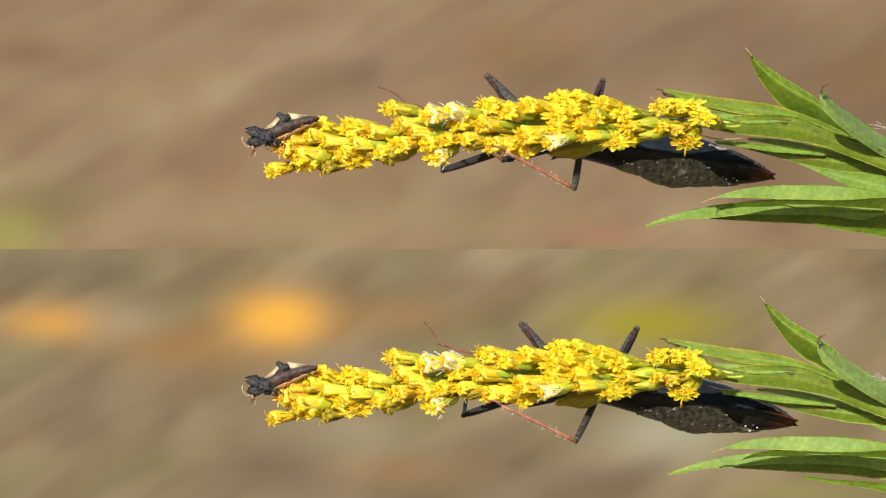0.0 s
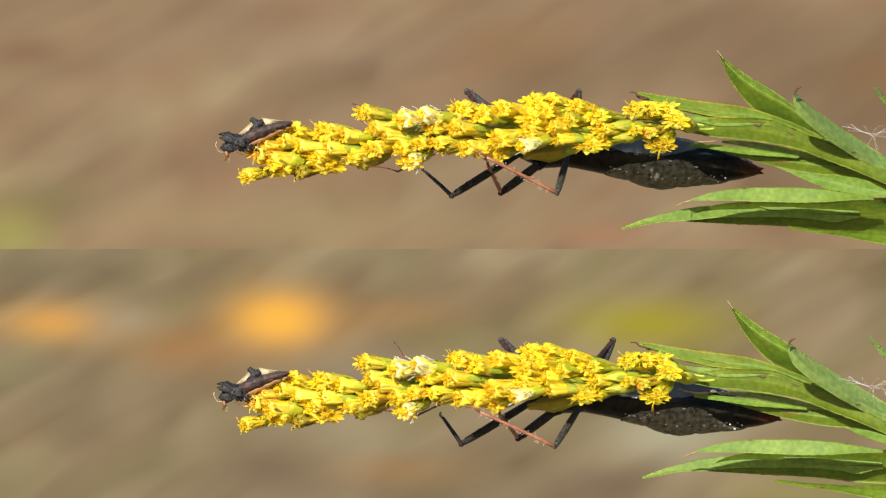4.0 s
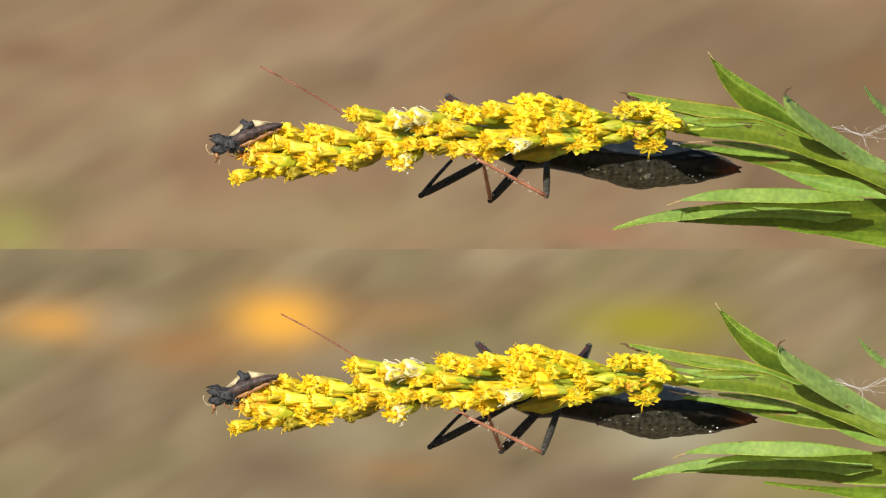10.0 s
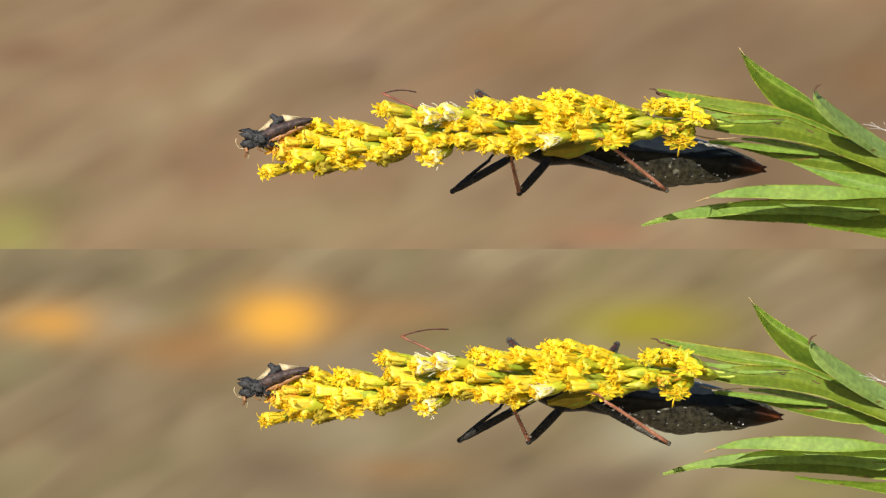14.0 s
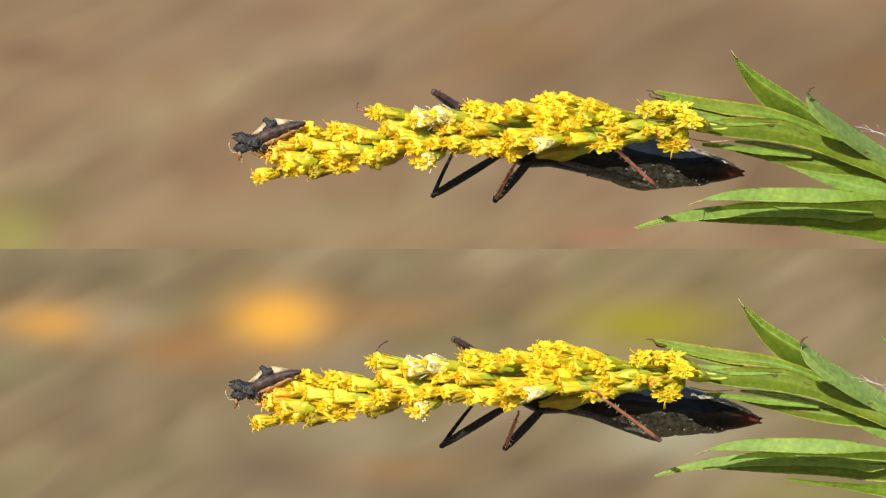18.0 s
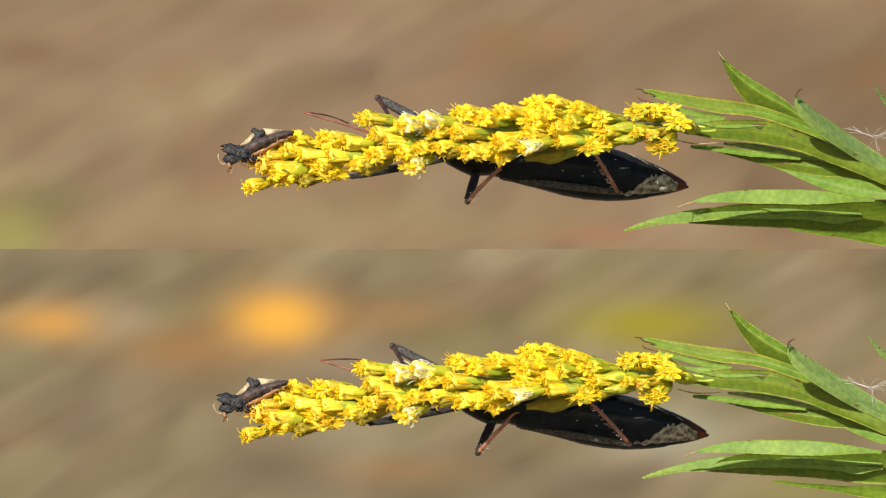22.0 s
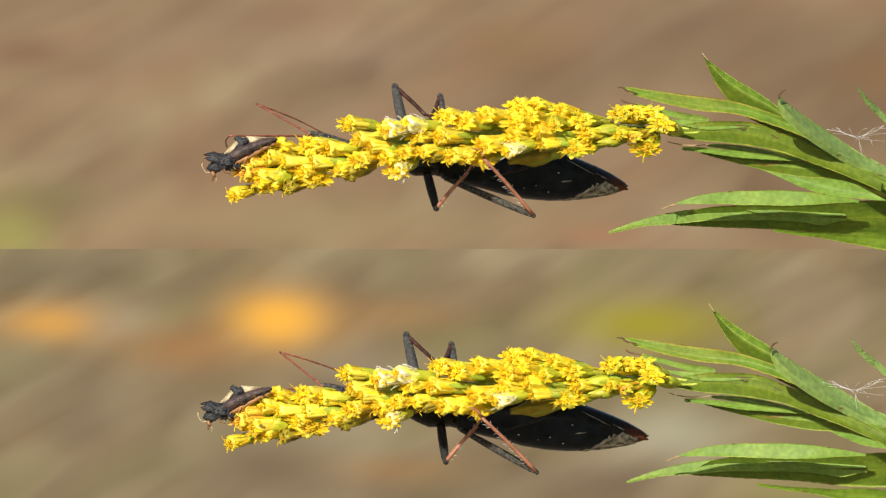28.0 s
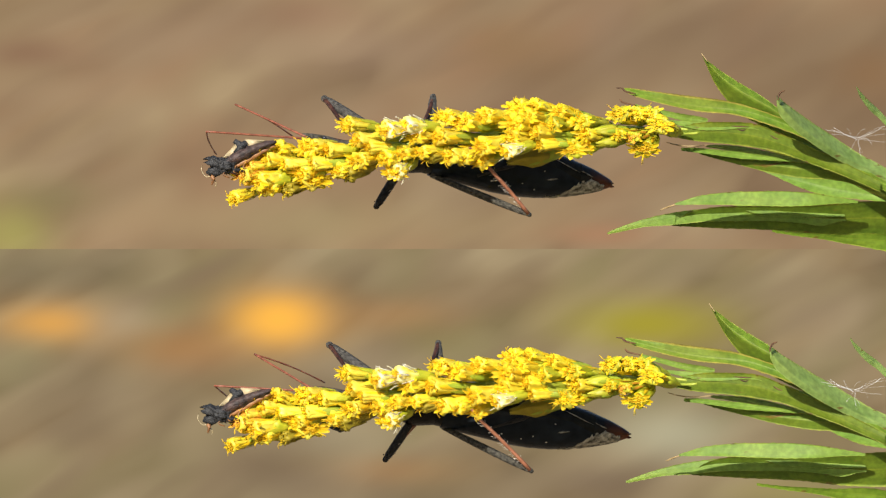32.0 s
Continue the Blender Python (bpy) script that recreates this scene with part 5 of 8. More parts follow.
    walk(limb(upper_spray, 6), [
        (0, pose(0.00027, 0, 0.00004)), (0.5, pose(0.00045, 0, 0)), (1, pose(0.00045, 0, 0)), (1.5, pose(0.00013, 0, -0.00004)),
        (2, pose(0.00004, 0, -0.00004)), (2.5, pose(0, 0, 0)), (3, pose(0.00040, 0, -0.00009)), (3.5, pose(0.00022, 0, 0)),
        (5.5, pose(-0.00004, 0, 0.00004)), (6, pose(0.00009, 0, 0)), (6.5, pose(0.00098, 0, 0)), (7, pose(0.00071, 0, 0.00004)),
        (7.5, pose(0.00027, 0, -0.00018)), (8, pose(-0.00009, 0, 0)), (8.5, pose(-0.00018, 0, -0.00004)), (9, pose(-0.00004, 0, -0.00004)),
        (9.5, pose(0.00004, 0, -0.00009)), (10, pose(0.00009, 0, -0.00004)), (10.5, pose(0.00018, 0, -0.00013)), (11, pose(0.00040, 0, -0.00009)),
        (11.5, pose(0.00022, 0, -0.00004)), (12, pose(0.00013, 0, 0)), (12.5, pose(0.00040, 0, 0)), (13, pose(0.00054, 0, 0.00013)),
        (13.5, pose(0.00045, 0, 0.00004)), (14, pose(0.00022, 0, 0.00004)), (14.5, pose(0.00045, 0, -0.00004)), (16.5, pose(0.00058, 0, -0.00004)),
        (17, pose(0.00022, 0, 0)), (17.5, pose(0.00004, 0, 0)), (18, pose(0.00013, 0, 0.00004)), (18.5, pose(0.00027, 0, -0.00004)),
        (19, pose(0.00036, 0, -0.00004)), (19.5, pose(0.00040, 0, -0.00004)), (20, pose(0.00018, 0, 0)), (20.5, pose(0.00018, 0, 0.00004)),
        (21, pose(0.00013, 0, 0.00009)), (21.5, pose(-0.00009, 0, 0.00009)), (22, pose(0.00004, 0, 0.00004)), (22.5, pose(0.00009, 0, 0.00004)),
        (23, pose(0.00018, 0, -0.00004)), (23.5, pose(0.00013, 0, 0.00004)), (24, pose(0.00013, 0, 0.00009)), (24.5, pose(0.00013, 0, 0.00009)),
        (25, pose(0.00013, 0, 0.00009)), (25.5, pose(0.00009, 0, 0.00009)), (27.5, pose(0.00009, 0, 0.00009)), (28, pose(0.00009, 0, 0.00013)),
        (28.5, pose(0.00013, 0, 0.00009)), (29, pose(0.00009, 0, 0.00013)), (29.5, pose(0.00013, 0, 0.00009)), (30, pose(0.00009, 0, 0.00009)),
        (30.5, pose(0.00013, 0, 0.00013)), (31, pose(0.00009, 0, 0.00013)), (31.5, pose(0.00013, 0, 0.00013)), (32, pose(0.00013, 0, 0.00013))])
    walk(limb(lower_spray, 6), [
        (0, pose(0.00054, 0, 0.00013)), (0.5, pose(0.00067, 0, 0.00004)), (1, pose(0.00080, 0, 0.00009)), (1.5, pose(0.00013, 0, -0.00004)),
        (2, pose(0, 0, 0)), (2.5, pose(-0.00004, 0, 0)), (3, pose(0.00040, 0, -0.00004)), (3.5, pose(0.00031, 0, 0)),
        (5.5, pose(0, 0, 0.00004)), (6, pose(0.00009, 0, 0.00004)), (6.5, pose(0.00116, 0, 0.00013)), (7, pose(0.00094, 0, 0.00009)),
        (7.5, pose(0.00027, 0, -0.00022)), (8, pose(-0.00018, 0, 0.00004)), (8.5, pose(-0.00027, 0, -0.00004)), (9, pose(-0.00013, 0, 0.00004)),
        (9.5, pose(0, 0, -0.00004)), (10, pose(0.00004, 0, -0.00004)), (10.5, pose(0.00022, 0, -0.00009)), (11, pose(0.00054, 0, 0)),
        (11.5, pose(0.00027, 0, 0)), (12, pose(0, 0, 0.00004)), (12.5, pose(0.00027, 0, 0.00013)), (13, pose(0.00049, 0, 0.00013)),
        (13.5, pose(0.00040, 0, 0.00009)), (14, pose(0.00027, 0, 0.00004)), (14.5, pose(0.00045, 0, -0.00009)), (16.5, pose(0.00054, 0, 0.00004)),
        (17, pose(0.00022, 0, 0)), (17.5, pose(0.00009, 0, -0.00009)), (18, pose(0.00009, 0, 0.00004)), (18.5, pose(0.00018, 0, -0.00009)),
        (19, pose(0.00040, 0, -0.00004)), (19.5, pose(0.00045, 0, -0.00009)), (20, pose(0.00013, 0, 0)), (20.5, pose(0.00013, 0, 0)),
        (21, pose(0.00018, 0, 0)), (21.5, pose(0, 0, 0)), (22, pose(0.00009, 0, -0.00013)), (22.5, pose(0.00013, 0, -0.00009)),
        (23, pose(0.00022, 0, -0.00009)), (23.5, pose(0.00018, 0, 0)), (24, pose(0.00018, 0, -0.00004)), (24.5, pose(0.00013, 0, -0.00004)),
        (25, pose(0.00013, 0, 0)), (25.5, pose(0.00009, 0, -0.00004)), (27.5, pose(0.00009, 0, -0.00004)), (28, pose(0.00009, 0, 0.00009)),
        (28.5, pose(0.00013, 0, 0.00004)), (29, pose(0.00013, 0, 0.00004)), (29.5, pose(0.00009, 0, 0.00009)), (30, pose(0.00018, 0, 0.00009)),
        (30.5, pose(0.00018, 0, 0.00009)), (31, pose(0.00018, 0, 0.00009)), (31.5, pose(0.00018, 0, 0.00009)), (32, pose(0.00018, 0, 0.00009))])
    for mark in (7, 8, 9):
        walk(limb(upper_spray, mark), [
            (0, pose(-0.00018, 0, 0)), (1, pose(0.00018, 0, 0)), (2, pose(0, 0, 0)), (5.5, pose(-0.00009, 0, 0)),
            (6, pose(0, 0, 0)), (6.5, pose(0.00071, 0, 0)), (7, pose(0.00089, 0, 0)), (7.5, pose(0.00045, 0, 0)),
            (8, pose(0, 0, 0)), (14, pose(0, 0, 0)), (14.5, pose(0.00022, 0, 0)), (16.5, pose(0.00031, 0, 0)),
            (17, pose(0.00022, 0, 0)), (17.5, pose(0, 0, 0)), (32, pose(0, 0, 0))])
        walk(limb(lower_spray, mark), [
            (0, pose(0.00049, 0, 0.00013)), (1, pose(0.00085, 0, 0.00013)), (2, pose(0.00067, 0, 0.00013)), (5.5, pose(0.00058, 0, 0.00013)),
            (6, pose(0.00067, 0, 0.00013)), (6.5, pose(0.00138, 0, 0.00013)), (7, pose(0.00156, 0, 0.00013)), (7.5, pose(0.00112, 0, 0.00013)),
            (8, pose(0.00067, 0, 0.00013)), (14, pose(0.00067, 0, 0.00013)), (14.5, pose(0.00089, 0, 0.00013)), (16.5, pose(0.00098, 0, 0.00013)),
            (17, pose(0.00089, 0, 0.00013)), (17.5, pose(0.00067, 0, 0.00013)), (32, pose(0.00067, 0, 0.00013))])
    walk(upper_ambush_bug, [
        (0, pose(-0.00320, 0, 0.60931, 0, 0.76, 0)), (0.5, pose(-0.00328, 0, 0.60917, 0, 0.97, 0)),
        (1, pose(-0.00391, 0, 0.60904, 0, 0.94, 0)), (1.5, pose(-0.00499, 0, 0.60890, 0, 0.55, 0)),
        (2, pose(-0.00522, 0, 0.60870, 0, 0.53, 0)), (2.5, pose(-0.00505, 0, 0.60876, 0, 0.14, 0)),
        (3, pose(-0.00518, 0, 0.60890, 0, 0.32, 0)), (3.5, pose(-0.00528, 0, 0.60897, 0, 0.14, 0)),
        (5.5, pose(-0.00494, 0, 0.60904, 0, 0.12, 0)), (6, pose(-0.00474, 0, 0.60897, 0, -0.08, 0)),
        (6.5, pose(-0.00512, 0, 0.60911, 0, 0.32, 0)), (7, pose(-0.00548, 0, 0.60904, 0, 0.11, 0)),
        (7.5, pose(-0.00597, 0, 0.60897, 0, -0.09, 0)), (8, pose(-0.00584, 0, 0.60890, 0, -0.29, 0)),
        (8.5, pose(-0.00589, 0, 0.60877, 0, -0.09, 0)), (9, pose(-0.00595, 0, 0.60877, 0, -0.09, 0)),
        (9.5, pose(-0.00613, 0, 0.60884, 0, -0.10, 0)), (10, pose(-0.00604, 0, 0.60890, 0, -0.08, 0)),
        (10.5, pose(-0.00567, 0, 0.60904, 0, 0.51, 0)), (11, pose(-0.00538, 0, 0.60925, 0, 0.51, 0)),
        (11.5, pose(-0.00505, 0, 0.60925, 0, 0.12, 0)), (12, pose(-0.00468, 0, 0.60911, 0, 0.33, 0)),
        (12.5, pose(-0.00389, 0, 0.60924, 0, 0.33, 0)), (13, pose(-0.00359, 0, 0.60931, 0, 0.34, 0)),
        (13.5, pose(-0.00357, 0, 0.60944, 0, 0.56, 0)), (14, pose(-0.00371, 0, 0.60925, 0, 0.31, 0)),
        (14.5, pose(-0.00486, 0, 0.60904, 0, 0.11, 0)), (16.5, pose(-0.00489, 0, 0.60895, 0, 0.17, 0)),
        (17, pose(-0.00466, 0, 0.60895, 0, 0.17, 0)), (17.5, pose(-0.00428, 0, 0.60902, 0, 0.17, 0)),
        (18, pose(-0.00425, 0, 0.60901, 0, -0.02, 0)), (18.5, pose(-0.00451, 0, 0.60915, 0, 0.38, 0)),
        (19, pose(-0.00426, 0, 0.60922, 0, 0.58, 0)), (19.5, pose(-0.00427, 0, 0.60915, 0, 0.37, 0)),
        (20, pose(-0.00336, 0, 0.60922, 0, -0.02, 0)), (20.5, pose(-0.00325, 0, 0.60916, 0, -1.06, 0)),
        (21, pose(-0.00405, 0, 0.60882, 0, -2.09, 0)), (21.5, pose(-0.00470, 0, 0.60861, 0, -2.10, 0)),
        (22, pose(-0.00514, 0, 0.60855, 0, -2.10, 0)), (22.5, pose(-0.00574, 0, 0.60841, 0, -2.51, 0)),
        (23, pose(-0.00597, 0, 0.60841, 0, -2.51, 0)), (23.5, pose(-0.00610, 0, 0.60834, 0, -2.53, 0)),
        (24, pose(-0.00619, 0, 0.60834, 0, -2.92, 0)), (24.5, pose(-0.00623, 0, 0.60828, 0, -2.95, 0)),
        (25, pose(-0.00623, 0, 0.60828, 0, -2.95, 0)), (25.5, pose(-0.00633, 0, 0.60821, 0, -2.97, 0)),
        (27.5, pose(-0.00647, 0, 0.60814, 0, -3.77, 0)), (28, pose(-0.00643, 0, 0.60814, 0, -3.36, 0)),
        (28.5, pose(-0.00637, 0, 0.60821, 0, -3.77, 0)), (29, pose(-0.00640, 0, 0.60814, 0, -3.77, 0)),
        (29.5, pose(-0.00643, 0, 0.60808, 0, -3.78, 0)), (30, pose(-0.00646, 0, 0.60808, 0, -3.78, 0)),
        (30.5, pose(-0.00650, 0, 0.60807, 0, -4.18, 0)), (31, pose(-0.00647, 0, 0.60807, 0, -4.58, 0)),
        (31.5, pose(-0.00649, 0, 0.60801, 0, -4.19, 0)), (32, pose(-0.00651, 0, 0.60807, 0, -4.58, 0))])
    walk(upper_bug, [
        (0, pose(0.01574, 0.00871, 0.60790, 0, 10.30, 0)), (0.5, pose(0.01599, 0.00871, 0.60756, 0, 9.25, 0)),
        (1, pose(0.01560, 0.00871, 0.60744, 0, 8.20, 0)), (1.5, pose(0.01475, 0.00871, 0.60738, 0, 7.50, 0)),
        (2, pose(0.01452, 0.00871, 0.60732, 0, 6.80, 0)), (2.5, pose(0.01458, 0.00871, 0.60738, 0, 6.67, 0)),
        (3, pose(0.01465, 0.00871, 0.60757, 0, 6.53, 0)), (3.5, pose(0.01464, 0.00871, 0.60755, 0, 6.40, 0)),
        (5.5, pose(0.01469, 0.00871, 0.60754, 0, 5.12, 0)), (6, pose(0.01503, 0.00871, 0.60749, 0, 4.80, 0)),
        (6.5, pose(0.01461, 0.00871, 0.60759, 0, 4.95, 0)), (7, pose(0.01391, 0.00871, 0.60756, 0, 5.10, 0)),
        (7.5, pose(0.01314, 0.00871, 0.60753, 0, 5.25, 0)), (8, pose(0.01286, 0.00871, 0.60756, 0, 5.40, 0)),
        (8.5, pose(0.01279, 0.00871, 0.60744, 0, 5.42, 0)), (9, pose(0.01279, 0.00871, 0.60745, 0, 5.43, 0)),
        (9.5, pose(0.01279, 0.00871, 0.60745, 0, 5.45, 0)), (10, pose(0.01286, 0.00871, 0.60751, 0, 5.47, 0)),
        (10.5, pose(0.01328, 0.00871, 0.60758, 0, 5.48, 0)), (11, pose(0.01363, 0.00871, 0.60772, 0, 5.50, 0)),
        (11.5, pose(0.01357, 0.00871, 0.60773, 0, 5.95, 0)), (12, pose(0.01400, 0.00871, 0.60746, 0, 6.40, 0)),
        (12.5, pose(0.01512, 0.00871, 0.60752, 0, 6.40, 0)), (13, pose(0.01568, 0.00871, 0.60759, 0, 6.40, 0)),
        (13.5, pose(0.01561, 0.00871, 0.60772, 0, 6.40, 0)), (14, pose(0.01490, 0.00871, 0.60772, 0, 6.40, 0)),
        (14.5, pose(0.01413, 0.00871, 0.60778, 0.50, 6.38, 0)), (16.5, pose(0.01344, 0.00881, 0.60768, 2.50, 6.32, 0.50)),
        (17, pose(0.01323, 0.00878, 0.60754, 3.00, 6.30, 1.00)), (17.5, pose(0.01310, 0.00875, 0.60759, 4.50, 6.60, 1.50)),
        (18, pose(0.01319, 0.00872, 0.60750, 6.00, 6.90, 2.00)), (18.5, pose(0.01285, 0.00869, 0.60749, 9.00, 7.20, 2.50)),
        (19, pose(0.01280, 0.00866, 0.60754, 12.00, 7.50, 3.00)), (19.5, pose(0.01233, 0.00863, 0.60757, 28.00, 8.05, 3.50)),
        (20, pose(0.01186, 0.00861, 0.60718, 44.00, 8.60, 4.00)), (20.5, pose(0.01145, 0.00858, 0.60717, 65.00, 8.55, 4.50)),
        (21, pose(0.00998, 0.00855, 0.60694, 86.00, 8.50, 5.00)), (21.5, pose(0.00943, 0.00852, 0.60679, 95.00, 8.45, 5.50)),
        (22, pose(0.00874, 0.00849, 0.60678, 104.00, 8.40, 6.00)), (22.5, pose(0.00780, 0.00844, 0.60674, 106.50, 8.40, 6.58)),
        (23, pose(0.00756, 0.00840, 0.60671, 109.00, 8.40, 7.17)), (23.5, pose(0.00705, 0.00835, 0.60675, 111.50, 8.40, 7.75)),
        (24, pose(0.00619, 0.00831, 0.60672, 114.00, 8.40, 8.33)), (24.5, pose(0.00539, 0.00827, 0.60676, 116.50, 8.40, 8.92)),
        (25, pose(0.00498, 0.00822, 0.60687, 119.00, 8.40, 9.50)), (25.5, pose(0.00493, 0.00814, 0.60668, 121.50, 8.40, 10.08)),
        (27.5, pose(0.00429, 0.00783, 0.60668, 131.50, 8.40, 12.42)), (28, pose(0.00410, 0.00775, 0.60670, 134.00, 8.40, 13.00)),
        (28.5, pose(0.00382, 0.00776, 0.60679, 134.25, 8.40, 13.13)), (29, pose(0.00368, 0.00777, 0.60674, 134.50, 8.40, 13.25)),
        (29.5, pose(0.00361, 0.00778, 0.60676, 134.75, 8.40, 13.38)), (30, pose(0.00340, 0.00779, 0.60678, 135.00, 8.40, 13.50)),
        (30.5, pose(0.00340, 0.00779, 0.60681, 135.25, 8.40, 13.62)), (31, pose(0.00312, 0.00780, 0.60685, 135.50, 8.40, 13.75)),
        (31.5, pose(0.00298, 0.00781, 0.60688, 135.75, 8.40, 13.88)), (32, pose(0.00298, 0.00782, 0.60692, 136.00, 8.40, 14.00))])
    walk(lower_spray, [
        (0, pose(0.02255, -0.00311, 0.59006, -2.92, 0.12, -9.00)), (0.5, pose(0.02234, -0.00311, 0.58994, -2.90, 0.01, -9.00)),
        (1, pose(0.02159, -0.00311, 0.58981, -2.90, 0, -9.00)), (1.5, pose(0.02069, -0.00311, 0.58968, -2.90, 0, -9.00)),
        (2, pose(0.02028, -0.00311, 0.58959, -2.89, -0.08, -9.00)), (2.5, pose(0.02017, -0.00311, 0.58959, -2.92, 0.11, -9.00)),
        (3, pose(0.02036, -0.00311, 0.58975, -2.90, 0, -9.00)), (3.5, pose(0.02031, -0.00311, 0.58979, -2.89, -0.08, -9.00)),
        (5.5, pose(0.02049, -0.00311, 0.58981, -2.90, 0, -9.00)), (6, pose(0.02079, -0.00311, 0.58987, -2.90, 0, -9.00)),
        (6.5, pose(0.02085, -0.00311, 0.58994, -2.88, -0.15, -9.00)), (7, pose(0.02066, -0.00311, 0.59002, -2.87, -0.16, -9.00)),
        (7.5, pose(0.02009, -0.00311, 0.58985, -2.89, -0.08, -9.00)), (8, pose(0.01957, -0.00311, 0.58968, -2.90, -0.02, -9.00)),
        (8.5, pose(0.01942, -0.00311, 0.58968, -2.90, 0, -9.00)), (9, pose(0.01944, -0.00311, 0.58968, -2.90, 0, -9.00)),
        (9.5, pose(0.01939, -0.00311, 0.58967, -2.90, 0.02, -9.00)), (10, pose(0.01948, -0.00311, 0.58967, -2.90, 0.02, -9.00)),
        (10.5, pose(0.01998, -0.00311, 0.58980, -2.90, 0.03, -9.00)), (11, pose(0.02040, -0.00311, 0.58999, -2.90, -0.02, -9.00)),
        (11.5, pose(0.02068, -0.00311, 0.58999, -2.92, 0.13, -9.00)), (12, pose(0.02102, -0.00311, 0.58986, -2.92, 0.11, -9.00)),
        (12.5, pose(0.02155, -0.00311, 0.58987, -2.91, 0.09, -9.00)), (13, pose(0.02195, -0.00311, 0.59007, -2.91, 0.09, -9.00)),
        (13.5, pose(0.02237, -0.00311, 0.59016, -2.93, 0.18, -9.00)), (14, pose(0.02191, -0.00311, 0.59007, -2.92, 0.10, -9.00)),
        (14.5, pose(0.02098, -0.00311, 0.58999, -2.90, -0.02, -9.00)), (16.5, pose(0.02090, -0.00311, 0.58993, -2.89, -0.05, -9.00)),
        (17, pose(0.02101, -0.00311, 0.58993, -2.92, 0.12, -9.00)), (17.5, pose(0.02115, -0.00311, 0.58994, -2.92, 0.11, -9.00)),
        (18, pose(0.02125, -0.00311, 0.58994, -2.92, 0.11, -9.00)), (18.5, pose(0.02109, -0.00311, 0.59006, -2.92, 0.12, -9.00)),
        (19, pose(0.02157, -0.00311, 0.59019, -2.92, 0.13, -9.00)), (19.5, pose(0.02147, -0.00311, 0.59010, -2.91, 0.09, -9.00)),
        (20, pose(0.02244, -0.00311, 0.59015, -2.94, 0.27, -9.00)), (20.5, pose(0.02229, -0.00311, 0.59009, -2.94, 0.27, -9.00)),
        (21, pose(0.02147, -0.00311, 0.58991, -2.91, 0.06, -9.00)), (21.5, pose(0.02080, -0.00311, 0.58978, -2.90, 0.02, -9.00)),
        (22, pose(0.02024, -0.00311, 0.58977, -2.91, 0.05, -9.00)), (22.5, pose(0.01971, -0.00311, 0.58966, -2.89, -0.07, -9.00)),
        (23, pose(0.01957, -0.00311, 0.58966, -2.89, -0.08, -9.00)), (23.5, pose(0.01941, -0.00311, 0.58966, -2.89, -0.08, -9.00)),
        (24, pose(0.01926, -0.00311, 0.58963, -2.88, -0.14, -9.00)), (24.5, pose(0.01924, -0.00311, 0.58960, -2.89, -0.04, -9.00)),
        (25, pose(0.01920, -0.00311, 0.58958, -2.88, -0.11, -9.00)), (25.5, pose(0.01907, -0.00311, 0.58954, -2.89, -0.08, -9.00)),
        (27.5, pose(0.01889, -0.00311, 0.58953, -2.89, -0.08, -9.00)), (28, pose(0.01895, -0.00311, 0.58947, -2.86, -0.26, -9.00)),
        (28.5, pose(0.01901, -0.00311, 0.58951, -2.85, -0.32, -9.00)), (29, pose(0.01901, -0.00311, 0.58951, -2.85, -0.32, -9.00)),
        (29.5, pose(0.01897, -0.00311, 0.58947, -2.86, -0.26, -9.00)), (30, pose(0.01890, -0.00311, 0.58947, -2.85, -0.35, -9.00)),
        (30.5, pose(0.01890, -0.00311, 0.58948, -2.84, -0.35, -9.00)), (31, pose(0.01890, -0.00311, 0.58948, -2.84, -0.35, -9.00)),
        (31.5, pose(0.01890, -0.00311, 0.58948, -2.84, -0.35, -9.00)), (32, pose(0.01890, -0.00311, 0.58948, -2.84, -0.35, -9.00))])
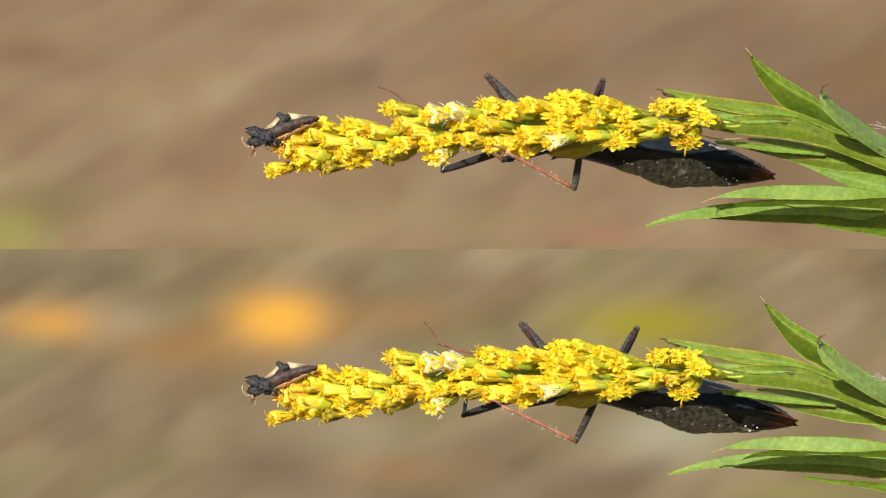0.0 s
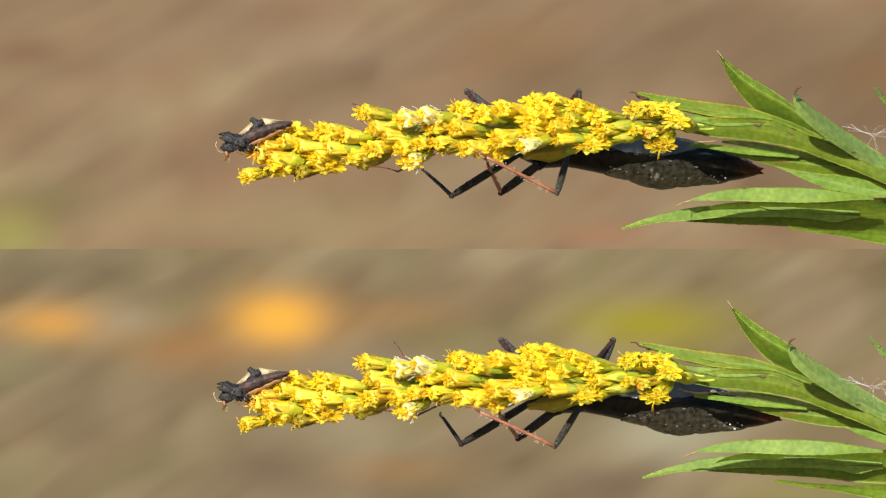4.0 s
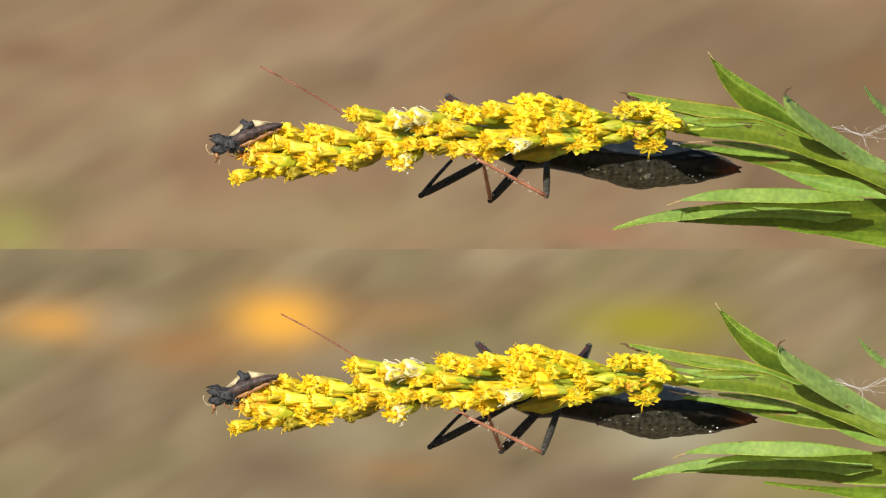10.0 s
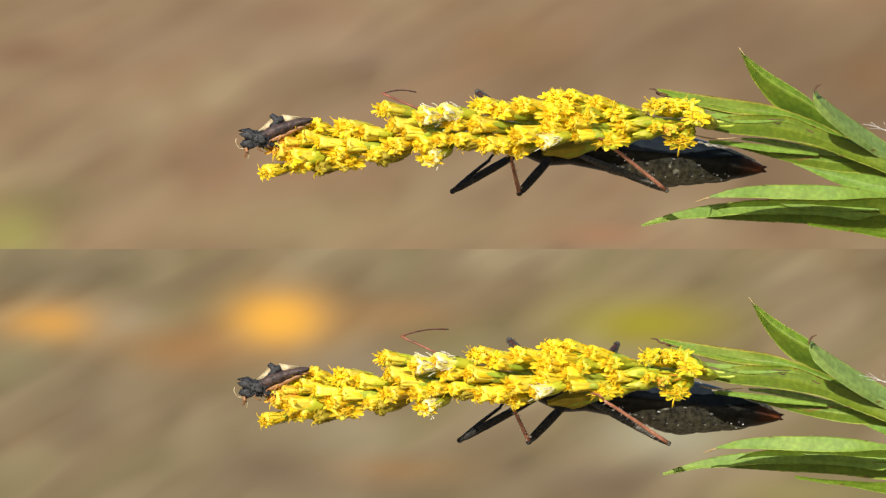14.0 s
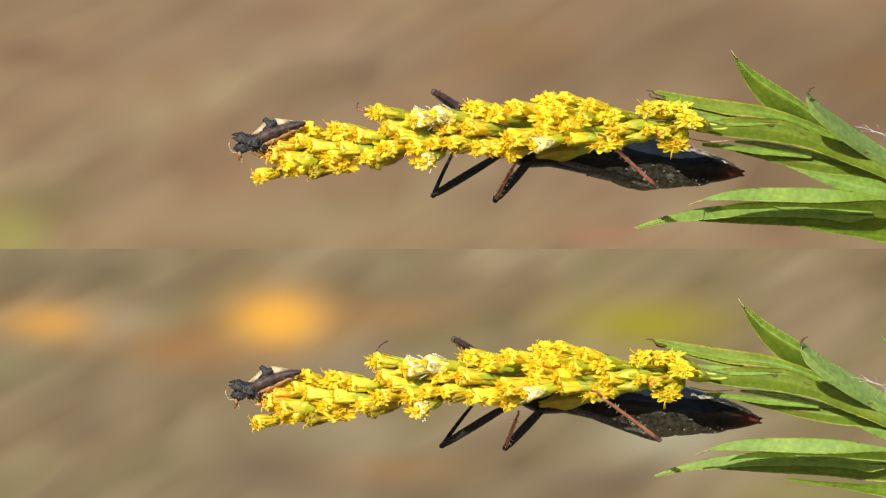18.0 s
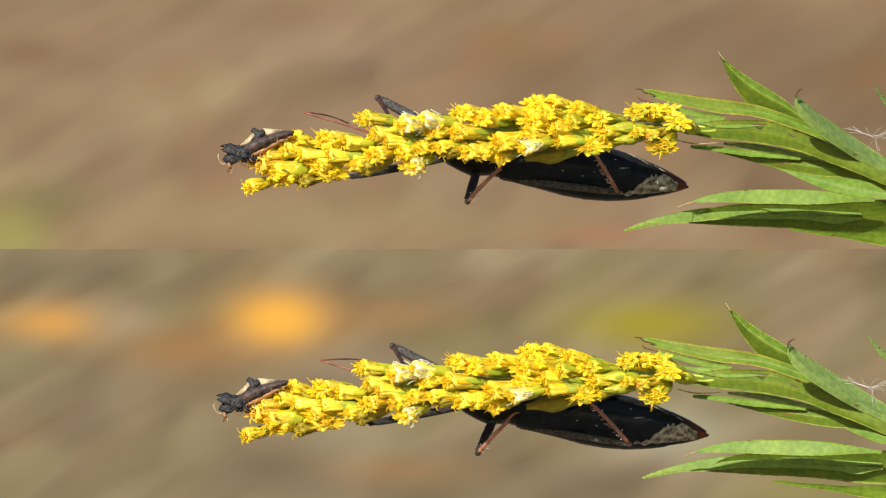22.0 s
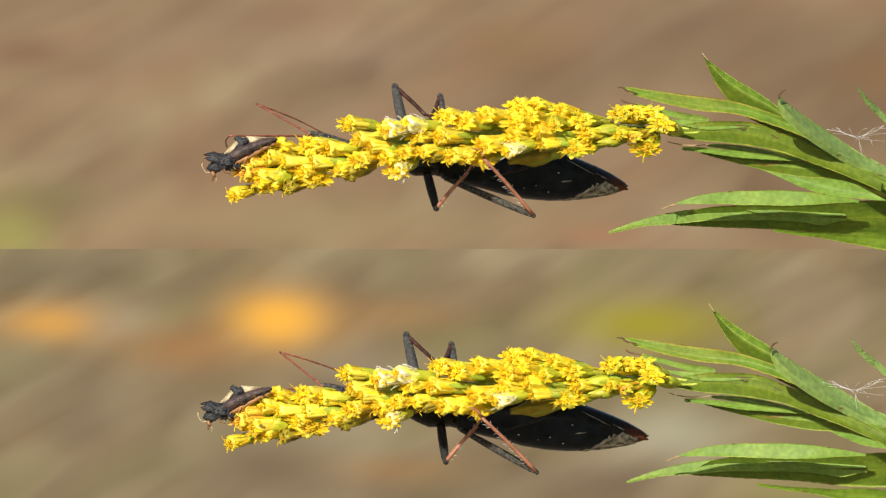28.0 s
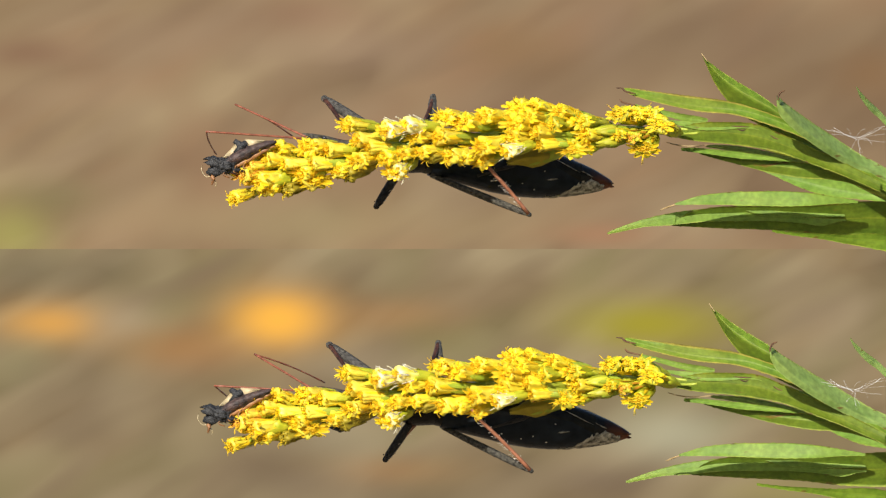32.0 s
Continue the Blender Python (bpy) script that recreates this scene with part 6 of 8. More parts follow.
    walk(limb(lower_spray, 2), [
        (0, pose(-0.01205, 0, 0.00022, 0, 0.85, 0)), (0.5, pose(-0.01205, 0, 0.00022, 0, 1.00, 0)),
        (1, pose(-0.01205, 0, 0.00022, 0, 0.76, 0)), (1.5, pose(-0.01205, 0, 0.00022, 0, 0.64, 0)),
        (2, pose(-0.01205, 0, 0.00022, 0, 0.31, 0)), (2.5, pose(-0.01205, 0, 0.00022, 0, 0.50, 0)),
        (3, pose(-0.01205, 0, 0.00022, 0, 0.40, 0)), (3.5, pose(-0.01205, 0, 0.00022, 0, 0.66, 0)),
        (5.5, pose(-0.01205, 0, 0.00022, 0, 0.27, 0)), (6, pose(-0.01205, 0, 0.00022, 0, 0.03, 0)),
        (6.5, pose(-0.01205, 0, 0.00022, 0, 0.33, 0)), (7, pose(-0.01205, 0, 0.00022, 0, 0.05, 0)),
        (7.5, pose(-0.01205, 0, 0.00022, 0, 0.03, 0)), (8, pose(-0.01205, 0, 0.00022, 0, 0, 0)),
        (8.5, pose(-0.01205, 0, 0.00022, 0, 0, 0)), (9, pose(-0.01205, 0, 0.00022, 0, 0, 0)),
        (9.5, pose(-0.01205, 0, 0.00022, 0, 0, 0)), (10, pose(-0.01205, 0, 0.00022, 0, 0, 0)),
        (10.5, pose(-0.01205, 0, 0.00022, 0, 0.28, 0)), (11, pose(-0.01205, 0, 0.00022, 0, 0.44, 0)),
        (11.5, pose(-0.01205, 0, 0.00022, 0, 0.15, 0)), (12, pose(-0.01205, 0, 0.00022, 0, 0.17, 0)),
        (12.5, pose(-0.01205, 0, 0.00022, 0, 0.43, 0)), (13, pose(-0.01205, 0, 0.00022, 0, 0.46, 0)),
        (13.5, pose(-0.01205, 0, 0.00022, 0, 0.49, 0)), (14, pose(-0.01205, 0, 0.00022, 0, 0.46, 0)),
        (14.5, pose(-0.01205, 0, 0.00022, 0, 0.17, 0)), (16.5, pose(-0.01205, 0, 0.00022, 0, 0.19, 0)),
        (17, pose(-0.01205, 0, 0.00022, 0, 0.14, 0)), (17.5, pose(-0.01205, 0, 0.00022, 0, 0.12, 0)),
        (18, pose(-0.01205, 0, 0.00022, 0, 0.12, 0)), (18.5, pose(-0.01205, 0, 0.00022, 0, 0.14, 0)),
        (19, pose(-0.01205, 0, 0.00022, 0, 0.16, 0)), (19.5, pose(-0.01205, 0, 0.00022, 0, 0.07, 0)),
        (20, pose(-0.01205, 0, 0.00022, 0, -0.21, 0)), (20.5, pose(-0.01205, 0, 0.00022, 0, -0.49, 0)),
        (21, pose(-0.01205, 0, 0.00022, 0, -0.51, 0)), (21.5, pose(-0.01205, 0, 0.00022, 0, -0.73, 0)),
        (22, pose(-0.01205, 0, 0.00022, 0, -1.29, 0)), (22.5, pose(-0.01205, 0, 0.00022, 0, -0.89, 0)),
        (23, pose(-0.01205, 0, 0.00022, 0, -1.16, 0)), (23.5, pose(-0.01205, 0, 0.00022, 0, -1.16, 0)),
        (24, pose(-0.01205, 0, 0.00022, 0, -1.16, 0)), (24.5, pose(-0.01205, 0, 0.00022, 0, -1.54, 0)),
        (25, pose(-0.01205, 0, 0.00022, 0, -1.33, 0)), (25.5, pose(-0.01205, 0, 0.00022, 0, -1.48, 0)),
        (27.5, pose(-0.01205, 0, 0.00022, 0, -2.00, 0)), (28, pose(-0.01205, 0, 0.00022, 0, -1.12, 0)),
        (28.5, pose(-0.01205, 0, 0.00022, 0, -1.17, 0)), (29, pose(-0.01205, 0, 0.00022, 0, -1.17, 0)),
        (29.5, pose(-0.01205, 0, 0.00022, 0, -1.12, 0)), (30, pose(-0.01205, 0, 0.00022, 0, -1.28, 0)),
        (30.5, pose(-0.01205, 0, 0.00022, 0, -1.30, 0)), (31, pose(-0.01205, 0, 0.00022, 0, -1.30, 0)),
        (31.5, pose(-0.01205, 0, 0.00022, 0, -1.30, 0)), (32, pose(-0.01205, 0, 0.00022, 0, -1.01, 0))])
    walk(limb(lower_spray, 3), [
        (0, pose(-0.02590, 0, -0.00046, 0, 0.51, 0)), (0.5, pose(-0.02591, 0, -0.00043, 0, 0.19, 0)),
        (1, pose(-0.02590, 0, -0.00049, 0, 0.13, 0)), (1.5, pose(-0.02590, 0, -0.00052, 0, -0.52, 0)),
        (2, pose(-0.02590, 0, -0.00059, 0, 0.36, 0)), (2.5, pose(-0.02590, 0, -0.00055, 0, -0.63, 0)),
        (3, pose(-0.02590, 0, -0.00057, 0, 0.22, 0)), (3.5, pose(-0.02590, 0, -0.00051, 0, 0.30, 0)),
        (5.5, pose(-0.02590, 0, -0.00060, 0, 0.42, 0)), (6, pose(-0.02589, 0, -0.00066, 0, 0.41, 0)),
        (6.5, pose(-0.02590, 0, -0.00059, 0, 0.54, 0)), (7, pose(-0.02589, 0, -0.00066, 0, 0.74, 0)),
        (7.5, pose(-0.02589, 0, -0.00066, 0, 0.48, 0)), (8, pose(-0.02589, 0, -0.00067, 0, 0.02, 0)),
        (8.5, pose(-0.02589, 0, -0.00067, 0, 0, 0)), (9, pose(-0.02589, 0, -0.00067, 0, 0, 0)),
        (9.5, pose(-0.02589, 0, -0.00067, 0, -0.02, 0)), (10, pose(-0.02589, 0, -0.00067, 0, -0.02, 0)),
        (10.5, pose(-0.02590, 0, -0.00060, 0, 0.18, 0)), (11, pose(-0.02590, 0, -0.00056, 0, 0.45, 0)),
        (11.5, pose(-0.02590, 0, -0.00063, 0, 0.29, 0)), (12, pose(-0.02590, 0, -0.00063, 0, 0.29, 0)),
        (12.5, pose(-0.02590, 0, -0.00057, 0, 0.32, 0)), (13, pose(-0.02590, 0, -0.00056, 0, 0.32, 0)),
        (13.5, pose(-0.02590, 0, -0.00055, 0, 0.46, 0)), (14, pose(-0.02590, 0, -0.00056, 0, 0.31, 0)),
        (14.5, pose(-0.02590, 0, -0.00063, 0, 0.21, 0)), (16.5, pose(-0.02590, 0, -0.00062, 0, 0.45, 0)),
        (17, pose(-0.02590, 0, -0.00063, 0, -0.12, 0)), (17.5, pose(-0.02589, 0, -0.00064, 0, 0.28, 0)),
        (18, pose(-0.02589, 0, -0.00064, 0, 0.28, 0)), (18.5, pose(-0.02590, 0, -0.00063, 0, 0.27, 0)),
        (19, pose(-0.02590, 0, -0.00063, 0, 0.29, 0)), (19.5, pose(-0.02589, 0, -0.00065, 0, 0.30, 0)),
        (20, pose(-0.02589, 0, -0.00072, 0, -0.28, 0)), (20.5, pose(-0.02588, 0, -0.00079, 0, -1.50, 0)),
        (21, pose(-0.02588, 0, -0.00079, 0, -2.13, 0)), (21.5, pose(-0.02588, 0, -0.00085, 0, -2.10, 0)),
        (22, pose(-0.02587, 0, -0.00098, 0, -2.14, 0)), (22.5, pose(-0.02588, 0, -0.00088, 0, -2.43, 0)),
        (23, pose(-0.02587, 0, -0.00095, 0, -2.03, 0)), (23.5, pose(-0.02587, 0, -0.00095, 0, -2.43, 0)),
        (24, pose(-0.02587, 0, -0.00095, 0, -2.37, 0)), (24.5, pose(-0.02586, 0, -0.00104, 0, -2.47, 0)),
        (25, pose(-0.02587, 0, -0.00099, 0, -2.80, 0)), (25.5, pose(-0.02587, 0, -0.00103, 0, -3.25, 0)),
        (27.5, pose(-0.02585, 0, -0.00115, 0, -3.27, 0)), (28, pose(-0.02587, 0, -0.00094, 0, -3.07, 0)),
        (28.5, pose(-0.02587, 0, -0.00095, 0, -3.02, 0)), (29, pose(-0.02587, 0, -0.00095, 0, -3.02, 0)),
        (29.5, pose(-0.02587, 0, -0.00094, 0, -3.47, 0)), (30, pose(-0.02587, 0, -0.00098, 0, -3.38, 0)),
        (30.5, pose(-0.02587, 0, -0.00098, 0, -3.79, 0)), (31, pose(-0.02587, 0, -0.00098, 0, -3.99, 0)),
        (31.5, pose(-0.02587, 0, -0.00098, 0, -4.19, 0)), (32, pose(-0.02587, 0, -0.00091, 0, -4.20, 0))])
    walk(limb(lower_spray, 4), [
        (0, pose(-0.00027, 0, -0.00004)), (14.5, pose(-0.00027, 0, -0.00004)), (17, pose(-0.00004, 0, 0.00004)), (19, pose(0.00009, 0, 0.00013)),
        (20, pose(0.00013, 0, 0.00031)), (22, pose(0.00013, 0, 0.00036)), (23, pose(0, 0, 0.00058)), (28, pose(0, 0, 0.00067)),
        (32, pose(0, 0, 0.00067))])
    walk(limb(lower_spray, 5), [
        (0, pose(0, 0, 0, 0, 0, 0)), (22, pose(0, 0, 0, 0, 0, 0)),
        (25, pose(0.00036, 0, 0, 0, 0, 0)), (28, pose(0.00063, 0, 0, 0, 0, 0)),
        (32, pose(0.00063, 0, 0, 0, 0, 0))])
    walk(lower_ambush_bug, [
        (0, pose(-0.00303, 0.00094, 0.58975, -0.02, 0.63, -9.00)), (0.5, pose(-0.00325, 0.00094, 0.58962, 0, 0.20, -9.00)),
        (1, pose(-0.00399, 0.00094, 0.58942, 0, 0.14, -9.00)), (1.5, pose(-0.00490, 0.00094, 0.58926, 0, -0.52, -9.00)),
        (2, pose(-0.00530, 0.00094, 0.58906, 0.01, 0.28, -9.00)), (2.5, pose(-0.00541, 0.00094, 0.58919, -0.02, -0.52, -9.00)),
        (3, pose(-0.00522, 0.00094, 0.58927, 0, 0.22, -9.00)), (3.5, pose(-0.00527, 0.00094, 0.58934, 0.01, 0.22, -9.00)),
        (5.5, pose(-0.00509, 0.00094, 0.58931, 0, 0.42, -9.00)), (6, pose(-0.00478, 0.00094, 0.58931, 0, 0.41, -9.00)),
        (6.5, pose(-0.00473, 0.00094, 0.58938, 0.02, 0.39, -9.00)), (7, pose(-0.00492, 0.00094, 0.58939, 0.03, 0.58, -9.00)),
        (7.5, pose(-0.00549, 0.00094, 0.58925, 0.01, 0.40, -9.00)), (8, pose(-0.00600, 0.00094, 0.58911, 0, 0, -9.00)),
        (8.5, pose(-0.00615, 0.00094, 0.58911, 0, 0, -9.00)), (9, pose(-0.00613, 0.00094, 0.58911, 0, 0, -9.00)),
        (9.5, pose(-0.00618, 0.00094, 0.58911, 0, 0, -9.00)), (10, pose(-0.00610, 0.00094, 0.58911, 0, 0, -9.00)),
        (10.5, pose(-0.00560, 0.00094, 0.58931, 0, 0.21, -9.00)), (11, pose(-0.00518, 0.00094, 0.58951, 0, 0.43, -9.00)),
        (11.5, pose(-0.00490, 0.00094, 0.58951, -0.02, 0.42, -9.00)), (12, pose(-0.00456, 0.00094, 0.58938, -0.02, 0.40, -9.00)),
        (12.5, pose(-0.00403, 0.00094, 0.58945, -0.01, 0.41, -9.00)), (13, pose(-0.00363, 0.00094, 0.58965, -0.01, 0.41, -9.00)),
        (13.5, pose(-0.00322, 0.00094, 0.58978, -0.03, 0.64, -9.00)), (14, pose(-0.00367, 0.00094, 0.58965, -0.02, 0.41, -9.00)),
        (14.5, pose(-0.00459, 0.00094, 0.58945, 0, 0.19, -9.00)), (16.5, pose(-0.00468, 0.00094, 0.58938, 0.01, 0.39, -9.00)),
        (17, pose(-0.00457, 0.00094, 0.58945, -0.02, 0, -9.00)), (17.5, pose(-0.00443, 0.00094, 0.58945, -0.02, 0.39, -9.00)),
        (18, pose(-0.00433, 0.00094, 0.58945, -0.02, 0.39, -9.00)), (18.5, pose(-0.00449, 0.00094, 0.58959, -0.02, 0.40, -9.00)),
        (19, pose(-0.00401, 0.00094, 0.58972, -0.02, 0.42, -9.00)), (19.5, pose(-0.00411, 0.00094, 0.58959, -0.01, 0.39, -9.00)),
        (20, pose(-0.00313, 0.00094, 0.58965, -0.04, -0.01, -9.00)), (20.5, pose(-0.00328, 0.00093, 0.58952, -0.04, -1.23, -9.00)),
        (21, pose(-0.00409, 0.00093, 0.58925, -0.01, -2.06, -9.00)), (21.5, pose(-0.00476, 0.00093, 0.58905, 0, -2.08, -9.00)),
        (22, pose(-0.00531, 0.00093, 0.58891, -0.01, -2.09, -9.00)), (22.5, pose(-0.00585, 0.00093, 0.58884, 0.01, -2.50, -9.00)),
        (23, pose(-0.00599, 0.00093, 0.58878, 0.01, -2.11, -9.00)), (23.5, pose(-0.00615, 0.00093, 0.58878, 0.01, -2.51, -9.00)),
        (24, pose(-0.00629, 0.00093, 0.58871, 0.02, -2.51, -9.00)), (24.5, pose(-0.00630, 0.00093, 0.58864, 0.01, -2.51, -9.00)),
        (25, pose(-0.00634, 0.00093, 0.58864, 0.02, -2.92, -9.00)), (25.5, pose(-0.00648, 0.00093, 0.58858, 0.01, -3.33, -9.00)),
        (27.5, pose(-0.00664, 0.00093, 0.58844, 0.01, -3.34, -9.00)), (28, pose(-0.00660, 0.00093, 0.58851, 0.04, -3.34, -9.00)),
        (28.5, pose(-0.00654, 0.00093, 0.58851, 0.05, -3.34, -9.00)), (29, pose(-0.00654, 0.00093, 0.58851, 0.05, -3.34, -9.00)),
        (29.5, pose(-0.00658, 0.00093, 0.58851, 0.04, -3.73, -9.00)), (30, pose(-0.00664, 0.00093, 0.58844, 0.06, -3.73, -9.00)),
        (30.5, pose(-0.00664, 0.00093, 0.58844, 0.06, -4.14, -9.00)), (31, pose(-0.00664, 0.00093, 0.58844, 0.06, -4.34, -9.00)),
        (31.5, pose(-0.00664, 0.00093, 0.58844, 0.06, -4.54, -9.00)), (32, pose(-0.00665, 0.00093, 0.58851, 0.06, -4.56, -9.00))])
    walk(lower_bug, [
        (0, pose(0.01732, 0.00597, 0.58811, 0, 10.30, -9.00)), (0.5, pose(0.01745, 0.00594, 0.58778, 0, 9.25, -9.00)),
        (1, pose(0.01702, 0.00601, 0.58760, 0, 8.20, -9.00)), (1.5, pose(0.01618, 0.00614, 0.58753, 0, 7.50, -9.00)),
        (2, pose(0.01579, 0.00620, 0.58752, 0, 6.80, -9.00)), (2.5, pose(0.01559, 0.00624, 0.58758, 0, 6.67, -9.00)),
        (3, pose(0.01592, 0.00618, 0.58771, 0, 6.53, -9.00)), (3.5, pose(0.01602, 0.00617, 0.58775, 0, 6.40, -9.00)),
        (5.5, pose(0.01570, 0.00622, 0.58756, 0, 5.12, -9.00)), (6, pose(0.01605, 0.00616, 0.58763, 0, 4.80, -9.00)),
        (6.5, pose(0.01623, 0.00614, 0.58766, 0, 4.95, -9.00)), (7, pose(0.01557, 0.00624, 0.58764, 0, 5.10, -9.00)),
        (7.5, pose(0.01472, 0.00637, 0.58758, 0, 5.25, -9.00)), (8, pose(0.01378, 0.00652, 0.58756, 0, 5.40, -9.00)),
        (8.5, pose(0.01364, 0.00654, 0.58747, 0, 5.42, -9.00)), (9, pose(0.01378, 0.00652, 0.58747, 0, 5.43, -9.00)),
        (9.5, pose(0.01387, 0.00651, 0.58738, 0, 5.45, -9.00)), (10, pose(0.01400, 0.00648, 0.58739, 0, 5.47, -9.00)),
        (10.5, pose(0.01454, 0.00640, 0.58758, 0, 5.48, -9.00)), (11, pose(0.01503, 0.00632, 0.58772, 0, 5.50, -9.00)),
        (11.5, pose(0.01495, 0.00634, 0.58771, 0, 5.95, -9.00)), (12, pose(0.01518, 0.00630, 0.58744, 0, 6.40, -9.00)),
        (12.5, pose(0.01607, 0.00616, 0.58754, 0, 6.40, -9.00)), (13, pose(0.01661, 0.00608, 0.58768, 0, 6.40, -9.00)),
        (13.5, pose(0.01692, 0.00603, 0.58781, 0, 6.40, -9.00)), (14, pose(0.01607, 0.00616, 0.58781, 0, 6.40, -9.00)),
        (14.5, pose(0.01558, 0.00624, 0.58794, 0.50, 6.38, -9.00)), (16.5, pose(0.01502, 0.00643, 0.58764, 2.50, 6.32, -8.50)),
        (17, pose(0.01453, 0.00647, 0.58757, 3.00, 6.30, -8.00)), (17.5, pose(0.01439, 0.00647, 0.58762, 4.50, 6.60, -7.50)),
        (18, pose(0.01438, 0.00643, 0.58760, 6.00, 6.90, -7.00)), (18.5, pose(0.01418, 0.00644, 0.58752, 9.00, 7.20, -6.50)),
        (19, pose(0.01438, 0.00637, 0.58765, 12.00, 7.50, -6.00)), (19.5, pose(0.01398, 0.00641, 0.58761, 28.00, 8.05, -5.50)),
        (20, pose(0.01351, 0.00645, 0.58722, 44.00, 8.60, -5.00)), (20.5, pose(0.01289, 0.00652, 0.58714, 65.00, 8.55, -4.50)),
        (21, pose(0.01144, 0.00671, 0.58690, 86.00, 8.50, -4.00)), (21.5, pose(0.01081, 0.00678, 0.58682, 95.00, 8.45, -3.50)),
        (22, pose(0.01012, 0.00686, 0.58673, 104.00, 8.40, -3.00)), (22.5, pose(0.00931, 0.00693, 0.58665, 106.50, 8.40, -2.42)),
        (23, pose(0.00913, 0.00692, 0.58665, 109.00, 8.40, -1.83)), (23.5, pose(0.00867, 0.00694, 0.58657, 111.50, 8.40, -1.25)),
        (24, pose(0.00773, 0.00704, 0.58657, 114.00, 8.40, -0.67)), (24.5, pose(0.00692, 0.00712, 0.58662, 116.50, 8.40, -0.08)),
        (25, pose(0.00640, 0.00715, 0.58669, 119.00, 8.40, 0.50)), (25.5, pose(0.00612, 0.00712, 0.58647, 121.50, 8.40, 1.08)),
        (27.5, pose(0.00544, 0.00690, 0.58646, 131.50, 8.40, 3.42)), (28, pose(0.00537, 0.00683, 0.58646, 134.00, 8.40, 4.00)),
        (28.5, pose(0.00503, 0.00689, 0.58660, 134.25, 8.40, 4.13)), (29, pose(0.00475, 0.00695, 0.58660, 134.50, 8.40, 4.25)),
        (29.5, pose(0.00468, 0.00696, 0.58659, 134.75, 8.40, 4.38)), (30, pose(0.00454, 0.00699, 0.58659, 135.00, 8.40, 4.50)),
        (30.5, pose(0.00447, 0.00701, 0.58659, 135.25, 8.40, 4.62)), (31, pose(0.00413, 0.00707, 0.58659, 135.50, 8.40, 4.75)),
        (31.5, pose(0.00398, 0.00710, 0.58658, 135.75, 8.40, 4.88)), (32, pose(0.00399, 0.00711, 0.58658, 136.00, 8.40, 5.00))])
    walk(limb(upper_bug, 16), [
        (0, pose(-0.00737, 0.00063, 0, -75.97, -29.58, 142.64)), (1, pose(-0.00737, 0.00063, 0, -73.88, -31.83, 138.56)),
        (2, pose(-0.00737, 0.00063, 0, -78.72, -30.48, 147.89)), (3, pose(-0.00737, 0.00063, 0, -76.12, -29.20, 142.67)),
        (6, pose(-0.00737, 0.00063, 0, -79.94, -29.56, 150.45)), (7, pose(-0.00737, 0.00063, 0, -74.99, -30.48, 140.58)),
        (8, pose(-0.00737, 0.00063, 0, -77.66, -29.35, 145.92)), (9, pose(-0.00737, 0.00063, 0, -76.57, -28.27, 143.67)),
        (10, pose(-0.00737, 0.00063, 0, -74.81, -28.11, 139.94)), (11, pose(-0.00737, 0.00063, 0, -72.96, -29.92, 136.13)),
        (12, pose(-0.00737, 0.00063, 0, -75.81, -29.74, 141.85)), (13, pose(-0.00737, 0.00063, 0, -75.20, -24.90, 140.52)),
        (14, pose(-0.00737, 0.00063, 0, -73.05, -28.09, 135.71)), (17, pose(-0.00737, 0.00063, 0, -77.34, -32.49, 144.19)),
        (18, pose(-0.00737, 0.00063, 0, -84.55, -23.78, 159.37)), (19, pose(-0.00737, 0.00063, 0, -80.03, -20.48, 147.42)),
        (20, pose(-0.00737, 0.00063, 0, -78.16, 5.91, 133.15)), (21, pose(-0.00737, 0.00063, 0, -71.27, 38.49, 150.55)),
        (22, pose(-0.00737, 0.00063, 0, -64.22, 24.61, 163.89)), (23, pose(-0.00737, 0.00063, 0, -62.56, 38.82, 167.02)),
        (24, pose(-0.00737, 0.00063, 0, -64.81, 65.12, 164.23)), (25, pose(-0.00737, 0.00063, 0, -69.17, 76.10, 159.63)),
        (28, pose(-0.00737, 0.00063, 0, 12.92, 83.84, -117.53)), (29, pose(-0.00737, 0.00063, 0, 69.78, 86.12, -60.50)),
        (30, pose(-0.00737, 0.00063, 0, 63.72, 82.07, -66.59)), (31, pose(-0.00737, 0.00063, 0, -25.23, 66.13, -157.22)),
        (32, pose(-0.00737, 0.00063, 0, -27.16, 48.87, -159.48))])
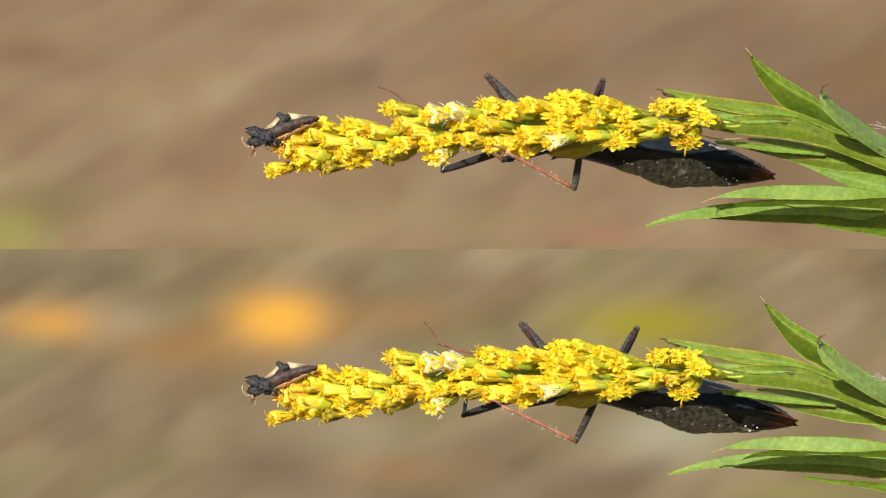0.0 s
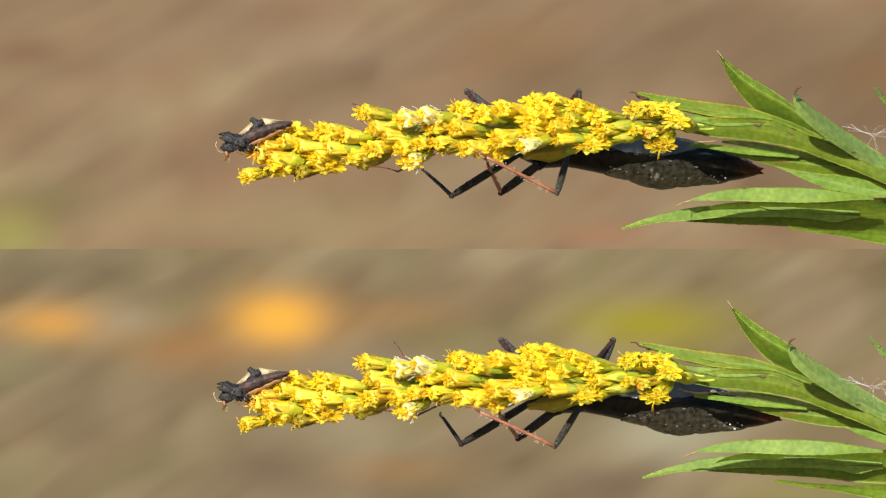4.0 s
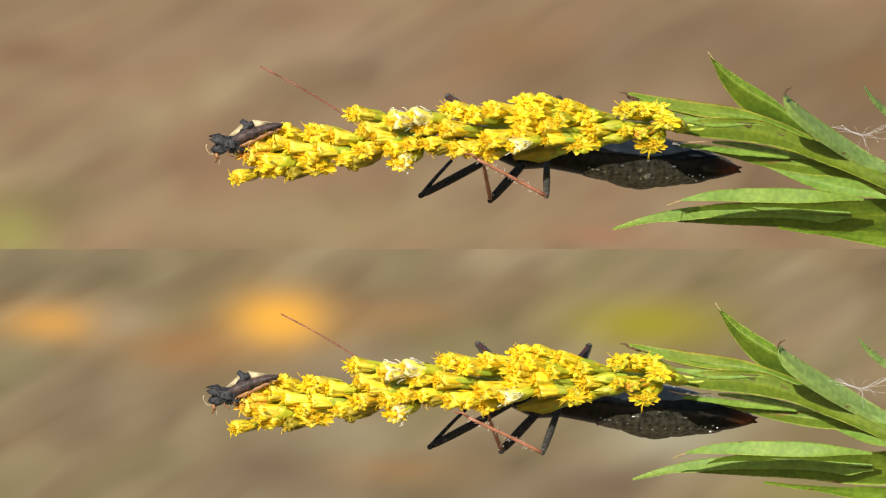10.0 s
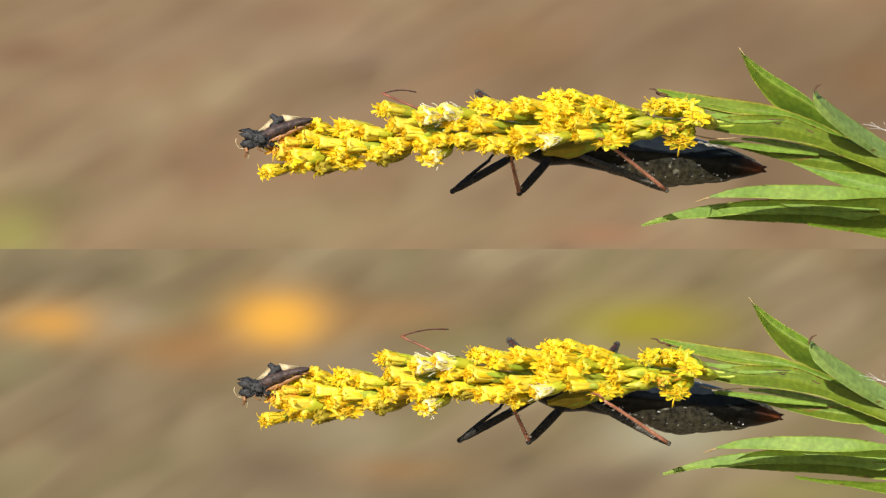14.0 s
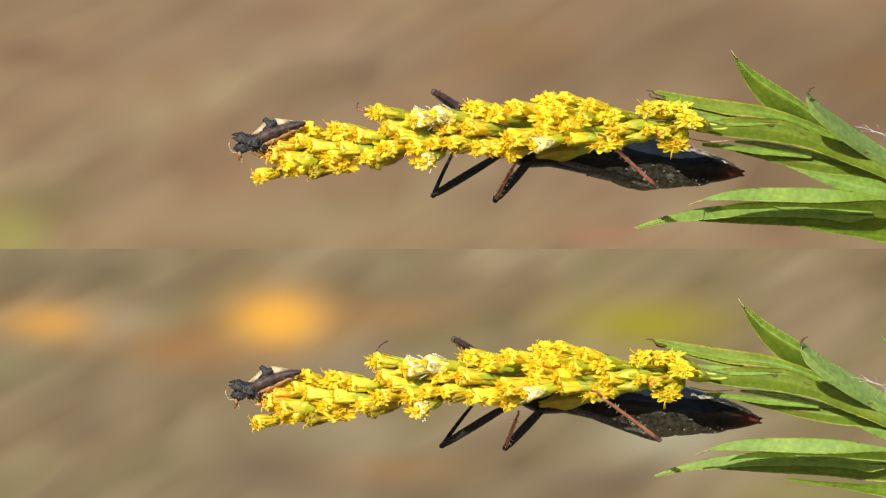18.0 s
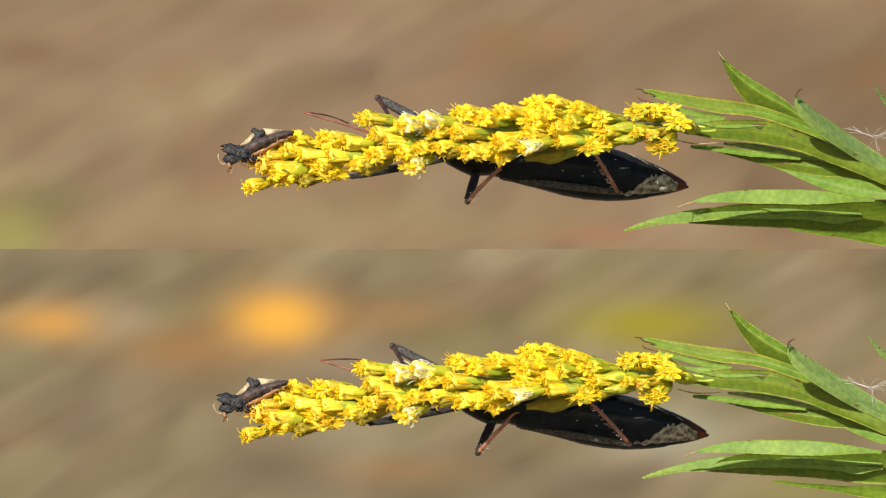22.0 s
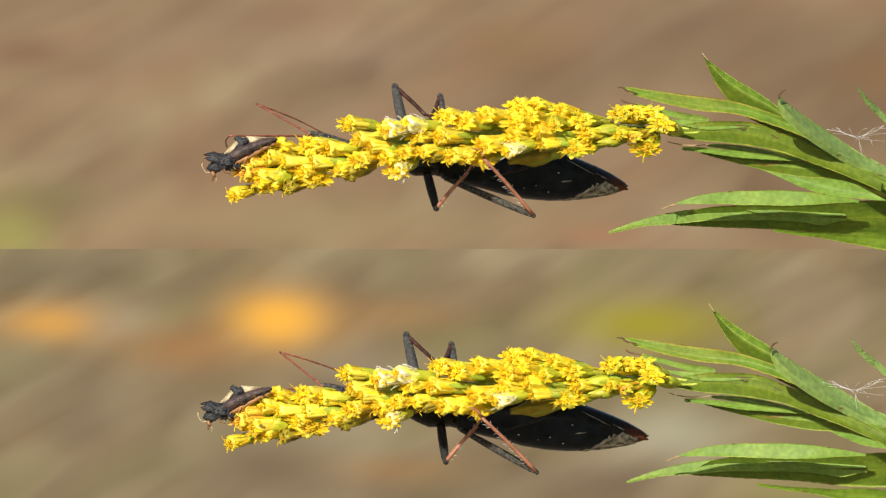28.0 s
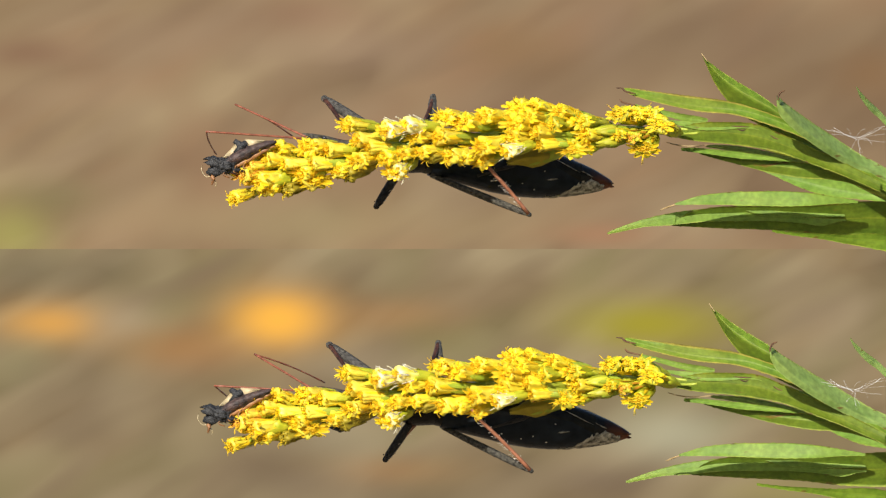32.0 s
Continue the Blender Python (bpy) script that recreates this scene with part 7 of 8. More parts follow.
    walk(limb(upper_bug, 17), [
        (0, pose(0.00813, 0, 0, -79.25, -22.29, 173.20)), (1, pose(0.00813, 0, 0, -80.39, -31.29, 178.40)),
        (2, pose(0.00813, 0, 0, -81.20, -36.18, 177.08)), (3, pose(0.00813, 0, 0, -79.76, -32.12, 173.71)),
        (6, pose(0.00813, 0, 0, -80.72, -39.74, 175.18)), (7, pose(0.00813, 0, 0, -80.60, -30.29, 176.93)),
        (8, pose(0.00813, 0, 0, -83.66, -33.29, -179.32)), (9, pose(0.00813, 0, 0, -83.76, -29.78, -179.71)),
        (10, pose(0.00813, 0, 0, -83.24, -28.02, 179.88)), (11, pose(0.00813, 0, 0, -82.56, -25.17, -178.94)),
        (12, pose(0.00813, 0, 0, -80.88, -30.60, 176.18)), (13, pose(0.00813, 0, 0, -83.68, -30.90, 177.04)),
        (14, pose(0.00813, 0, 0, -82.62, -25.74, 178.81)), (17, pose(0.00813, 0, 0, -131.96, -61.13, -116.44)),
        (18, pose(0.00813, 0, 0, -98.28, -44.66, -172.69)), (19, pose(0.00813, 0, 0, -98.39, -38.90, -172.67)),
        (20, pose(0.00813, 0, 0, -110.51, -21.54, -165.85)), (21, pose(0.00813, 0, 0, -127.61, -16.05, -157.49)),
        (22, pose(0.00813, 0, 0, -142.09, -25.05, -132.05)), (23, pose(0.00813, 0, 0, -139.64, -14.35, -145.94)),
        (24, pose(0.00813, 0, 0, -137.21, 17.48, 171.46)), (25, pose(0.00813, 0, 0, -138.08, 21.30, 162.92)),
        (28, pose(0.00813, 0, 0, -130.35, 20.73, 169.15)), (29, pose(0.00813, 0, 0, -131.90, 24.31, 165.32)),
        (30, pose(0.00813, 0, 0, -131.60, 23.96, 161.19)), (31, pose(0.00813, 0, 0, -127.63, 0.39, -165.10)),
        (32, pose(0.00813, 0, 0, -132.10, -14.07, -158.06))])
    walk(limb(lower_bug, 16), [
        (0, pose(-0.00737, 0.00063, 0, -58.37, -25.15, 136.45)), (1, pose(-0.00737, 0.00063, 0, -56.82, -27.23, 132.93)),
        (2, pose(-0.00737, 0.00063, 0, -59.94, -25.80, 139.91)), (3, pose(-0.00737, 0.00063, 0, -57.66, -24.31, 134.55)),
        (6, pose(-0.00737, 0.00063, 0, -59.61, -25.84, 139.13)), (7, pose(-0.00737, 0.00063, 0, -57.00, -26.65, 133.24)),
        (8, pose(-0.00737, 0.00063, 0, -59.19, -26.16, 138.16)), (9, pose(-0.00737, 0.00063, 0, -59.08, -25.28, 137.91)),
        (10, pose(-0.00737, 0.00063, 0, -57.93, -26.05, 135.25)), (11, pose(-0.00737, 0.00063, 0, -55.99, -26.25, 130.86)),
        (12, pose(-0.00737, 0.00063, 0, -57.91, -26.33, 135.18)), (13, pose(-0.00737, 0.00063, 0, -58.25, -21.02, 136.05)),
        (14, pose(-0.00737, 0.00063, 0, -56.01, -24.09, 130.20)), (17, pose(-0.00737, 0.00063, 0, -62.02, -29.19, 143.53)),
        (18, pose(-0.00737, 0.00063, 0, -68.61, -21.46, 158.84)), (19, pose(-0.00737, 0.00063, 0, -65.64, -17.20, 149.89)),
        (20, pose(-0.00737, 0.00063, 0, -64.52, 5.73, 138.97)), (21, pose(-0.00737, 0.00063, 0, -58.14, 33.69, 157.19)),
        (22, pose(-0.00737, 0.00063, 0, -55.38, 15.10, 163.79)), (23, pose(-0.00737, 0.00063, 0, -53.46, 31.06, 168.65)),
        (24, pose(-0.00737, 0.00063, 0, -53.22, 55.85, 168.99)), (25, pose(-0.00737, 0.00063, 0, -52.07, 67.19, 170.29)),
        (28, pose(-0.00737, 0.00063, 0, -11.28, 77.39, -147.22)), (29, pose(-0.00737, 0.00063, 0, 2.01, 80.24, -133.68)),
        (30, pose(-0.00737, 0.00063, 0, 2.97, 79.18, -132.70)), (31, pose(-0.00737, 0.00063, 0, -32.47, 56.58, -170.08)),
        (32, pose(-0.00737, 0.00063, 0, -35.20, 39.33, -173.71))])
    walk(limb(lower_bug, 17), [
        (0, pose(0.00813, 0, 0, -65.10, -11.15, 174.33)), (1, pose(0.00813, 0, 0, -65.25, -21.17, 177.98)),
        (2, pose(0.00813, 0, 0, -65.81, -23.19, 175.58)), (3, pose(0.00813, 0, 0, -65.20, -18.49, 173.93)),
        (6, pose(0.00813, 0, 0, -65.62, -23.76, 175.29)), (7, pose(0.00813, 0, 0, -65.50, -18.37, 177.79)),
        (8, pose(0.00813, 0, 0, -67.38, -21.32, -179.30)), (9, pose(0.00813, 0, 0, -67.52, -19.41, -179.50)),
        (10, pose(0.00813, 0, 0, -67.09, -19.11, -178.84)), (11, pose(0.00813, 0, 0, -66.59, -15.62, -177.93)),
        (12, pose(0.00813, 0, 0, -65.64, -19.26, 176.95)), (13, pose(0.00813, 0, 0, -67.21, -20.43, 176.31)),
        (14, pose(0.00813, 0, 0, -66.69, -15.36, 179.84)), (17, pose(0.00813, 0, 0, -104.62, -64.14, -132.98)),
        (18, pose(0.00813, 0, 0, -78.36, -38.58, 179.47)), (19, pose(0.00813, 0, 0, -79.00, -35.18, 179.82)),
        (20, pose(0.00813, 0, 0, -90.62, -22.12, -168.79)), (21, pose(0.00813, 0, 0, -106.13, -17.40, -158.95)),
        (22, pose(0.00813, 0, 0, -121.02, -27.29, -129.22)), (23, pose(0.00813, 0, 0, -117.33, -15.83, -145.20)),
        (24, pose(0.00813, 0, 0, -113.69, 17.15, 175.26)), (25, pose(0.00813, 0, 0, -114.35, 21.12, 166.73)),
        (28, pose(0.00813, 0, 0, -107.07, 21.40, 171.54)), (29, pose(0.00813, 0, 0, -108.03, 22.93, 167.32)),
        (30, pose(0.00813, 0, 0, -108.12, 23.57, 166.31)), (31, pose(0.00813, 0, 0, -105.82, 1.38, -158.77)),
        (32, pose(0.00813, 0, 0, -111.37, -10.68, -148.83))])
    walk(limb(upper_bug, 18), [
        (0, pose(-0.00446, 0.00063, 0, -43.86, -52.57, 78.37)), (1, pose(-0.00446, 0.00063, 0, -36.98, -54.07, 69.79)),
        (2, pose(-0.00446, 0.00063, 0, -46.19, -50.60, 81.41)), (3, pose(-0.00446, 0.00063, 0, -47.25, -48.42, 82.80)),
        (6, pose(-0.00446, 0.00063, 0, -51.45, -47.16, 88.47)), (7, pose(-0.00446, 0.00063, 0, -44.71, -45.87, 79.20)),
        (8, pose(-0.00446, 0.00063, 0, -48.04, -45.68, 83.84)), (9, pose(-0.00446, 0.00063, 0, -48.48, -44.44, 84.46)),
        (10, pose(-0.00446, 0.00063, 0, -46.57, -43.00, 81.70)), (11, pose(-0.00446, 0.00063, 0, -44.22, -43.22, 78.26)),
        (12, pose(-0.00446, 0.00063, 0, -46.12, -45.66, 80.97)), (13, pose(-0.00446, 0.00063, 0, -43.15, -43.97, 76.76)),
        (14, pose(-0.00446, 0.00063, 0, -45.93, -42.03, 80.83)), (17, pose(-0.00446, 0.00063, 0, -45.12, -37.57, 79.57)),
        (18, pose(-0.00446, 0.00063, 0, -45.43, -30.16, 80.12)), (19, pose(-0.00446, 0.00063, 0, -45.57, -22.51, 80.44)),
        (20, pose(-0.00446, 0.00063, 0, -45.80, 11.76, 82.75)), (21, pose(-0.00446, 0.00063, 0, -49.94, 50.40, 75.18)),
        (22, pose(-0.00446, 0.00063, 0, -57.20, 66.45, 66.75)), (23, pose(-0.00446, 0.00063, 0, -61.55, 70.54, 62.07)),
        (24, pose(-0.00446, 0.00063, 0, -80.59, 75.08, 42.18)), (25, pose(-0.00446, 0.00063, 0, -95.75, 79.08, 26.64)),
        (28, pose(-0.00446, 0.00063, 0, -87.64, 87.93, 34.77)), (29, pose(-0.00446, 0.00063, 0, -100.00, 73.76, 22.35)),
        (30, pose(-0.00446, 0.00063, 0, -121.95, 83.35, 0.04)), (31, pose(-0.00446, 0.00063, 0, -125.96, 83.34, -4.00)),
        (32, pose(-0.00446, 0.00063, 0, -139.02, 82.22, -17.16))])
    walk(limb(upper_bug, 19), [
        (0, pose(0.00670, 0, 0, -86.87, -14.52, -168.79)), (1, pose(0.00670, 0, 0, -86.39, -19.12, -163.89)),
        (2, pose(0.00670, 0, 0, -87.90, -22.56, -168.59)), (3, pose(0.00670, 0, 0, -86.80, -23.41, -173.28)),
        (6, pose(0.00670, 0, 0, -87.00, -24.68, -176.64)), (7, pose(0.00670, 0, 0, -86.85, -19.88, -172.42)),
        (8, pose(0.00670, 0, 0, -87.19, -21.79, -174.50)), (9, pose(0.00670, 0, 0, -88.71, -20.72, -171.38)),
        (10, pose(0.00670, 0, 0, -88.27, -20.08, -171.36)), (11, pose(0.00670, 0, 0, -86.95, -18.27, -172.81)),
        (12, pose(0.00670, 0, 0, -87.40, -20.90, -172.24)), (13, pose(0.00670, 0, 0, -86.83, -17.78, -171.71)),
        (14, pose(0.00670, 0, 0, -86.94, -18.41, -175.06)), (17, pose(0.00670, 0, 0, -88.72, -17.98, -170.40)),
        (18, pose(0.00670, 0, 0, -87.47, -15.65, -178.80)), (19, pose(0.00670, 0, 0, -88.18, -13.40, 178.27)),
        (20, pose(0.00670, 0, 0, -94.06, -9.19, 175.52)), (21, pose(0.00670, 0, 0, -100.97, -10.51, 174.09)),
        (22, pose(0.00670, 0, 0, -104.22, -11.55, 173.27)), (23, pose(0.00670, 0, 0, -105.70, -12.62, 176.20)),
        (24, pose(0.00670, 0, 0, -106.67, -11.74, 176.35)), (25, pose(0.00670, 0, 0, -107.18, -10.47, 173.49)),
        (28, pose(0.00670, 0, 0, -108.35, -17.21, 170.28)), (29, pose(0.00670, 0, 0, -107.97, -15.02, -177.85)),
        (30, pose(0.00670, 0, 0, -109.25, -13.24, 177.00)), (31, pose(0.00670, 0, 0, -109.67, -14.44, 178.46)),
        (32, pose(0.00670, 0, 0, -109.45, -13.14, 176.93))])
    walk(limb(lower_bug, 18), [
        (0, pose(-0.00446, 0.00063, 0, -36.11, -46.20, 74.78)), (1, pose(-0.00446, 0.00063, 0, -29.86, -47.97, 66.26)),
        (2, pose(-0.00446, 0.00063, 0, -38.24, -43.50, 77.93)), (3, pose(-0.00446, 0.00063, 0, -37.83, -41.51, 77.32)),
        (6, pose(-0.00446, 0.00063, 0, -40.47, -41.48, 81.30)), (7, pose(-0.00446, 0.00063, 0, -35.56, -40.80, 73.85)),
        (8, pose(-0.00446, 0.00063, 0, -38.77, -41.09, 78.74)), (9, pose(-0.00446, 0.00063, 0, -40.09, -40.24, 80.77)),
        (10, pose(-0.00446, 0.00063, 0, -38.11, -40.43, 77.71)), (11, pose(-0.00446, 0.00063, 0, -35.95, -38.67, 74.31)),
        (12, pose(-0.00446, 0.00063, 0, -37.23, -41.09, 76.30)), (13, pose(-0.00446, 0.00063, 0, -36.02, -38.74, 74.43)),
        (14, pose(-0.00446, 0.00063, 0, -37.37, -37.02, 76.63)), (17, pose(-0.00446, 0.00063, 0, -41.23, -32.55, 83.38)),
        (18, pose(-0.00446, 0.00063, 0, -42.37, -24.81, 85.75)), (19, pose(-0.00446, 0.00063, 0, -42.67, -15.91, 86.61)),
        (20, pose(-0.00446, 0.00063, 0, -42.64, 16.93, 89.48)), (21, pose(-0.00446, 0.00063, 0, -45.11, 57.11, 85.64)),
        (22, pose(-0.00446, 0.00063, 0, -44.19, 73.40, 86.64)), (23, pose(-0.00446, 0.00063, 0, -46.63, 78.27, 84.12)),
        (24, pose(-0.00446, 0.00063, 0, -51.40, 83.58, 79.30)), (25, pose(-0.00446, 0.00063, 0, -24.74, 88.50, 106.00)),
        (28, pose(-0.00446, 0.00063, 0, 52.56, 83.81, -176.63)), (29, pose(-0.00446, 0.00063, 0, -129.68, 83.64, 1.15)),
        (30, pose(-0.00446, 0.00063, 0, 54.80, 85.49, -174.39)), (31, pose(-0.00446, 0.00063, 0, 74.53, 85.54, -154.60)),
        (32, pose(-0.00446, 0.00063, 0, 85.52, 86.35, -143.58))])
    walk(limb(lower_bug, 19), [
        (0, pose(0.00670, 0, 0, -75.64, -8.10, -163.59)), (1, pose(0.00670, 0, 0, -75.07, -12.88, -157.94)),
        (2, pose(0.00670, 0, 0, -75.95, -14.94, -164.63)), (3, pose(0.00670, 0, 0, -74.89, -14.70, -167.99)),
        (6, pose(0.00670, 0, 0, -75.25, -15.48, -170.26)), (7, pose(0.00670, 0, 0, -74.62, -12.49, -165.46)),
        (8, pose(0.00670, 0, 0, -75.28, -14.57, -167.81)), (9, pose(0.00670, 0, 0, -76.40, -14.46, -165.32)),
        (10, pose(0.00670, 0, 0, -75.99, -14.98, -163.69)), (11, pose(0.00670, 0, 0, -74.45, -11.82, -166.04)),
        (12, pose(0.00670, 0, 0, -75.20, -14.24, -165.52)), (13, pose(0.00670, 0, 0, -74.46, -11.72, -166.13)),
        (14, pose(0.00670, 0, 0, -74.40, -11.33, -168.49)), (17, pose(0.00670, 0, 0, -76.01, -15.16, -168.65)),
        (18, pose(0.00670, 0, 0, -74.82, -13.52, -178.18)), (19, pose(0.00670, 0, 0, -75.38, -11.02, 177.73)),
        (20, pose(0.00670, 0, 0, -80.63, -8.97, 176.16)), (21, pose(0.00670, 0, 0, -87.47, -10.75, 174.99)),
        (22, pose(0.00670, 0, 0, -90.84, -13.28, 174.30)), (23, pose(0.00670, 0, 0, -92.54, -13.38, 177.45)),
        (24, pose(0.00670, 0, 0, -93.58, -15.20, 177.47)), (25, pose(0.00670, 0, 0, -94.12, -14.99, 174.45)),
        (28, pose(0.00670, 0, 0, -95.97, -22.71, 175.26)), (29, pose(0.00670, 0, 0, -95.45, -16.11, -176.79)),
        (30, pose(0.00670, 0, 0, -97.14, -20.52, 179.54)), (31, pose(0.00670, 0, 0, -97.88, -20.22, -178.94)),
        (32, pose(0.00670, 0, 0, -97.49, -20.33, -179.36))])
    for bug, lag in ((upper_bug, 0.0), (lower_bug, 0.15)):
        walk(limb(bug, 10), [
            (0, pose(-0.00795, -0.00063, -0.00036, 178.54, 28.75, 179.63)), (1.00 + lag, pose(-0.00795, -0.00063, -0.00036, -174.97, 27.29, -166.61)),
            (2.00 + lag, pose(-0.00795, -0.00063, -0.00036, -161.73, 31.30, -139.94)), (3.00 + lag, pose(-0.00795, -0.00063, -0.00036, -161.66, 31.82, -139.82)),
            (6.00 + lag, pose(-0.00795, -0.00063, -0.00036, -167.70, 31.00, -151.37)), (7.00 + lag, pose(-0.00795, -0.00063, -0.00036, -166.82, 28.51, -149.60)),
            (8.00 + lag, pose(-0.00795, -0.00063, -0.00036, -165.65, 30.47, -147.22)), (9.00 + lag, pose(-0.00795, -0.00063, -0.00036, -166.93, 31.02, -149.72)),
            (10.00 + lag, pose(-0.00795, -0.00063, -0.00036, -168.45, 30.89, -152.68)), (11.00 + lag, pose(-0.00795, -0.00063, -0.00036, -167.64, 28.89, -151.06)),
            (12.00 + lag, pose(-0.00795, -0.00063, -0.00036, -165.81, 29.00, -147.27)), (13.00 + lag, pose(-0.00795, -0.00063, -0.00036, -165.86, 29.71, -147.36)),
            (14.00 + lag, pose(-0.00795, -0.00063, -0.00036, -164.36, 31.31, -144.41)), (17.00 + lag, pose(-0.00795, -0.00063, -0.00036, -160.44, 30.84, -136.83)),
            (18.00 + lag, pose(-0.00795, -0.00063, -0.00036, -163.04, 29.05, -142.04)), (19.00 + lag, pose(-0.00795, -0.00063, -0.00036, -179.32, 24.15, -177.43)),
            (20.00 + lag, pose(-0.00795, -0.00063, -0.00036, -176.97, 14.53, -170.39)), (21.00 + lag, pose(-0.00795, -0.00063, -0.00036, -175.53, 5.25, -162.03)),
            (22.00 + lag, pose(-0.00795, -0.00063, -0.00036, -175.45, -0.04, -160.12)), (23.00 + lag, pose(-0.00795, -0.00063, -0.00036, -175.48, -1.43, -157.71)),
            (24.00 + lag, pose(-0.00795, -0.00063, -0.00036, -174.45, -19.96, -163.16)), (25.00 + lag, pose(-0.00795, -0.00063, -0.00036, -166.80, -40.88, -177.96)),
            (28.00 + lag, pose(-0.00795, -0.00063, -0.00036, -150.53, -42.05, 157.68)), (29.00 + lag, pose(-0.00795, -0.00063, -0.00036, -146.65, -44.33, 152.02)),
            (30.00 + lag, pose(-0.00795, -0.00063, -0.00036, -145.60, -47.76, 150.55)), (31.00 + lag, pose(-0.00795, -0.00063, -0.00036, -143.97, -48.29, 148.36)),
            (32, pose(-0.00795, -0.00063, -0.00036, -142.90, -49.97, 146.95))])
        walk(limb(bug, 11), [
            (0, pose(0.00826, 0, 0, 179.87, 27.44, 96.53)), (1.00 + lag, pose(0.00826, 0, 0, 175.67, 22.76, 101.09)),
            (2.00 + lag, pose(0.00826, 0, 0, 174.18, 33.09, 104.23)), (3.00 + lag, pose(0.00826, 0, 0, 176.56, 30.68, 107.85)),
            (6.00 + lag, pose(0.00826, 0, 0, -175.13, 29.51, 120.33)), (7.00 + lag, pose(0.00826, 0, 0, -156.50, 24.39, 164.48)),
            (8.00 + lag, pose(0.00826, 0, 0, -155.32, 15.37, 167.90)), (9.00 + lag, pose(0.00826, 0, 0, -154.79, 16.21, 167.61)),
            (10.00 + lag, pose(0.00826, 0, 0, -155.28, 15.84, 163.96)), (11.00 + lag, pose(0.00826, 0, 0, -155.97, 18.49, 164.85)),
            (12.00 + lag, pose(0.00826, 0, 0, -156.22, 13.03, 166.38)), (13.00 + lag, pose(0.00826, 0, 0, -156.30, 14.86, 165.13)),
            (14.00 + lag, pose(0.00826, 0, 0, -154.35, 8.08, 175.11)), (17.00 + lag, pose(0.00826, 0, 0, -153.83, 6.92, -174.53)),
            (18.00 + lag, pose(0.00826, 0, 0, -159.71, 21.75, 159.92)), (18.50 + lag, pose(0.00826, 0, 0, 161.14, 53.56, 86.47)),
            (19.00 + lag, pose(0.00826, 0, 0, 112.88, 27.90, 5.09)), (20.00 + lag, pose(0.00826, 0, 0, 113.66, -5.09, 29.97)),
            (21.00 + lag, pose(0.00826, 0, 0, 109.92, -47.06, 37.12)), (22.00 + lag, pose(0.00826, 0, 0, 127.00, -50.61, 14.93)),
            (23.00 + lag, pose(0.00826, 0, 0, 128.10, -64.93, 15.95)), (24.00 + lag, pose(0.00826, 0, 0, -140.23, -88.95, -80.54)),
            (25.00 + lag, pose(0.00826, 0, 0, -78.60, -72.42, -149.51)), (28.00 + lag, pose(0.00826, 0, 0, -90.41, -51.83, -150.78)),
            (29.00 + lag, pose(0.00826, 0, 0, -88.97, -47.24, -153.38)), (30.00 + lag, pose(0.00826, 0, 0, -87.14, -43.79, -153.37)),
            (31.00 + lag, pose(0.00826, 0, 0, -86.72, -42.26, -154.28)), (32, pose(0.00826, 0, 0, -87.51, -42.61, -151.91))])
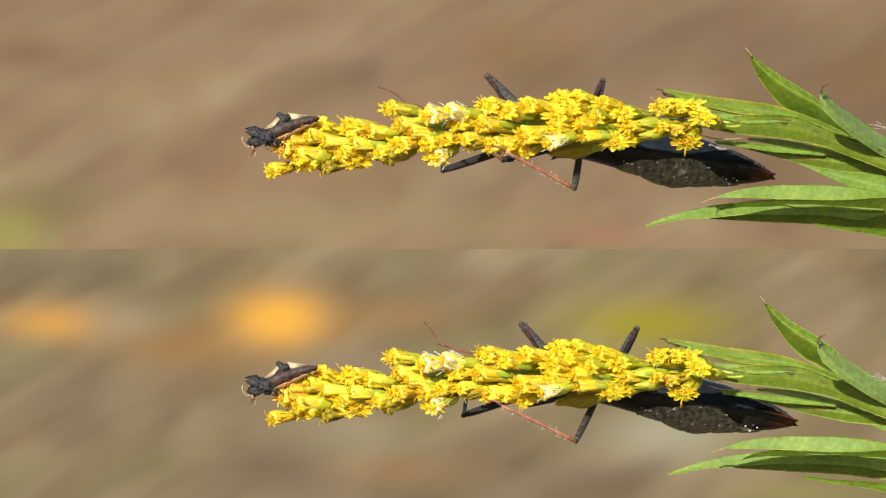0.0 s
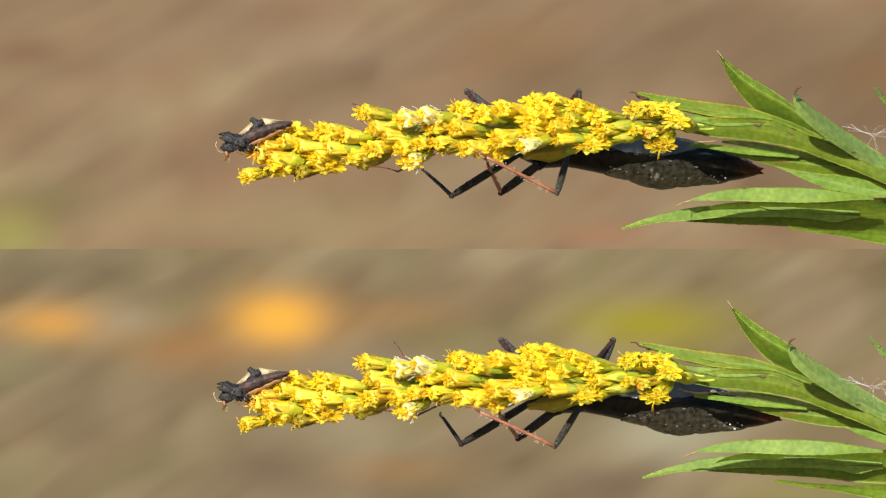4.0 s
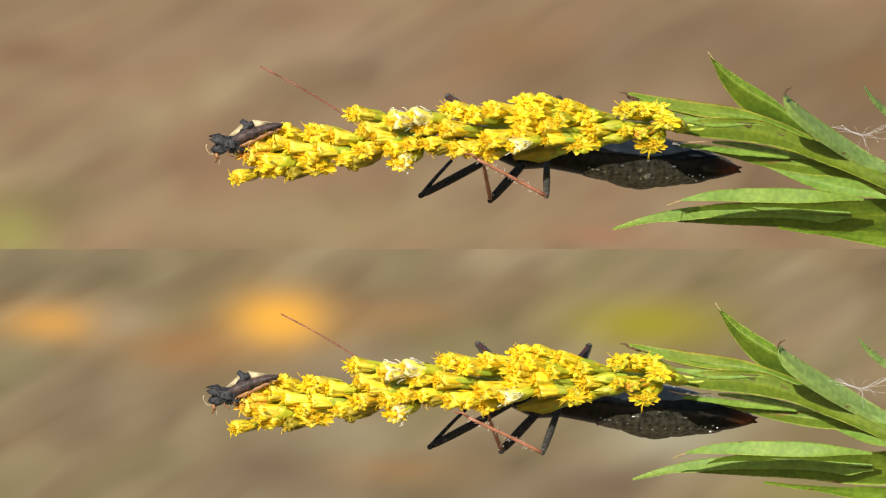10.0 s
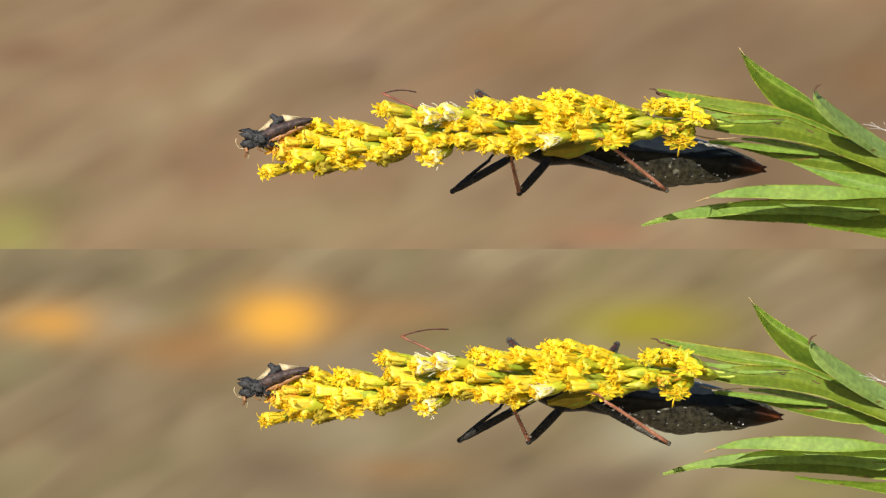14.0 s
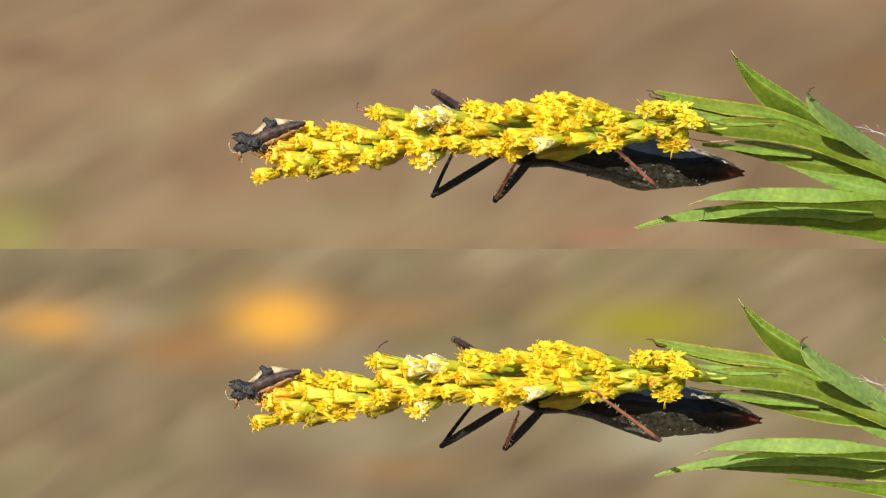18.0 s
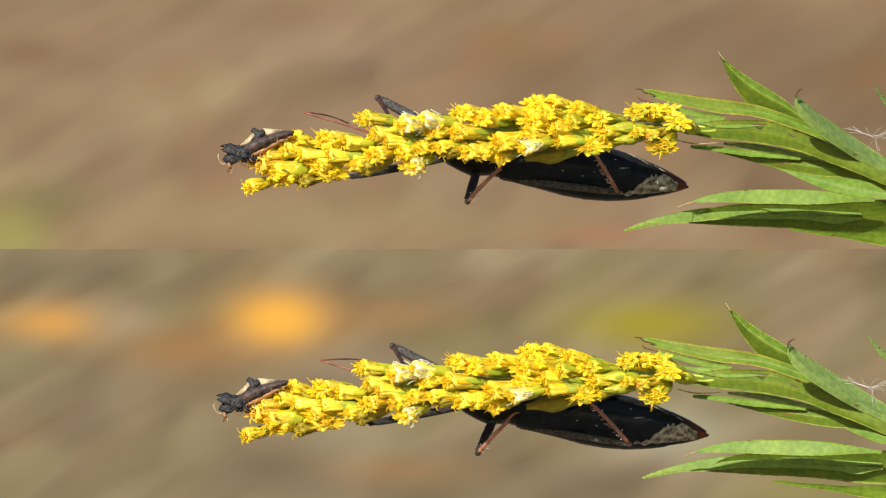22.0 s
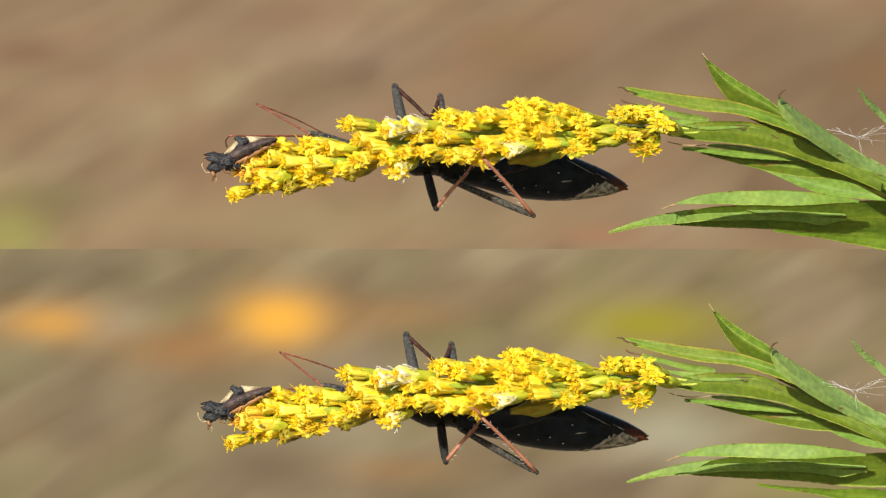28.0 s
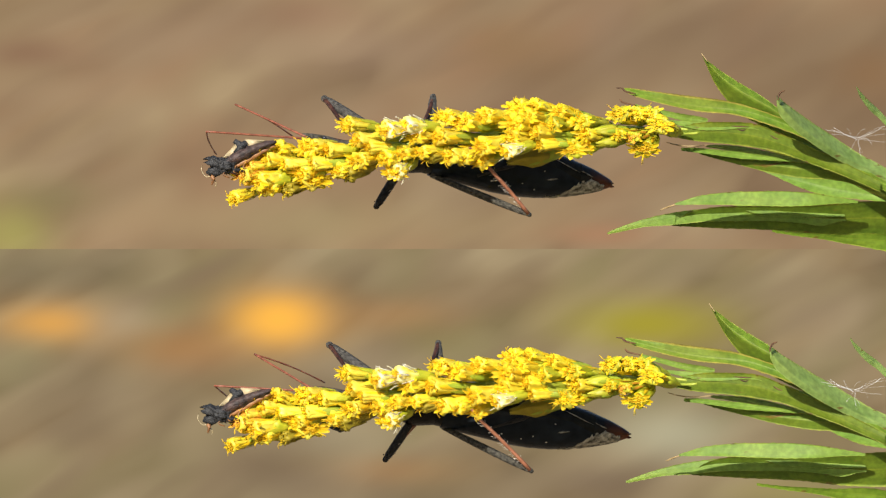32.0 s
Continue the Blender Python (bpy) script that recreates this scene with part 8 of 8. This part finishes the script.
        walk(limb(bug, 12), [
            (0, pose(-0.00571, -0.00071, -0.00045, 176.00, 23.99, 179.15)), (1.00 + lag, pose(-0.00571, -0.00071, -0.00045, 175.50, 45.98, 178.29)),
            (2.00 + lag, pose(-0.00571, -0.00071, -0.00045, 175.80, 42.20, 178.72)), (3.00 + lag, pose(-0.00571, -0.00071, -0.00045, 175.69, 43.33, 178.56)),
            (6.00 + lag, pose(-0.00571, -0.00071, -0.00045, 175.63, 42.25, 178.47)), (7.00 + lag, pose(-0.00571, -0.00071, -0.00045, -161.87, 43.68, -148.99)),
            (8.00 + lag, pose(-0.00571, -0.00071, -0.00045, -154.84, 46.73, -139.11)), (9.00 + lag, pose(-0.00571, -0.00071, -0.00045, -157.99, 48.45, -143.37)),
            (10.00 + lag, pose(-0.00571, -0.00071, -0.00045, -161.31, 48.81, -147.79)), (11.00 + lag, pose(-0.00571, -0.00071, -0.00045, -158.99, 45.53, -144.63)),
            (12.00 + lag, pose(-0.00571, -0.00071, -0.00045, -156.85, 43.40, -141.57)), (13.00 + lag, pose(-0.00571, -0.00071, -0.00045, -154.82, 42.01, -138.58)),
            (14.00 + lag, pose(-0.00571, -0.00071, -0.00045, -152.33, 44.96, -134.97)), (17.00 + lag, pose(-0.00571, -0.00071, -0.00045, 174.77, 48.42, -179.12)),
            (18.00 + lag, pose(-0.00571, -0.00071, -0.00045, -157.94, 47.31, -142.87)), (19.00 + lag, pose(-0.00571, -0.00071, -0.00045, -145.01, 37.33, -123.83)),
            (20.00 + lag, pose(-0.00571, -0.00071, -0.00045, -138.50, -0.99, -104.29)), (21.00 + lag, pose(-0.00571, -0.00071, -0.00045, -139.18, -46.56, -102.74)),
            (22.00 + lag, pose(-0.00571, -0.00071, -0.00045, -131.87, -61.21, -111.70)), (23.00 + lag, pose(-0.00571, -0.00071, -0.00045, -131.16, -63.45, -112.51)),
            (24.00 + lag, pose(-0.00571, -0.00071, -0.00045, -143.68, -69.04, -98.85)), (25.00 + lag, pose(-0.00571, -0.00071, -0.00045, -164.75, -71.39, -76.51)),
            (28.00 + lag, pose(-0.00571, -0.00071, -0.00045, 150.90, -78.22, -30.78)), (29.00 + lag, pose(-0.00571, -0.00071, -0.00045, -89.81, -49.45, -153.81)),
            (30.00 + lag, pose(-0.00571, -0.00071, -0.00045, -102.39, -35.33, -135.38)), (31.00 + lag, pose(-0.00571, -0.00071, -0.00045, -94.93, -51.27, -146.14)),
            (32, pose(-0.00571, -0.00071, -0.00045, -102.49, -51.80, -136.49))])
        walk(limb(bug, 13), [
            (0, pose(0.00527, 0, 0, -149.02, 36.02, -41.14)), (1.00 + lag, pose(0.00527, 0, 0, -169.16, 53.17, -52.80)),
            (2.00 + lag, pose(0.00527, 0, 0, 158.84, 39.64, -99.00)), (3.00 + lag, pose(0.00527, 0, 0, 158.77, 40.04, -97.82)),
            (6.00 + lag, pose(0.00527, 0, 0, 155.58, 43.26, -103.92)), (7.00 + lag, pose(0.00527, 0, 0, 146.67, 36.03, -89.52)),
            (8.00 + lag, pose(0.00527, 0, 0, 138.47, 37.74, -90.65)), (9.00 + lag, pose(0.00527, 0, 0, 136.09, 39.29, -97.26)),
            (10.00 + lag, pose(0.00527, 0, 0, 137.84, 39.50, -98.18)), (11.00 + lag, pose(0.00527, 0, 0, 144.54, 36.94, -87.21)),
            (12.00 + lag, pose(0.00527, 0, 0, 144.17, 36.14, -86.56)), (13.00 + lag, pose(0.00527, 0, 0, 145.34, 46.90, -82.65)),
            (14.00 + lag, pose(0.00527, 0, 0, 141.04, 40.03, -83.86)), (17.00 + lag, pose(0.00527, 0, 0, 134.68, 26.72, -129.04)),
            (18.00 + lag, pose(0.00527, 0, 0, 128.80, 20.39, -114.93)), (19.00 + lag, pose(0.00527, 0, 0, 129.74, 22.39, -100.03)),
            (20.00 + lag, pose(0.00527, 0, 0, 127.33, 22.01, -110.94)), (21.00 + lag, pose(0.00527, 0, 0, 149.50, 31.63, -94.93)),
            (22.00 + lag, pose(0.00527, 0, 0, 149.30, 28.08, -113.02)), (23.00 + lag, pose(0.00527, 0, 0, 143.43, 21.52, -128.76)),
            (24.00 + lag, pose(0.00527, 0, 0, 143.32, 18.05, -122.10)), (25.00 + lag, pose(0.00527, 0, 0, 141.58, 15.26, -116.94)),
            (28.00 + lag, pose(0.00527, 0, 0, 145.36, 15.85, -116.61)), (28.33 + lag, pose(0.00527, 0, 0, 133.56, -13.92, -163.34)),
            (28.67 + lag, pose(0.00527, 0, 0, 150.93, -42.14, 141.67)), (29.00 + lag, pose(0.00527, 0, 0, -166.42, -39.74, 66.44)),
            (29.50 + lag, pose(0.00527, 0, 0, 156.59, -35.64, 126.12)), (30.00 + lag, pose(0.00527, 0, 0, 140.34, -10.28, 169.20)),
            (31.00 + lag, pose(0.00527, 0, 0, 140.20, -6.07, 175.16)), (32, pose(0.00527, 0, 0, 139.47, -3.44, -174.88))])
        walk(limb(bug, 14), [
            (0, pose(-0.00460, -0.00123, -0.00046, -22.67, 22.04, -90.99)), (1.00 + lag, pose(-0.00458, -0.00123, -0.00046, -24.59, 19.56, -94.89)),
            (2.00 + lag, pose(-0.00457, -0.00123, -0.00046, -24.17, 19.95, -93.87)), (3.00 + lag, pose(-0.00455, -0.00123, -0.00046, -24.51, 20.48, -95.16)),
            (6.00 + lag, pose(-0.00451, -0.00123, -0.00046, -24.44, 18.89, -93.82)), (7.00 + lag, pose(-0.00449, -0.00123, -0.00046, -24.32, 18.83, -93.35)),
            (8.00 + lag, pose(-0.00448, -0.00123, -0.00046, -22.25, 19.96, -87.73)), (9.00 + lag, pose(-0.00446, -0.00123, -0.00046, -22.11, 20.26, -87.47)),
            (10.00 + lag, pose(-0.00445, -0.00123, -0.00046, -22.83, 20.23, -89.56)), (11.00 + lag, pose(-0.00443, -0.00123, -0.00046, -23.60, 19.34, -91.29)),
            (12.00 + lag, pose(-0.00442, -0.00123, -0.00046, -22.87, 20.39, -89.72)), (13.00 + lag, pose(-0.00440, -0.00123, -0.00046, -5.10, 19.30, -38.74)),
            (14.00 + lag, pose(-0.00425, -0.00123, -0.00046, -6.26, 13.65, -37.35)), (17.00 + lag, pose(-0.00380, -0.00144, -0.00067, -7.74, 7.40, -37.96)),
            (18.00 + lag, pose(-0.00377, -0.00142, -0.00071, -8.38, 3.99, -37.34)), (19.00 + lag, pose(-0.00373, -0.00142, -0.00071, -9.84, -2.55, -38.05)),
            (20.00 + lag, pose(-0.00370, -0.00142, -0.00071, -18.20, -19.63, -23.30)), (21.00 + lag, pose(-0.00370, -0.00162, 0.00007, -33.55, -21.92, -0.21)),
            (22.00 + lag, pose(-0.00370, -0.00155, 0.00044, -38.06, -20.37, 5.98)), (23.00 + lag, pose(-0.00330, -0.00137, 0.00079, -39.89, -25.82, 10.53)),
            (24.00 + lag, pose(-0.00290, -0.00108, 0.00110, -38.12, -19.89, 8.12)), (25.00 + lag, pose(-0.00260, -0.00069, 0.00133, -37.17, -19.61, 7.48)),
            (28.00 + lag, pose(-0.00380, -0.00124, 0.00095, -53.53, -44.73, 30.22)), (29.00 + lag, pose(-0.00380, -0.00124, 0.00095, -54.02, -42.07, 30.66)),
            (30.00 + lag, pose(-0.00380, -0.00124, 0.00095, -49.06, -38.79, 24.11)), (31.00 + lag, pose(-0.00380, -0.00124, 0.00095, -49.83, -37.82, 25.02)),
            (32, pose(-0.00380, -0.00124, 0.00095, -48.77, -38.76, 23.73))])
        walk(limb(bug, 15), [
            (0, pose(0.00960, 0, 0, 94.25, -2.06, -73.95)), (1.00 + lag, pose(0.00960, 0, 0, 93.70, -2.71, -71.00)),
            (2.00 + lag, pose(0.00960, 0, 0, 93.67, -4.06, -72.39)), (3.00 + lag, pose(0.00960, 0, 0, 94.49, -4.35, -70.63)),
            (6.00 + lag, pose(0.00960, 0, 0, 93.04, -2.75, -76.46)), (7.00 + lag, pose(0.00960, 0, 0, 92.53, -5.69, -73.02)),
            (8.00 + lag, pose(0.00960, 0, 0, 91.10, -5.35, -74.55)), (9.00 + lag, pose(0.00960, 0, 0, 91.61, -4.86, -78.67)),
            (10.00 + lag, pose(0.00960, 0, 0, 92.20, -5.21, -75.56)), (11.00 + lag, pose(0.00960, 0, 0, 92.30, -4.44, -76.47)),
            (12.00 + lag, pose(0.00960, 0, 0, 92.48, -3.97, -76.17)), (13.00 + lag, pose(0.00960, 0, 0, 82.01, -9.92, -134.24)),
            (14.00 + lag, pose(0.00960, 0, 0, 71.55, -15.50, -113.14)), (17.00 + lag, pose(0.00960, 0, 0, 64.60, -17.76, -108.36)),
            (18.00 + lag, pose(0.00960, 0, 0, 60.39, -20.78, -105.78)), (19.00 + lag, pose(0.00960, 0, 0, 56.31, -22.93, -109.26)),
            (20.00 + lag, pose(0.00960, 0, 0, 32.77, -47.74, -108.55)), (21.00 + lag, pose(0.00960, 0, 0, 48.31, -73.63, -151.86)),
            (22.00 + lag, pose(0.00960, 0, 0, 93.05, -76.40, 155.82)), (23.00 + lag, pose(0.00960, 0, 0, 130.73, -78.41, 118.40)),
            (24.00 + lag, pose(0.00960, 0, 0, 123.93, -70.57, 122.13)), (25.00 + lag, pose(0.00960, 0, 0, 139.35, -66.58, 105.81)),
            (28.00 + lag, pose(0.00960, 0, 0, 135.52, -55.65, 128.91)), (29.00 + lag, pose(0.00960, 0, 0, 131.53, -56.89, 130.62)),
            (30.00 + lag, pose(0.00960, 0, 0, 126.30, -50.84, 134.80)), (31.00 + lag, pose(0.00960, 0, 0, 124.56, -50.42, 135.66)),
            (32, pose(0.00960, 0, 0, 125.46, -48.42, 135.92))])
        walk(limb(bug, 20), [
            (0, pose(-0.01254, 0.00018, 0.00036, -6.15, -1.98, 144.40)), (1.00 + lag, pose(-0.01254, 0.00018, 0.00036, -5.03, -10.82, 134.43)),
            (2.00 + lag, pose(-0.01254, 0.00018, 0.00036, -4.64, -11.08, 132.38)), (3.00 + lag, pose(-0.01254, 0.00018, 0.00036, -6.24, -5.16, 143.64)),
            (6.00 + lag, pose(-0.01254, 0.00018, 0.00036, -9.11, -3.31, -178.86)), (7.00 + lag, pose(-0.01254, 0.00018, 0.00036, -6.23, -10.96, 158.24)),
            (8.00 + lag, pose(-0.01254, 0.00018, 0.00036, -6.10, -5.43, 157.39)), (9.00 + lag, pose(-0.01254, 0.00018, 0.00036, -6.70, -5.94, 163.36)),
            (10.00 + lag, pose(-0.01254, 0.00018, 0.00036, -7.61, -4.99, 172.91)), (11.00 + lag, pose(-0.01254, 0.00018, 0.00036, -7.22, -6.71, 169.14)),
            (12.00 + lag, pose(-0.01254, 0.00018, 0.00036, -10.00, -18.26, -178.12)), (13.00 + lag, pose(-0.01254, 0.00018, 0.00036, -10.24, -31.82, -177.57)),
            (14.00 + lag, pose(-0.01254, 0.00018, 0.00036, -9.92, -16.54, -178.33)), (17.00 + lag, pose(-0.01254, 0.00018, 0.00036, -9.68, -7.17, -179.52)),
            (18.00 + lag, pose(-0.01254, 0.00018, 0.00036, -9.51, -6.93, 179.14)), (19.00 + lag, pose(-0.01254, 0.00018, 0.00036, -9.17, -9.86, 176.82)),
            (20.00 + lag, pose(-0.01254, 0.00018, 0.00036, -8.29, -6.96, 170.79)), (21.00 + lag, pose(-0.01254, 0.00018, 0.00036, -8.28, 1.75, 170.65)),
            (22.00 + lag, pose(-0.01254, 0.00018, 0.00036, -8.16, 5.17, 172.64)), (23.00 + lag, pose(-0.01254, 0.00018, 0.00036, -8.08, 6.74, 173.42)),
            (24.00 + lag, pose(-0.01254, 0.00018, 0.00036, -8.57, 9.75, 170.03)), (25.00 + lag, pose(-0.01254, 0.00018, 0.00036, -7.56, 19.98, 173.95)),
            (28.00 + lag, pose(-0.01526, 0.00004, -0.00035, 24.52, 53.76, -136.78)), (29.00 + lag, pose(-0.01473, 0.00035, -0.00049, 26.90, 57.32, -133.89)),
            (30.00 + lag, pose(-0.01432, 0.00022, -0.00026, 23.92, 56.69, -137.45)), (31.00 + lag, pose(-0.01433, 0.00016, -0.00022, 19.73, 54.91, -142.51)),
            (32, pose(-0.01449, -0.00012, -0.00003, 14.20, 44.65, -149.73))])
        walk(limb(bug, 21), [
            (0, pose(0.00804, 0, 0, -7.61, -3.01, -35.38)), (1.00 + lag, pose(0.00804, 0, 0, -11.00, 13.89, -21.36)),
            (2.00 + lag, pose(0.00804, 0, 0, -9.66, 15.02, -13.85)), (3.00 + lag, pose(0.00804, 0, 0, -9.20, 7.06, -32.92)),
            (6.00 + lag, pose(0.00804, 0, 0, -11.70, -7.74, -69.54)), (7.00 + lag, pose(0.00804, 0, 0, -19.14, -13.80, -23.69)),
            (8.00 + lag, pose(0.00804, 0, 0, -35.46, -25.70, 22.68)), (9.00 + lag, pose(0.00804, 0, 0, -35.11, -24.18, 16.85)),
            (10.00 + lag, pose(0.00804, 0, 0, -35.23, -21.01, 7.74)), (11.00 + lag, pose(0.00804, 0, 0, -22.90, -18.59, -24.17)),
            (11.50 + lag, pose(0.00804, 0, 0, -18.73, -10.01, -71.16)), (12.00 + lag, pose(0.00804, 0, 0, -22.14, -1.16, -116.79)),
            (13.00 + lag, pose(0.00804, 0, 0, -35.06, 2.39, -95.50)), (14.00 + lag, pose(0.00804, 0, 0, -20.27, -0.51, -107.31)),
            (17.00 + lag, pose(0.00804, 0, 0, -9.02, 6.68, -79.41)), (18.00 + lag, pose(0.00804, 0, 0, -10.34, 9.89, -90.42)),
            (19.00 + lag, pose(0.00804, 0, 0, -14.70, 14.40, -96.67)), (20.00 + lag, pose(0.00804, 0, 0, -16.99, 39.43, -103.45)),
            (21.00 + lag, pose(0.00804, 0, 0, -69.10, 77.48, -165.84)), (22.00 + lag, pose(0.00804, 0, 0, -109.84, 58.30, 148.93)),
            (23.00 + lag, pose(0.00804, 0, 0, -112.98, 51.88, 144.68)), (24.00 + lag, pose(0.00804, 0, 0, -122.92, 53.84, 136.77)),
            (25.00 + lag, pose(0.00804, 0, 0, -126.73, 50.00, 132.10)), (28.00 + lag, pose(0.00804, 0, 0, -152.08, 46.54, 92.94)),
            (29.00 + lag, pose(0.00804, 0, 0, -161.39, 44.38, 83.81)), (30.00 + lag, pose(0.00804, 0, 0, -162.14, 46.20, 82.85)),
            (31.00 + lag, pose(0.00804, 0, 0, -160.79, 43.31, 84.02)), (32, pose(0.00804, 0, 0, -148.06, 41.78, 92.19))])
        walk(limb(bug, 22), [
            (0, pose(-0.01254, -0.00018, 0.00018, -94.07, 25.04, -156.63)), (1.00 + lag, pose(-0.01254, -0.00018, 0.00018, -92.52, 21.98, -152.75)),
            (2.00 + lag, pose(-0.01254, -0.00018, 0.00018, -89.90, 27.38, -146.48)), (3.00 + lag, pose(-0.01254, -0.00018, 0.00018, -83.73, 24.50, -132.44)),
            (6.00 + lag, pose(-0.01254, -0.00018, 0.00018, -96.38, 24.27, -162.49)), (7.00 + lag, pose(-0.01254, -0.00018, 0.00018, -94.24, 13.69, -155.94)),
            (8.00 + lag, pose(-0.01254, -0.00018, 0.00018, -93.56, 10.87, -152.76)), (9.00 + lag, pose(-0.01254, -0.00018, 0.00018, -98.38, 10.19, -178.68)),
            (10.00 + lag, pose(-0.01254, -0.00018, 0.00018, -98.33, 14.50, -178.44)), (11.00 + lag, pose(-0.01254, -0.00018, 0.00018, -98.33, 16.21, -178.46)),
            (12.00 + lag, pose(-0.01254, -0.00018, 0.00018, -98.32, 14.85, -178.42)), (13.00 + lag, pose(-0.01254, -0.00018, 0.00018, -98.38, 11.52, -178.69)),
            (14.00 + lag, pose(-0.01254, -0.00018, 0.00018, -98.39, 12.50, -178.71)), (17.00 + lag, pose(-0.01254, -0.00018, 0.00018, -98.46, 12.37, -179.07)),
            (20.00 + lag, pose(-0.01254, -0.00018, 0.00018, -96.08, 6.97, -164.94)), (22.00 + lag, pose(-0.01254, -0.00018, 0.00018, -94.88, -20.78, -174.60)),
            (24.00 + lag, pose(-0.01254, -0.00018, 0.00018, -93.10, -15.80, 179.76)), (25.00 + lag, pose(-0.01254, -0.00018, 0.00018, -91.28, -23.63, 174.36)),
            (28.00 + lag, pose(-0.01528, -0.00031, -0.00054, -87.77, -26.02, 166.01)), (29.00 + lag, pose(-0.01475, 0, -0.00068, -90.93, -16.48, 174.69)),
            (30.00 + lag, pose(-0.01434, -0.00013, -0.00045, -90.83, -13.67, 174.30)), (31.00 + lag, pose(-0.01435, -0.00019, -0.00041, -90.66, -10.96, 173.53)),
            (32, pose(-0.01450, -0.00047, -0.00021, -91.89, -3.92, -177.00))])
        walk(limb(bug, 23), [
            (0, pose(0.00804, 0, 0, 143.82, 70.96, 12.37)), (1.00 + lag, pose(0.00804, 0, 0, 177.70, 80.25, 50.07)),
            (2.00 + lag, pose(0.00804, 0, 0, -71.50, 79.47, 155.88)), (3.00 + lag, pose(0.00804, 0, 0, -58.09, 71.70, 171.02)),
            (6.00 + lag, pose(0.00804, 0, 0, 158.09, 86.25, 28.13)), (7.00 + lag, pose(0.00804, 0, 0, 127.41, 72.72, 8.13)),
            (8.00 + lag, pose(0.00804, 0, 0, 126.02, 50.88, 9.37)), (9.00 + lag, pose(0.00804, 0, 0, 121.52, -1.47, 2.39)),
            (10.00 + lag, pose(0.00804, 0, 0, 121.37, -1.83, 5.47)), (11.00 + lag, pose(0.00804, 0, 0, 121.40, -1.72, 3.30)),
            (12.00 + lag, pose(0.00804, 0, 0, 121.47, -1.50, 2.14)), (13.00 + lag, pose(0.00804, 0, 0, 121.55, -0.81, 0.25)),
            (14.00 + lag, pose(0.00804, 0, 0, 121.55, -0.74, -0.31)), (17.00 + lag, pose(0.00804, 0, 0, 123.33, 31.94, 6.17)),
            (20.00 + lag, pose(0.00804, 0, 0, 149.37, 33.81, 50.58)), (22.00 + lag, pose(0.00804, 0, 0, 136.68, -20.63, 66.37)),
            (24.00 + lag, pose(0.00804, 0, 0, 120.79, -31.63, 86.62)), (25.00 + lag, pose(0.00804, 0, 0, 113.33, -36.34, 99.63)),
            (28.00 + lag, pose(0.00804, 0, 0, 82.93, -41.55, 141.28)), (29.00 + lag, pose(0.00804, 0, 0, 86.69, -48.87, 131.82)),
            (30.00 + lag, pose(0.00804, 0, 0, 88.11, -57.81, 127.05)), (31.00 + lag, pose(0.00804, 0, 0, 82.26, -57.80, 130.89)),
            (32, pose(0.00804, 0, 0, 85.87, -56.14, 124.67))])
        walk(limb(bug, 24), [
            (0, pose(-0.00915, 0, 0, 0, 0, 0)), (25.00 + lag, pose(-0.00915, 0, 0, 0, 0, 0)),
            (28.00 + lag, pose(-0.01188, -0.00044, -0.00044, 1.86, -4.71, -5.39)), (29.00 + lag, pose(-0.01136, -0.00023, -0.00049, 2.54, -6.14, -6.99)),
            (30.00 + lag, pose(-0.01094, -0.00023, -0.00036, 1.73, -4.36, -4.83)), (31.00 + lag, pose(-0.01095, -0.00027, -0.00034, 1.60, -4.04, -4.38)),
            (32, pose(-0.01110, -0.00043, -0.00026, 0.84, -2.21, -2.33))])


motions()
